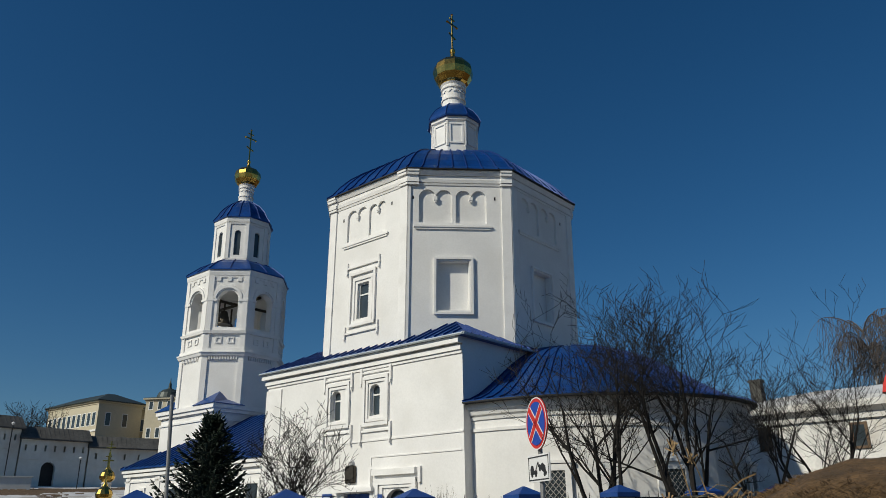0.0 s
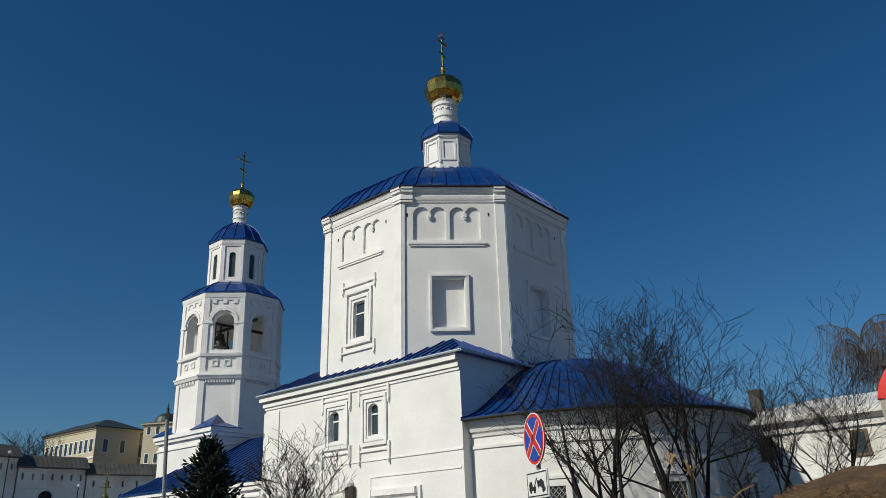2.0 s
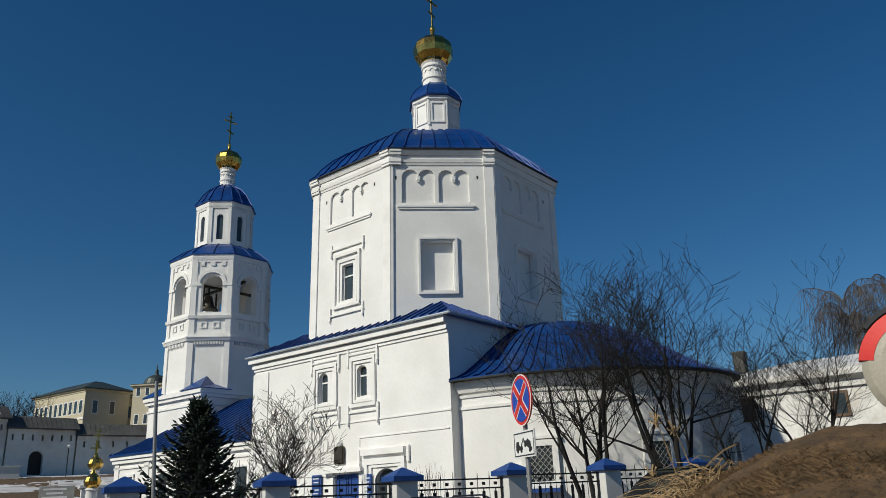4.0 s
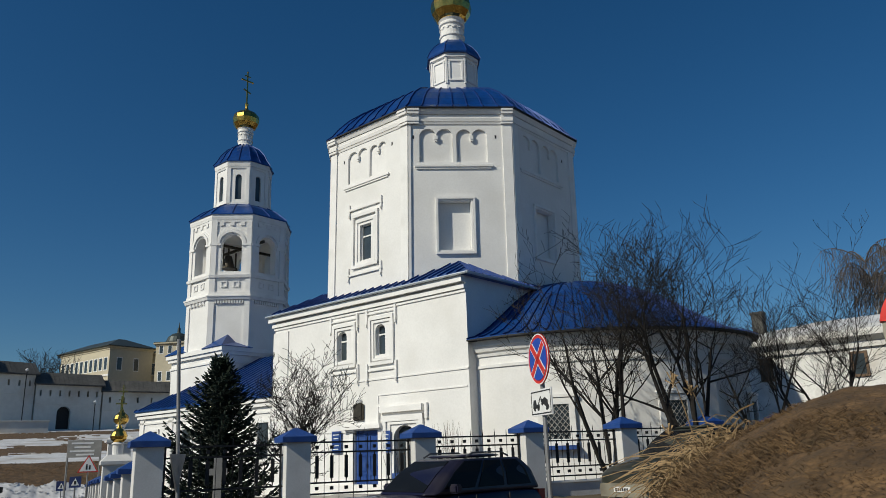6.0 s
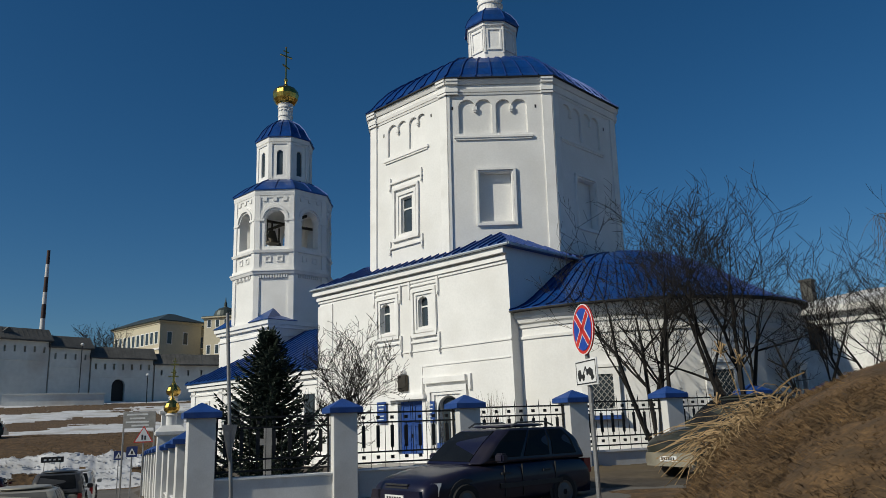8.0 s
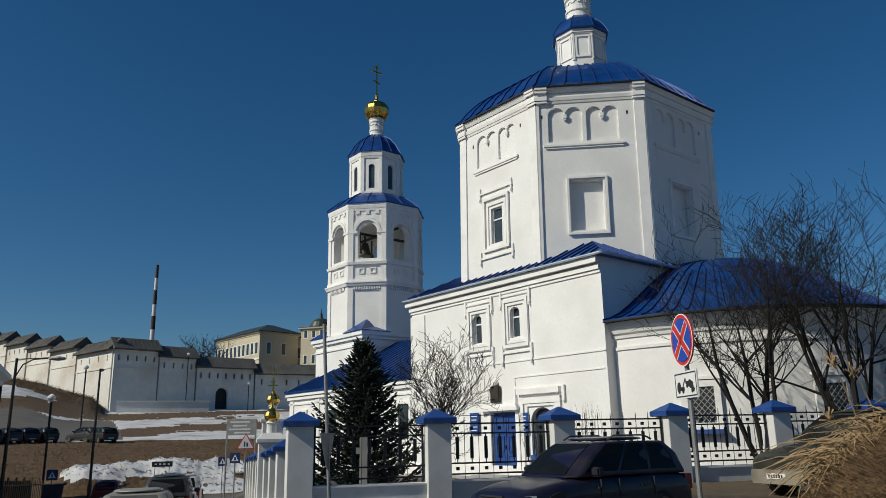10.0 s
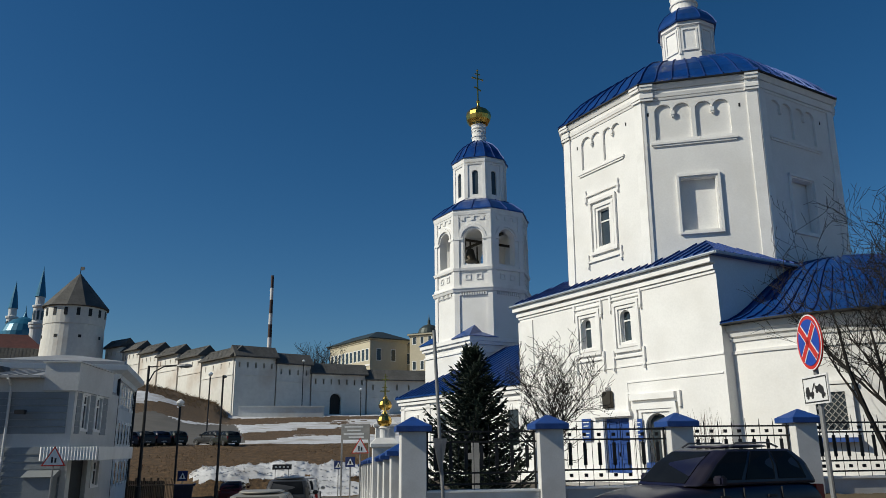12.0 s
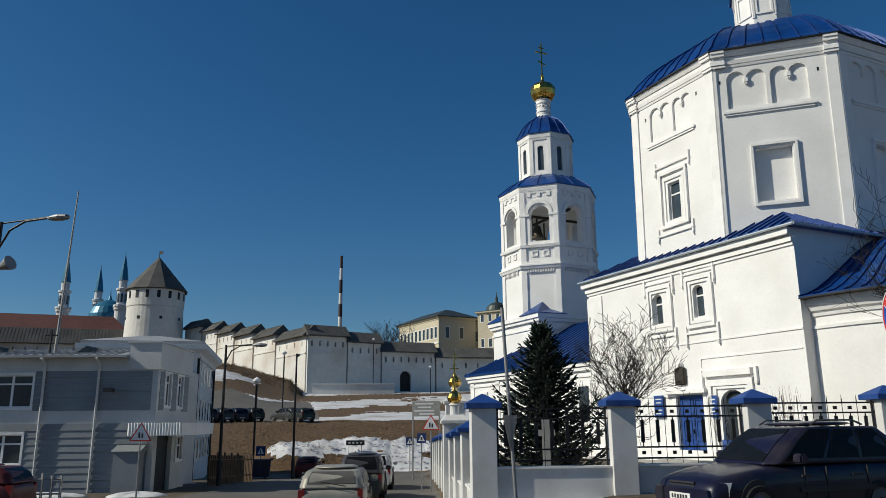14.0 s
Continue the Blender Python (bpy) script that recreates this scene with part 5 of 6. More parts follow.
# ---- old wing on the right, behind the trees ----
OLDWALL = mat("peeling whitewash", (0.76, 0.75, 0.72), 0.95, var=0.12, scale=1.2, fine=9, bump=0.4, dirt=(0.48, 0.42, 0.36), dirt_amount=0.5, dirt_scale=0.9)
WOOD = mat("old brown wood", (0.14, 0.09, 0.055), 0.85, var=0.25, scale=2)
ob, L = block("old_wing", "peeling whitewashed building with snow on its roof", "building", polar(-20.0, 46.0), polar(-42, 43.0), 9, -1, 7.05, OLDWALL, SNOW, 1.2, 0.45)
aw, bw = polar(-20.0, 46.0), polar(-42, 43.0)
du = (bw - aw).normalized()
for yw, z0, z1, w in ((-22.35, 4.85, 6.05, 0.75), (-28.1, 4.7, 5.95, 0.95), (-33.0, 4.7, 5.9, 0.95)):
    e = polar(yw, 1.0)
    x = (aw.y * e.x - aw.x * e.y) / (du.x * e.y - du.y * e.x)
    w *= 0.6
    z0, z1 = z0 + 0.1, z1 - 0.1
    bm = bm_new()
    surround(bm, Matrix(), x - w / 2 - 0.12, x + w / 2 + 0.12, z0 - 0.12, z1 + 0.12, 0.13, 0.08)
    win = part("window", bm, WOOD, ob, "old brown window frame")
    bm = bm_new()
    box(bm, x - w / 2, x + w / 2, -0.06, 0.02, z0, z1)
    part("pane", bm, DARKGLASS, win)
bm = bm_new()
box(bm, -0.4, L + 0.4, -0.47, -0.05, 6.9, 7.05)
part("eave_board", bm, WOOD, ob)
bm = bm_new()
box(bm, 1.2, 1.8, 1.0, 1.6, 7.1, 8.75)
box(bm, 1.14, 1.86, 0.94, 1.66, 8.75, 8.88)
part("chimney", bm, BOARD, ob, "dark sheet-clad chimney")

# ---- trees ----
BARK = mat("dark bark", (0.015, 0.012, 0.010), 0.95, var=0.3, scale=6, fine=40, bump=0.3)
BIRCH = mat("birch twigs", (0.10, 0.083, 0.073), 0.9, var=0.25, scale=4, bump=0.0)
BIRCHBARK = mat("birch bark", (0.6, 0.58, 0.55), 0.85, var=0.2, scale=4, dirt=(0.05, 0.05, 0.05), dirt_amount=0.8, dirt_scale=3)
NEEDLE = mat("spruce needles", (0.016, 0.030, 0.016), 0.7, var=0.4, scale=3, fine=20, bump=0.0)


def bare_tree(name, x, y, h, seed, stems=4, spread=0.45, twig=1.0, label="leafless tree with dark bare branches", levels=4):
    """A leafless tree of several stems that fork into fine twigs."""
    r = random.Random(seed)
    z0 = hz(x, y)
    ob = thing(name, Matrix.Translation((x, y, z0)), label, "tree", "bare trees")
    wood, fine = Strands(), Strands()
    floor = 0.0066 if h < 11 else 0.04

    def grow(p, d, ln, rad, level):
        steps = 4 if level < 2 else 3
        for k in range(steps):
            d = (d + Vector((r.gauss(0, 0.09), r.gauss(0, 0.09), r.gauss(0.03, 0.05)))).normalized()
            q = p + d * ln / steps
            r1 = rad * (1 - 0.16 * (k + 1))
            (wood if level < 2 else fine).stem(p, q, max(floor, rad * (1 - 0.16 * k)), max(floor * 0.8, r1), 5 if level < 1 else (4 if level < 2 else 3))
            p = q
            if level < levels and (k > 0 or level > 0):
                for b in range(r.choice((1, 2)) if level < 1 else r.choice((1, 2, 2) if level < 2 else (1, 1, 2) if level < 3 else (0, 1, 1, 1))):
                    side = Vector((r.gauss(0, 1), r.gauss(0, 1), r.gauss(0.15, 0.5))).normalized()
                    nd = (d * 0.70 + side * 0.80 + Vector((0, 0, 0.16))).normalized()
                    grow(p, nd, ln * r.uniform(0.42, 0.62), r1 * 0.62, level + 1)

    for s in range(stems):
        a = math.tau * s / stems + r.uniform(-0.4, 0.4)
        lean = spread * r.uniform(0.3, 1.0)
        d = Vector((math.cos(a) * lean, math.sin(a) * lean, 1)).normalized()
        grow(Vector((math.cos(a) * 0.06, math.sin(a) * 0.06, -0.1)), d, h * r.uniform(0.55, 0.72), 0.0185 * h * twig, 0)
    wood.done("trunk", BARK, ob)
    tagged(fine.done("crown", BARK, ob), kind="stuff")
    return ob


def at_polar(yw, d):
    p = polar(yw, d)
    return p.x, p.y


TREES = [(-11.5, 22.8, 6.7, 5, 0.36, 21), (-17.1, 23.3, 7.3, 5, 0.30, 22), (-21.7, 27.2, 5.9, 2, 0.30, 35), (-24.9, 28.8, 6.1, 2, 0.32, 36), (-26.0, 29.6, 5.7, 2, 0.30, 37)]
for yw, d, h, st, sp, seed in TREES:
    bare_tree("bare_tree", *at_polar(yw, d), h, seed, st, sp, 0.72)
bare_tree("rowan_shrub", *at_polar(10.9, 21.0), 4.2, 31, 5, 0.16, 0.8, "leafless multi-stemmed shrub behind the fence")
bare_tree("far_tree", *at_polar(29.3, 215), 17, 41, 5, 0.5, 1.0, "leafless tree behind the fortress wall", 3)
bare_tree("far_tree", *at_polar(28.4, 218), 18, 42, 5, 0.5, 1.0, "leafless tree behind the fortress wall", 3)
for yw, d, h, seed in ((2.0, 21.5, 2.2, 51), (0.2, 22.0, 2.4, 52), (3.4, 22.0, 2.0, 53)):
    r = random.Random(seed)
    x, y = at_polar(yw, d)
    ob = thing("bush", Matrix.Translation((x, y, hz(x, y))), "thin upright leafless shoots by the church wall", "bush", "bushes")
    st = Strands()
    for i in range(26):
        p = Vector((r.gauss(0, 0.22), r.gauss(0, 0.22), -0.05))
        d_ = Vector((r.gauss(0, 0.12), r.gauss(0, 0.12), 1))
        for k in range(4):
            q = p + d_ * h * r.uniform(0.18, 0.27)
            st.stem(p, q, 0.012 - 0.0025 * k, 0.0095 - 0.0025 * k)
            p, d_ = q, d_ + Vector((r.gauss(0, 0.07), r.gauss(0, 0.07), 0))
    st.done("shoots", WOOD, ob)

# weeping birch beyond the old wing
for yw, d, h, seed in ((-30.6, 56, 10.6, 61), (-33.8, 57, 11.2, 62)):
    r = random.Random(seed)
    x, y = at_polar(yw, d)
    ob = thing("weeping_birch", Matrix.Translation((x, y, hz(x, y))), "leafless weeping birch with hanging reddish twigs", "tree", "birches")
    tr, tw, lb = Strands(), Strands(), Strands()
    p = Vector((0, 0, 0))
    spine = [p]
    for k in range(9):
        q = p + Vector((r.gauss(-0.1, 0.12), r.gauss(0, 0.12), h / 9))
        tr.stem(p, q, 0.2 - 0.02 * k, 0.18 - 0.02 * k, 6)
        p = q
        spine.append(p)
    for i in range(26):
        p = spine[r.randint(4, 9)].copy()
        a = r.uniform(0, math.tau)
        v = Vector((math.cos(a), math.sin(a), r.uniform(0.5, 1.1))) * 0.6
        for k in range(5):
            q = p + v
            (tr if i == 3 else lb).stem(p, q, 0.055 - 0.009 * k, 0.046 - 0.009 * k, 4)
            v = v * 0.92 + Vector((0, 0, -0.16))
            for j in range(11):
                w = p.lerp(q, r.random())
                u = Vector((r.gauss(0, 0.14), r.gauss(0, 0.14), -0.3))
                for n in range(r.randint(3, 7)):
                    e = w + u * r.uniform(0.7, 1.3)
                    tw.stem(w, e, 0.012, 0.009)
                    w = e
                    u = u * 0.9 + Vector((r.gauss(0, 0.03), r.gauss(0, 0.03), -0.06))
            p = q
    tr.done("trunk", BIRCHBARK, ob)
    lb.done("limb", BIRCH, ob)
    tagged(tw.done("crown", BIRCH, ob), kind="stuff")

# spruce behind the fence
def spruce(x, y, h, base_r, seed, label, dense=1.0):
    r = random.Random(seed)
    ob = thing("spruce", Matrix.Translation((x, y, hz(x, y))), label, "tree", "spruces")
    tr, nd = Strands(), Strands()
    tr.stem((0, 0, -0.1), (0, 0, h * 0.96), 0.02 * h, 0.006, 7)
    n = int(290 * dense)
    for i in range(n):
        t = (i + r.random()) / n
        z = h * (0.06 + 0.92 * t)
        ln = base_r * (1.02 - t) ** 0.85 * r.uniform(0.6, 1.15) + 0.05
        a = i * 2.399 + r.uniform(-0.3, 0.3)
        rise = 0.15 + 0.75 * t
        p = Vector((0, 0, z))
        k = max(3, int(ln / 0.12))
        v = Vector((math.cos(a), math.sin(a), rise - 0.35)).normalized() * ln / k
        for j in range(k):
            q = p + v
            tr.stem(p, q, 0.012, 0.009)
            v = v + Vector((0, 0, 0.012))
            for m in range(11):
                b = a + r.uniform(-1.5, 1.5)
                w = p.lerp(q, r.random())
                e = w + Vector((math.cos(b), math.sin(b), r.uniform(-0.45, 0.35))) * r.uniform(0.06, 0.16)
                nd.spindle(w, e, r.uniform(0.016, 0.032))
            p = q
        nd.spindle(p, p + v.normalized() * 0.16, 0.03)
    for m in range(20):
        w = Vector((0, 0, h * r.uniform(0.88, 0.98)))
        a = r.uniform(0, math.tau)
        nd.spindle(w, w + Vector((math.cos(a) * 0.1, math.sin(a) * 0.1, 0.12)), 0.02)
    tr.done("trunk", BARK, ob)
    nd.done("needles", NEEDLE, ob)
    return ob


spruce(*at_polar(17.05, 19.6), 4.25, 1.56, 71, "dense dark green spruce behind the railing")
spruce(*at_polar(30.85, 192), 9, 2.2, 72, "small dark conifer behind the fortress wall", 0.35)

# ---- vehicles ----
RUBBER = mat("tyre rubber", (0.018, 0.018, 0.018), 0.85, var=0.2, scale=8)
RIM = mat("wheel rim", (0.13, 0.13, 0.13), 0.5, 0.6, var=0.1)
LAMP = mat("headlamp glass", (0.42, 0.43, 0.43), 0.12, 0.3, var=0.05, bump=0.0)
REDLAMP = mat("tail lamp", (0.22, 0.012, 0.01), 0.3, var=0.1, bump=0.0)
TRIMBLACK = mat("black plastic", (0.025, 0.025, 0.026), 0.6, var=0.15)
PLATE = mat("plate white", (0.7, 0.7, 0.68), 0.6, var=0.05)


CARGLASS = mat("dark car glass", (0.010, 0.011, 0.012), 0.06, var=0.2, bump=0.0, spec=0.1)


DUSTGLASS = mat("dusty car glass", (0.10, 0.095, 0.082), 0.35, var=0.2, bump=0.0)


def car_paint(name, c, dust=0.45, coat=0.15):
    return mat(name, c, 0.4, 0.1, var=0.08, scale=1.5, fine=30, bump=0.03, dirt=(0.09, 0.075, 0.058), dirt_amount=dust, dirt_scale=1.1, spec=0.35, coat=coat)


def car(m, paint, label, L=4.34, W=1.68, H=1.5, hood=0.98, wagon=True, rails=False, spare=False, bumper=None, glass=None):
    """A car with its nose to +x, wheels on z = 0."""
    ob = thing("car", m, label, "car", "parked cars")
    hl, w = L / 2, W / 2
    belt = hood
    cowl, tail = hl - 1.08, -hl + (0.05 if wagon else 0.75)
    st = [(hl, 0.80, 0.30, hood - 0.36), (hl - 0.07, 0.9, 0.24, hood - 0.24), (hl - 0.3, 0.97, 0.22, hood - 0.14), (cowl + 0.1, 1.0, 0.2, hood - 0.02), (cowl - 0.4, 1.0, 0.2, belt), (0, 1.0, 0.2, belt + 0.01), (-hl + 0.75, 1.0, 0.2, belt + 0.03), (-hl + 0.25, 0.98, 0.24, belt + 0.02), (-hl + 0.05, 0.93, 0.28, belt - 0.05), (-hl, 0.86, 0.34, belt - 0.2)]
    bm = bm_new()
    rings = []
    for x, k, zb, zt in st:
        q = w * k
        rings.append([(x, -q * 0.9, zb), (x, -q * 0.985, zb + 0.12), (x, -q, (zb + zt) / 2), (x, -q * 0.975, zt - 0.12), (x, -q * 0.9, zt - 0.025), (x, -q * 0.5, zt + 0.015), (x, q * 0.5, zt + 0.015), (x, q * 0.9, zt - 0.025), (x, q * 0.975, zt - 0.12), (x, q, (zb + zt) / 2), (x, q * 0.985, zb + 0.12), (x, q * 0.9, zb)])
    loft(bm, rings)
    body = part("body", bm, paint, ob, smooth=True)
    body.modifiers.new("round", "SUBSURF").levels = 2
    body.modifiers["round"].render_levels = 2
    # glasshouse
    fr = [(cowl, tail, w * 0.93, belt - 0.02), (cowl - 0.42, tail + 0.16, w * 0.86, belt + (H - belt) * 0.52), (cowl - 0.80, tail + 0.42, w * 0.76, H - 0.09), (cowl - 1.05, tail + 0.62, w * 0.66, H - 0.015)]
    bm = bm_new()
    loft(bm, [[(x1, -q * 0.84, z), (x1 + 0.14, -q, z), (x0 - 0.16, -q, z), (x0, -q * 0.78, z), (x0, q * 0.78, z), (x0 - 0.16, q, z), (x1 + 0.14, q, z), (x1, q * 0.84, z)] for x0, x1, q, z in fr[:3]])
    cabin = part("cabin", bm, paint, ob)
    bv = cabin.modifiers.new("round", "BEVEL")
    bv.width, bv.segments, bv.limit_method = 0.05, 3, "NONE"
    pane_mat, pane_label = glass or CARGLASS, "dusty glass" if glass else "dark tinted glass"

    def level(f):
        """The cabin's front, rear, half width and height at the fraction f of its windows."""
        a, b, u = (fr[0], fr[1], f / 0.55) if f < 0.55 else (fr[1], fr[2], (f - 0.55) / 0.45)
        return [p + (q - p) * u for p, q in zip(a, b)]

    def pane(rows, out):
        made = bm_new()
        loft(made, [[p + out * k for p in rows] for k in (-0.02, 0.012)])
        bmesh.ops.bevel(made, geom=list(made.edges), offset=0.006, segments=1, affect="EDGES")
        part("window", made, pane_mat, ob, pane_label)

    for s in (-1, 1):
        for u0, u1 in ((0.03, 0.33), (0.365, 0.635), (0.67, 0.93)):
            pts = []
            for f, u in ((0.14, u0), (0.14, u1), (0.55, u1), (0.93, u1), (0.93, u0), (0.55, u0)):
                x0, x1, q, z = level(f)
                pts.append(Vector((x0 - 0.16 + (x1 - x0 + 0.30) * u, s * q, z)))
            pane(pts, Vector((0, s, 0.25)))
    for end, out in ((0, Vector((0.6, 0, 0.8))), (1, Vector((-1, 0, 0.35)))):
        pts = []
        for f, e in ((0.08 if end == 0 else 0.22, -1), (0.08 if end == 0 else 0.22, 1), (0.55, 1), (0.92, 1), (0.92, -1), (0.55, -1)):
            lv = level(f)
            pts.append(Vector((lv[end], e * lv[2] * (0.74 if end == 0 else 0.76), lv[3])))
        pane(pts, out)
    bm = bm_new()
    loft(bm, [[(x1 - e, -q - e, z), (x0 - 0.12, -q - e, z), (x0 + e, -q * 0.8, z), (x0 + e, q * 0.8, z), (x0 - 0.12, q + e, z), (x1 - e, q + e, z)] for (x0, x1, q, z), e in ((fr[2], 0.012), (fr[3], 0.0), ((fr[3][0] - 0.3, fr[3][1] + 0.25, fr[3][2] * 0.6, H), 0))])
    top = part("roof", bm, paint, ob, smooth=True)
    top.modifiers.new("round", "SUBSURF").levels = 1
    top.modifiers["round"].render_levels = 1
    for s in (-1, 1):
        bm = bm_new()
        box(bm, cowl - 0.55, cowl - 0.40, s * w * 0.98 if s > 0 else -w * 0.98 - 0.2, s * w * 0.98 + 0.2 if s > 0 else -w * 0.98, belt + 0.0, belt + 0.15)
        bmesh.ops.bevel(bm, geom=list(bm.edges), offset=0.03, segments=2, affect="EDGES")
        part("mirror", bm, paint, ob)
        for x in (0.18, -0.82):
            bm = bm_new()
            box(bm, x, x + 0.19, s * w * 0.985 - 0.02, s * w * 0.985 + 0.02, belt - 0.2, belt - 0.165)
            part("door_handle", bm, TRIMBLACK, ob)
        for x in (cowl - 0.62, -0.12, -hl + 1.05):
            bm = bm_new()
            box(bm, x - 0.006, x + 0.006, s * w * 0.99 - 0.012, s * w * 0.99 + 0.012, 0.34, belt - 0.05)
            part("door_seam", bm, TRIMBLACK, ob)
        bm = bm_new()
        box(bm, cowl - 0.5, -hl + 0.9, s * w - 0.012, s * w + 0.018, 0.48, 0.56)
        part("side_moulding", bm, TRIMBLACK, ob)
        bm = bm_new()
        loft(bm, [[(hl - k, s * w * 0.48, z), (hl - k - 0.02, s * w * 0.64, z), (hl - k - 0.11, s * w * 0.85, z), (hl - k - 0.27, s * w * 0.95, z), (hl - 0.4, s * w * 0.7, z), (hl - 0.3, s * w * 0.5, z)] for z, k in ((hood - 0.45, 0.018), (hood - 0.37, 0.028), (hood - 0.25, 0.085))])
        part("headlight", bm, LAMP, ob, "clear headlight")
        bm = bm_new()
        box(bm, -hl + 0.03, -hl + 0.2, s * w * 0.82 - 0.07, s * w * 0.84 + 0.07, belt - 0.30, belt - 0.04)
        part("tail_light", bm, REDLAMP, ob, "red tail light")
        for x in (hl - 0.82, -hl + 0.86):
            bm = bm_new()
            wm = pose(x, s * (w - 0.10), 0.31, 90, 0, 0)
            lathe(bm, [(0.36, -0.1), (0.36, 0.112)], 20, m=pose(x, s * (w - 0.115), 0.33, 90, 0, 0))
            part("wheel_arch", bm, TRIMBLACK, ob)
            bm = bm_new()
            lathe(bm, [(0.18, -0.1), (0.28, -0.115), (0.31, -0.08), (0.31, 0.08), (0.28, 0.115), (0.18, 0.1)], 24, m=wm)
            tyre = part("tyre", bm, RUBBER, ob)
            bm = bm_new()
            lathe(bm, [(0.19, -0.09), (0.2, -0.116), (0.16, -0.10), (0.05, -0.118), (0.05, 0.118), (0.16, 0.10), (0.2, 0.116), (0.19, 0.09)], 20, m=wm)
            part("rim", bm, RIM, tyre)
        if rails:
            bm = bm_new()
            q = w * 0.70
            tube(bm, [(cowl - 1.05, s * q, H - 0.06), (cowl - 1.2, s * q, H + 0.012), (tail + 0.95, s * q, H + 0.012), (tail + 0.75, s * q, H - 0.06)], 0.017, 6)
            part("roof_rail", bm, RIM, ob)
    for sx in (1, -1):
        bm = bm_new()
        x0, x1 = sorted((sx * (hl - 0.34), sx * (hl + 0.015)))
        loft(bm, [rect(x0, x1, -w * 0.80, w * 0.80, 0.26), rect(x0, x1, -w * 0.84, w * 0.84, 0.42), rect(x0, x1, -w * 0.80, w * 0.80, 0.54)])
        part("bumper", bm, bumper or paint, ob)
    bm = bm_new()
    for i in range(4):
        box(bm, hl - 0.12, hl - 0.02, -w * 0.38, w * 0.38, hood - 0.42 + i * 0.045, hood - 0.395 + i * 0.045)
    part("grille", bm, TRIMBLACK, ob)
    for sx in (1, -1):
        bm = bm_new()
        box(bm, sx * (hl + 0.02) - 0.01, sx * (hl + 0.02) + 0.01, -0.26, 0.26, 0.36, 0.47)
        pl = part("number_plate", bm, PLATE, ob)
        bm = bm_new()
        for i in range(6):
            box(bm, sx * (hl + 0.033) - 0.003, sx * (hl + 0.033) + 0.003, -0.2 + i * 0.07, -0.16 + i * 0.07, 0.385, 0.445)
        part("bar", bm, TRIMBLACK, pl)
    if spare:
        bm = bm_new()
        lathe(bm, [(0.12, -0.1), (0.32, -0.1), (0.34, 0.0), (0.32, 0.1), (0.12, 0.1)], 20, m=pose(-hl - 0.1, 0.1, 0.95, 0, 90, 0))
        part("spare_wheel", bm, RUBBER, ob)
    bm = bm_new()
    tube(bm, [(-hl + 0.02, -0.35, belt + 0.04), (-hl + 0.06, 0.25, belt + 0.14)], 0.012, 5)
    part("rear_wiper", bm, TRIMBLACK, ob)
    return ob


NAVY = car_paint("navy paint", (0.006, 0.006, 0.024), 0.22, 0.3)
OLIVE = car_paint("dark olive paint", (0.030, 0.034, 0.026), 0.3)
BEIGE = car_paint("dusty silver paint", (0.33, 0.31, 0.26), 0.4)
GREY = car_paint("grey paint", (0.045, 0.045, 0.045), 0.5)
WHITEP = car_paint("white paint", (0.6, 0.6, 0.59), 0.4)
REDP = car_paint("dark red paint", (0.09, 0.012, 0.011), 0.4)
SILT = car_paint("dusty beige bumper", (0.30, 0.28, 0.22), 0.6)


def park(x, y, ang, paint, label, **kw):
    """Sets a car down on the ground."""
    return car(pose(x, y, hz(x, y) + 0.005, 0, 0, ang), paint, label, **kw)


park(-0.27, 14.1, -137, NAVY, "dark navy estate car parked before the fence", rails=True, L=4.0, W=1.64, H=1.54, hood=0.9)
park(5.5, 17.8, -151, OLIVE, "dark olive estate car with a dusty beige bumper", L=4.5, W=1.76, H=1.72, hood=1.05, bumper=SILT)
sa = 90 + STREET
for s, l, paint, label, kw in ((20.5, -1.85, BEIGE, "dusty silver hatchback parked along the street", dict(L=3.9, W=1.66, H=1.45, glass=DUSTGLASS)), (30.0, -1.75, GREY, "dusty grey off-road car with a spare wheel", dict(L=3.9, W=1.7, H=1.66, spare=True)), (36.5, -1.6, WHITEP, "white estate car parked along the street", dict(L=4.4, W=1.72, H=1.6)), (57.0, -7.2, REDP, "dark red hatchback at the crossing", dict(L=4.0))):
    x, y = street_xy(s, l)
    park(x, y, sa, paint, label, **kw)
for yw, d, a, paint, label in ((43.6, 84, 150, GREY, "dark car parked on the upper road"), (41.7, 85, 150, NAVY, "dark car parked on the upper road"), (36.0, 88, 160, GREY, "dark car parked on the upper road"), (35.0, 84, 150, OLIVE, "dark car parked on the upper road")):
    x, y = at_polar(yw, d)
    park(x, y, a, paint, label)
park(*at_polar(56.6, 26.5), STREET + 180, REDP, "dark red car on the street", L=4.2)

# ---- signs and posts ----
SIGNRED = mat("sign red", (0.60, 0.035, 0.025), 0.45, var=0.06, bump=0.0)
SIGNBLUE = mat("sign blue", (0.02, 0.07, 0.40), 0.45, var=0.06, bump=0.0)
# darker copy of the sign blue: the small signs' shade is in its colour
SHADEDBLUE = mat("sign blue with shade in the colour", (0.012, 0.032, 0.14), 0.6, var=0.1, bump=0.0, dirt=(0.05, 0.05, 0.06))
SIGNWHITE = mat("sign white", (0.78, 0.78, 0.77), 0.5, var=0.05, bump=0.0, dirt=(0.6, 0.58, 0.54), dirt_amount=0.3)
STEEL = mat("grey post", (0.28, 0.28, 0.28), 0.55, 0.5, var=0.15, scale=4)


def post(parent, p0, p1, r=0.03, material=STEEL, name="post"):
    bm = bm_new()
    tube(bm, [p0, p1], r, 10)
    return part(name, bm, material, parent)


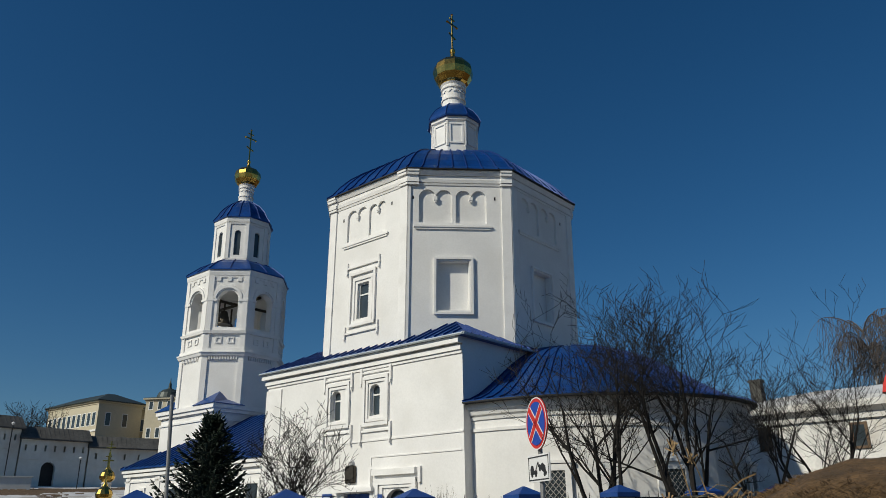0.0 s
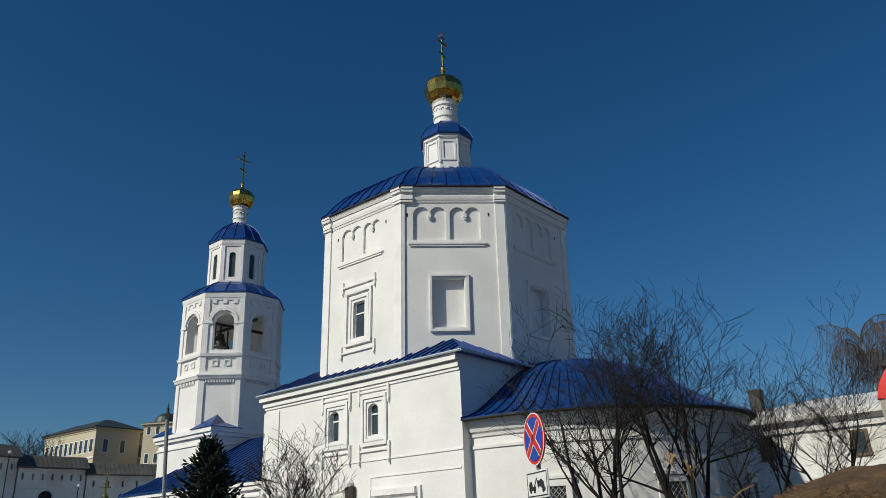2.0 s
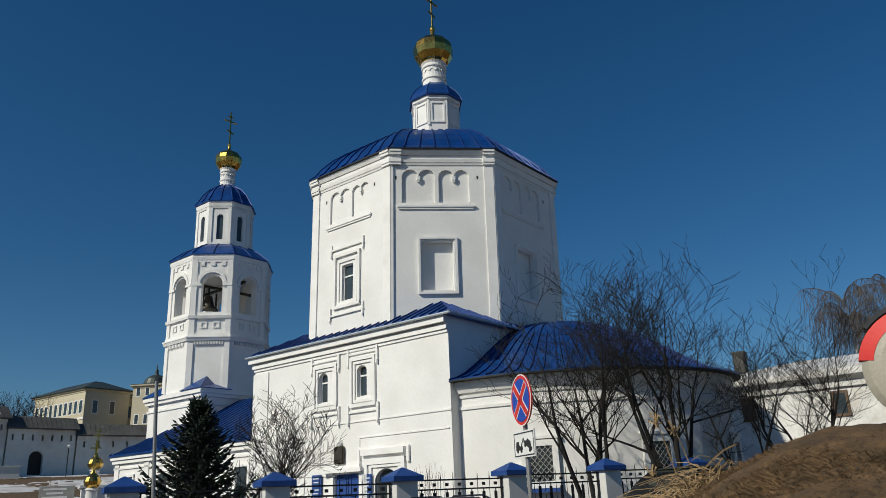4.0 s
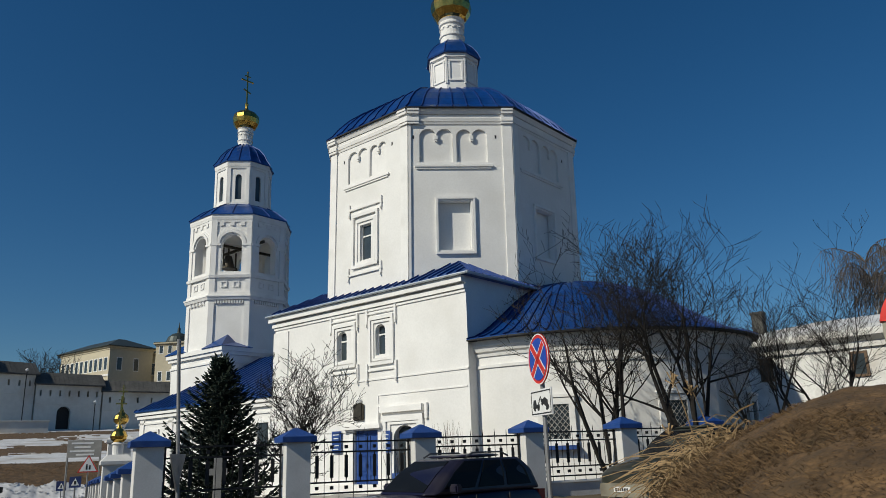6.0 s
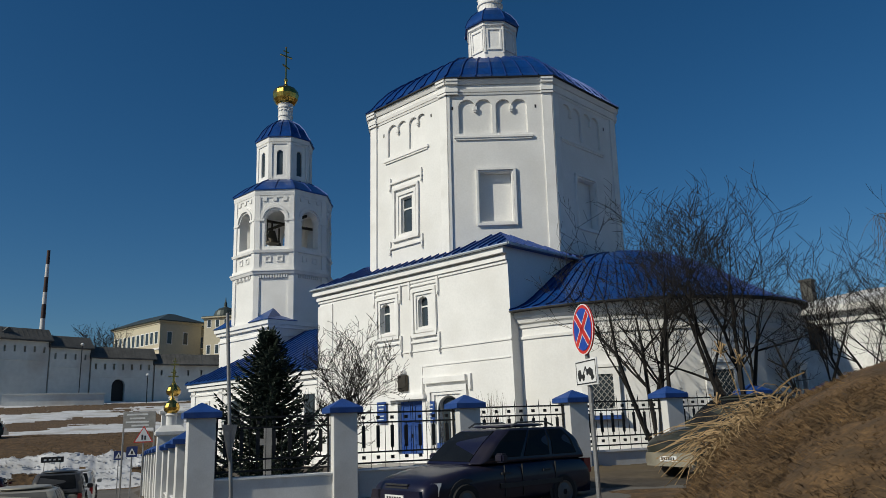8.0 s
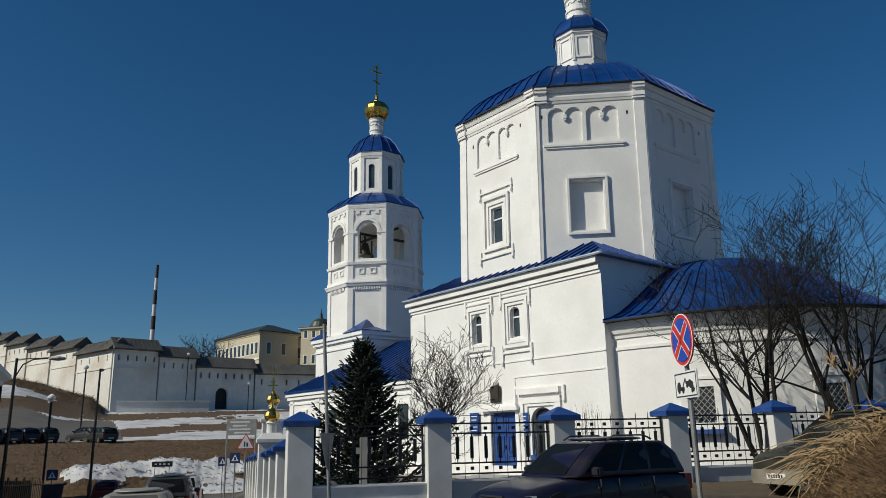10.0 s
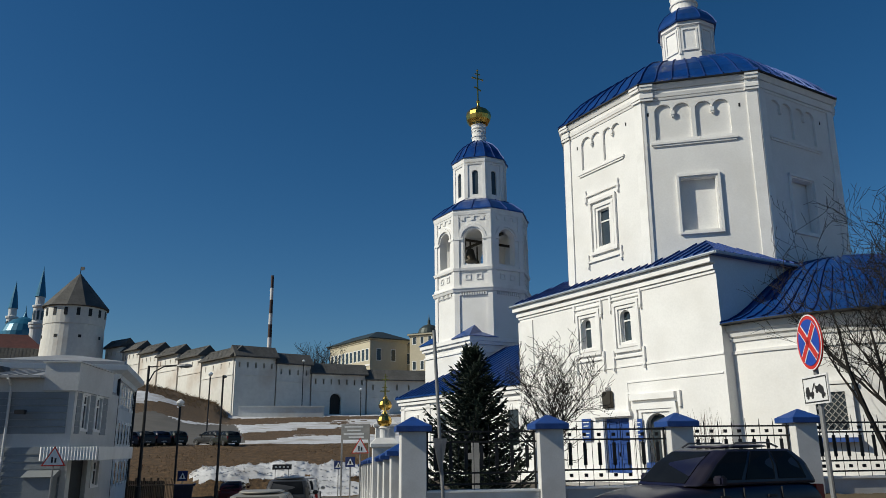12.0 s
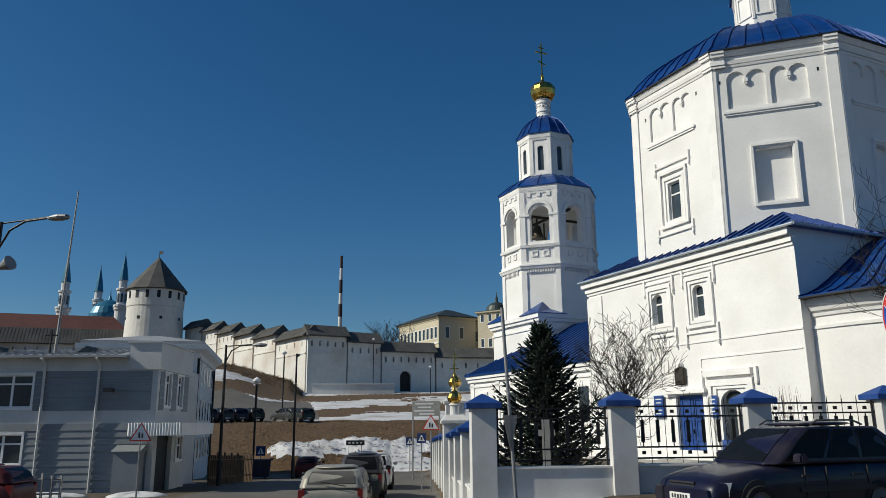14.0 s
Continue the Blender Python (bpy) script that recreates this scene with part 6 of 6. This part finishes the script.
def disc(r, t, n=40):
    return [(r * math.cos(k * math.tau / n), t, r * math.sin(k * math.tau / n)) for k in range(n)]


# no-stopping sign with a tow-away plate
x, y = at_polar(-6.72, 10.5)
sg = thing("no_stopping_sign", pose(x, y, hz(x, y), 0, 0, -73), "round blue and red no-stopping sign over a white plate", "road sign")
post(sg, (0, 0.05, -0.1), (-0.03, 0.05, 3.0), 0.032)
zc = 2.78 - hz(x, y)
bm = bm_new()
M = Matrix.Translation((0, 0, zc))
loft(bm, [disc(0.35, t) for t in (0.0, 0.02)], m=M)
part("plate", bm, SIGNRED, sg)
bm = bm_new()
loft(bm, [disc(0.29, t) for t in (-0.006, 0.0)], m=M)
part("face", bm, SIGNBLUE, sg)
bm = bm_new()
for a in (45, -45):
    box(bm, -0.288, 0.288, -0.010, -0.006 - 0.0005 * (a > 0), -0.056, 0.056, M @ pose(0, 0, 0, 0, a, 0))
part("cross_border", bm, SIGNWHITE, sg)
bm = bm_new()
for a in (45, -45):
    box(bm, -0.285, 0.285, -0.013, -0.006 - 0.001 * (a > 0), -0.04, 0.04, M @ pose(0, 0, 0, 0, a, 0))
part("cross", bm, SIGNRED, sg)
bm = bm_new()
for t0, t1 in zip(np.linspace(0, math.tau, 41), np.linspace(0, math.tau, 41)[1:]):
    loft(bm, [[(q * math.cos(t), yy, q * math.sin(t)) for q, t in ((0.335, t0), (0.35, t0), (0.35, t1), (0.335, t1))] for yy in (-0.004, 0.0)], m=M)
part("rim", bm, SIGNWHITE, sg)
bm = bm_new()
box(bm, -0.35, 0.35, 0.0, 0.02, zc - 0.76, zc - 0.41)
pl = part("tow_plate", bm, SIGNWHITE, sg, "white tow-away plate")
bm = bm_new()
for x0, x1, z0, z1 in ((-0.33, 0.33, 0.74, 0.725), (-0.33, 0.33, 0.445, 0.43), (-0.33, -0.315, 0.725, 0.445), (0.315, 0.33, 0.725, 0.445)):
    box(bm, x0, x1, -0.004, 0, zc - z0, zc - z1)
TS = Matrix.Translation((0, 0, zc - 0.585)) @ Matrix.Diagonal((0.92, 1, 0.82, 1))


def flat(outline, m=TS):
    loft(bm, [[(px_, t, pz_) for px_, pz_ in outline] for t in (-0.005, 0.0)], m=m)


# tow truck with its hook, lifting the nose of a car
flat([(-0.29, -0.09), (-0.05, -0.09), (-0.05, -0.03), (-0.16, -0.03), (-0.19, 0.05), (-0.26, 0.05), (-0.29, -0.01)])
flat([(-0.11, -0.03), (-0.085, -0.03), (0.01, 0.10), (-0.015, 0.10)])
flat([(0.0, 0.02), (0.012, 0.02), (0.012, 0.09), (0.0, 0.09)])
TC = TS @ pose(0.16, 0, -0.01, 0, 28, 0)
flat([(-0.15, -0.05), (0.15, -0.05), (0.15, 0.0), (0.10, 0.015), (0.06, 0.07), (-0.05, 0.07), (-0.09, 0.015), (-0.15, 0.0)], TC)
for m_, q in ((TS, -0.235), (TS, -0.10), (TC, 0.09), (TC, -0.09)):
    zq = -0.1 if m_ is TS else -0.06
    flat([(q + 0.034 * math.cos(k * math.tau / 12), zq + 0.034 * math.sin(k * math.tau / 12)) for k in range(12)], m_)
part("symbol", bm, TRIMBLACK, pl)

# leaning pole with the back of a give-way sign
p0, p1 = polar(19.15, 12.3), polar(19.95, 12.3)
z0 = hz(p0.x, p0.y)
yp = thing("give_way_sign", Matrix.Translation((p0.x, p0.y, 0)) @ pose(0, 0, 0, 0, 0, 0), "leaning pole with the grey back of a give-way sign", "road sign")
off = p1 - p0
post(yp, (0, 0, z0 - 0.1), (off.x, off.y, 3.42), 0.028, STEEL)
bm = bm_new()
M = Matrix.Translation((off.x * 0.36, off.y * 0.36 - 0.05, 1.42)) @ pose(0, 0, 0, 0, 0, 90)
loft(bm, [[(-0.32, t, 0.27), (0.32, t, 0.27), (0.0, t, -0.28)] for t in (0.0, 0.02)], m=M)
part("plate", bm, STEEL, yp)


def road_sign(yw, d, kind, zt, turn, size=0.7):
    """A warning triangle or a square crossing sign on a post; zt: its top."""
    x, y = at_polar(yw, d)
    z0 = hz(x, y)
    names = {"triangle": "white warning triangle with a red border on a post", "square": "blue crossing sign with a white triangle on a post", "frame": "dark name board on two posts", "board": "grey direction board with white lettering bars"}
    ob = thing("road_sign", pose(x, y, 0, 0, 0, turn), names[kind], "road sign", "road signs")
    if kind == "triangle":
        post(ob, (0, 0.04, z0 - 0.1), (0, 0.04, zt - 0.1))
        for k, t0, t1, mm, nm in ((1.0, 0.0, 0.02, SIGNRED, "plate"), (0.82, -0.006, 0.0, SIGNWHITE, "face")):
            bm = bm_new()
            h = size * 0.87
            c = zt - h * 0.66
            loft(bm, [[(-size / 2 * k, t, c - h * 0.34 * k), (size / 2 * k, t, c - h * 0.34 * k), (0, t, c + h * 0.66 * k)] for t in (t0, t1)])
            part(nm, bm, mm, ob)
        bm = bm_new()
        box(bm, -0.08, -0.02, -0.012, -0.006, c - 0.12, c + 0.08)
        box(bm, 0.03, 0.09, -0.012, -0.006, c - 0.12, c + 0.04)
        part("symbol", bm, TRIMBLACK, ob)
    elif kind == "square":
        post(ob, (0, 0.04, z0 - 0.1), (0, 0.04, zt))
        s = size / 2
        bm = bm_new()
        box(bm, -s, s, 0, 0.02, zt - size, zt)
        part("plate", bm, SHADEDBLUE if size < 0.85 else SIGNWHITE, ob)
        bm = bm_new()
        loft(bm, [[(-s * 0.7, t, zt - size * 0.8), (s * 0.7, t, zt - size * 0.8), (0, t, zt - size * 0.15)] for t in (-0.006, 0.0)])
        part("face", bm, SIGNWHITE, ob)
        bm = bm_new()
        box(bm, -0.04, 0.04, -0.012, -0.006, zt - size * 0.72, zt - size * 0.4)
        part("symbol", bm, TRIMBLACK, ob)
    elif kind == "frame":
        for q in (-0.55, 0.55):
            post(ob, (q, 0.04, z0 - 0.1), (q, 0.04, zt))
        bm = bm_new()
        box(bm, -0.8, 0.8, 0, 0.04, zt - 0.42, zt)
        part("plate", bm, TRIMBLACK, ob)
        for q in (-0.5, -0.17, 0.16, 0.5):
            bm = bm_new()
            box(bm, q - 0.09, q + 0.09, -0.008, 0, zt - 0.27, zt - 0.15)
            part("bar", bm, SIGNWHITE, ob)
    else:
        for q in (-0.8, 0.8):
            post(ob, (q, 0.06, z0 - 0.1), (q, 0.06, zt), 0.05)
        bm = bm_new()
        box(bm, -0.82, 0.82, 0, 0.05, zt - 0.9, zt)
        part("plate", bm, STONE, ob)
        for q, z, w in ((-0.1, 0.16, 1.1), (-0.1, 0.37, 0.8), (-0.1, 0.57, 1.2), (0.05, 0.76, 0.9)):
            bm = bm_new()
            box(bm, q - w / 2, q + w / 2, -0.008, 0, zt - z - 0.045, zt - z + 0.045)
            part("bar", bm, SIGNWHITE, ob)
    return ob


road_sign(25.4, 33, "triangle", 2.0, 20, 0.75)
road_sign(26.95, 57, "square", 0.7, 20, 0.6)
road_sign(37.7, 60, "square", 0.1, 30, 0.7)
road_sign(45.85, 31, "triangle", 1.75, 40, 0.8)
road_sign(30.95, 68, "frame", 0.3, 28)
road_sign(25.75, 46, "board", 2.95, 20)
road_sign(26.1, 34, "square", 1.2, 20, 0.42)
road_sign(43.4, 54, "square", 2.7, 35, 0.9)


def street_lamp(yw, d, top, arm_dir, arm=2.0, speaker=False):
    """A dark lamp post with a curved arm and a cobra-head lantern."""
    x, y = at_polar(yw, d)
    z0 = hz(x, y)
    ob = thing("street_lamp", Matrix.Translation((x, y, 0)), "dark street lamp post with a curved arm and lantern", "street lamp", "street lamps")
    bm = bm_new()
    tube(bm, [(0, 0, z0 - 0.1), (0, 0, z0 + 1.2), (0, 0, z0 + 1.25), (0, 0, top)], [0.13, 0.13, 0.09, 0.06], 10)
    part("pole", bm, IRON, ob)
    v = Vector((math.cos(radians(arm_dir)), math.sin(radians(arm_dir)), 0))
    bm = bm_new()
    tube(bm, [Vector((0, 0, top - 0.9)), v * arm * 0.2 + Vector((0, 0, top - 0.3)), v * arm * 0.5 + Vector((0, 0, top - 0.05)), v * arm + Vector((0, 0, top))], 0.035, 8)
    tube(bm, [Vector((0, 0, top - 0.05)), v * arm + Vector((0, 0, top + 0.03))], 0.025, 6)
    part("arm", bm, IRON, ob)
    bm = bm_new()
    M = Matrix.Translation(v * arm + Vector((0, 0, top))) @ pose(0, 0, 0, 0, 0, arm_dir)
    loft(bm, [[(q * 0.75, w * math.cos(k * math.tau / 10), -0.02 + h * math.sin(k * math.tau / 10)) for k in range(10)] for q, w, h in ((-0.1, 0.05, 0.04), (0.1, 0.13, 0.08), (0.5, 0.17, 0.11), (0.85, 0.12, 0.08), (0.95, 0.03, 0.02))], m=M)
    part("lantern", bm, STEEL, ob)
    if speaker:
        bm = bm_new()
        tube(bm, [Vector((0, 0, top - 1.5)), v * 0.15 + Vector((0, 0, top - 1.5)), v * 0.55 + Vector((0, 0, top - 1.35))], [0.06, 0.07, 0.24], 14)
        part("loudspeaker", bm, STEEL, ob, "grey horn loudspeaker")
    return ob


street_lamp(55.75, 27.0, 7.95, 10, 1.85, True)
street_lamp(40.5, 41.5, 5.75, 20, 1.5)
street_lamp(35.4, 53, 6.4, 120, 0.5)
for yw, d, top in ((36.3, 100, 10.5), (38.2, 66, 5.0), (29.7, 160, 19.0), (25.4, 165, 13.5)):
    x, y = at_polar(yw, d)
    ob = thing("lamp_post", Matrix.Translation((x, y, 0)), "slender dark lamp post with a globe", "lamp post", "lamp posts")
    post(ob, (0, 0, hz(x, y) - 0.2), (0, 0, top), 0.09, IRON, "pole")
    bm = bm_new()
    lathe(bm, [(0.05, top), (0.3, top + 0.25), (0.3, top + 0.4), (0.05, top + 0.6)], 12)
    part("globe", bm, SIGNWHITE, ob)

# round traffic mirror on a post, seen from behind
MIRRORBACK = mat("beige shell", (0.40, 0.37, 0.30), 0.6, var=0.1, scale=3, dirt=(0.28, 0.25, 0.2))
x, y = at_polar(-33.9, 7.6)
tm = thing("traffic_mirror", pose(x, y, 0, 0, 0, -33.2), "round traffic mirror with a beige back and red rim", "mirror")
zc = 2.45
post(tm, (0, 0, hz(x, y) - 0.1), (0, 0, 3.1), 0.04)
M = Matrix.Translation((0, 0.06, zc)) @ pose(0, 0, 0, -90, 0, 0)
bm = bm_new()
lathe(bm, [(0.34, -0.11), (0.44, -0.06), (0.50, 0.0), (0.50, 0.03)], 40, m=Matrix.Translation((0, -0.02, zc)) @ pose(0, 0, 0, -90, 0, 0))
part("back", bm, MIRRORBACK, tm)
bm = bm_new()
loft(bm, [[(q * math.cos(t), yy, zc + q * math.sin(t)) for q, yy in ((0.40, -0.105), (0.52, -0.04), (0.53, 0.1), (0.51, 0.1))] for t in np.linspace(0.3, 2.95, 25)])
part("visor", bm, SIGNRED, tm, "red visor rim")
bm = bm_new()
loft(bm, [[(q * math.cos(t), yy, zc + q * math.sin(t)) for q, yy in ((0.535, -0.04), (0.58, 0.0), (0.58, 0.3), (0.535, 0.3))] for t in np.linspace(0.6, 2.4, 17)])
part("hood", bm, TRIMBLACK, tm, "dark hood")
bm = bm_new()
loft(bm, [[(0.49 * math.cos(k * math.tau / 32), t, zc + 0.49 * math.sin(k * math.tau / 32)) for k in range(32)] for t in (0.035, 0.05)])
CHROME = mat("mirror", (0.85, 0.85, 0.85), 0.03, 1.0, var=0.0, bump=0.0)
part("mirror_glass", bm, CHROME, tm)

# ---- small things by the church ----
for x0, x1, z0, z1 in ((-7.2, -6.65, 1.75, 2.6), (-4.28, -4.42 + 0.55, 1.7, 2.5)):
    ob = thing("notice_board", CHURCH @ pose((x0 + x1) / 2, -0.1, 0), "blue notice board with white lettering bars", "sign", "notice boards")
    w = (x1 - x0) / 2
    bm = bm_new()
    box(bm, -w, w, 0, 0.03, z0, z1)
    part("plate", bm, BLUEPAINT, ob)
    for i in range(5):
        bm = bm_new()
        z = z1 - 0.14 - i * 0.14
        box(bm, -w * (0.7 - 0.1 * (i % 2)), w * (0.6 - 0.15 * (i % 3)), -0.006, 0, z - 0.018, z + 0.018)
        part("bar", bm, SIGNWHITE, ob)
ob = thing("wall_plaque", CHURCH @ pose(-5.63, -0.05, 0), "dark bronze relief plaque on the church wall", "plaque")
bm = bm_new()
box(bm, -0.26, 0.26, -0.1, 0.05, 2.95, 3.6)
bmesh.ops.bevel(bm, geom=list(bm.edges), offset=0.03, segments=2, affect="EDGES")
part("panel", bm, BRONZE, ob)
bm = bm_new()
lathe(bm, [(0.02, 3.6), (0.12, 3.64), (0.14, 3.74), (0.08, 3.84), (0.02, 3.9)], 12)
part("finial", bm, TRIM, ob)
x, y = at_polar(16.95, 17.9)
ob = thing("stone_cross", pose(x, y, hz(x, y), 0, 0, 20), "weathered pale stone memorial cross", "cross")
bm = bm_new()
loft(bm, [rect(-e, e, -e * 0.7, e * 0.7, z) for e, z in ((0.2, -0.1), (0.2, 0.3), (0.09, 0.36))])
box(bm, -0.085, 0.085, -0.05, 0.05, 0.3, 1.85)
box(bm, -0.2, 0.2, -0.052, 0.052, 1.45, 1.59)
part("cross", bm, STONE, ob)

# ---- fences and snow by the grey house ----
def house_xy(x, y):
    p = house.matrix_world @ Vector((x, y, 0))
    return p.x, p.y


def picket_fence(p0, p1, n, h, material, label, name):
    a, b = Vector((*p0, hz(*p0))), Vector((*p1, hz(*p1)))
    ob = thing(name, Matrix.Translation(a), label, "fence")
    d = b - a
    for q in (0.25, 0.85):
        bm = bm_new()
        tube(bm, [Vector((0, 0, h * q)), d + Vector((0, 0, h * q))], 0.035, 6)
        part("rail", bm, material, ob)
    for i in range(n + 1):
        c = d * (i / n)
        bm = bm_new()
        box(bm, c.x - 0.045, c.x + 0.045, c.y - 0.03, c.y + 0.03, c.z - 0.1, c.z + h * (1.0 if i % 4 else 1.1))
        part("picket", bm, material, ob)
    return ob


picket_fence(house_xy(HL - 9.5, -5.0), house_xy(HL - 2.0, -4.2), 22, 0.9, STEEL, "low grey metal fence before the house", "metal_fence")
picket_fence(house_xy(HL + 1.2, 5.2), house_xy(HL + 1.6, 14.0), 26, 1.5, WOOD, "brown wooden picket fence beside the street", "wooden_fence")
rs = random.Random(8)
for x, y, sx in ((HL - 7, -2.2, 3.0), (HL - 3.6, -2.4, 1.8), (HL + 0.4, -2.6, 1.2)):
    px, py = house_xy(x, y)
    ob = tagged(thing("snow_bank", pose(px, py, hz(px, py) - 0.05, 0, 0, STREET), "dirty remnant snow bank by the house", "snow"), group="snow banks")
    bm = bm_new()
    rings = []
    for q, z in ((1.0, 0.0), (0.9, 0.09), (0.68, 0.16), (0.35, 0.2), (0.08, 0.22)):
        rings.append([(sx * q * math.cos(t) * (1 + 0.12 * math.sin(5 * t + x)), 0.7 * q * math.sin(t) * (1 + 0.15 * math.sin(3 * t + y)), z + 0.03 * math.sin(7 * t)) for t in np.linspace(0, math.tau, 28, endpoint=False)])
    loft(bm, rings)
    part("snow", bm, SNOW, ob, smooth=True)
for yw, d, a, paint in ((44.6, 83, 152, OLIVE), (42.7, 86, 150, NAVY), (40.6, 86, 150, GREY), (39.6, 87, 150, NAVY), (38.5, 88, 150, OLIVE)):
    x, y = at_polar(yw, d)
    park(x, y, a, paint, "dark car parked on the upper road")

# waste container at the crossing
x, y = at_polar(38.2, 57)
wc = thing("waste_container", pose(x, y, hz(x, y), 0, 0, STREET + 8), "dark navy steel waste container at the crossing", "container")
NAVYSTEEL = mat("navy steel", (0.012, 0.014, 0.045), 0.6, var=0.25, scale=1.5, dirt=(0.05, 0.04, 0.035))
bm = bm_new()
loft(bm, [rect(-1.15, 1.15, -0.6, 0.6, 0.12), rect(-1.25, 1.25, -0.7, 0.7, 1.3)])
part("bin", bm, NAVYSTEEL, wc)
for s in (-1, 1):
    bm = bm_new()
    box(bm, s * 1.32 - 0.08, s * 1.32 + 0.08, -0.75, 0.75, 1.24, 1.36)
    part("rim", bm, NAVYSTEEL, wc)
    bm = bm_new()
    box(bm, s * 0.9 - 0.06, s * 0.9 + 0.06, -0.6, 0.6, 0.0, 0.14)
    part("skid", bm, IRON, wc)
for q in (-0.6, 0.0, 0.6):
    bm = bm_new()
    box(bm, q - 0.04, q + 0.04, -0.74, -0.62, 0.2, 1.25)
    part("stiffener", bm, NAVYSTEEL, wc)
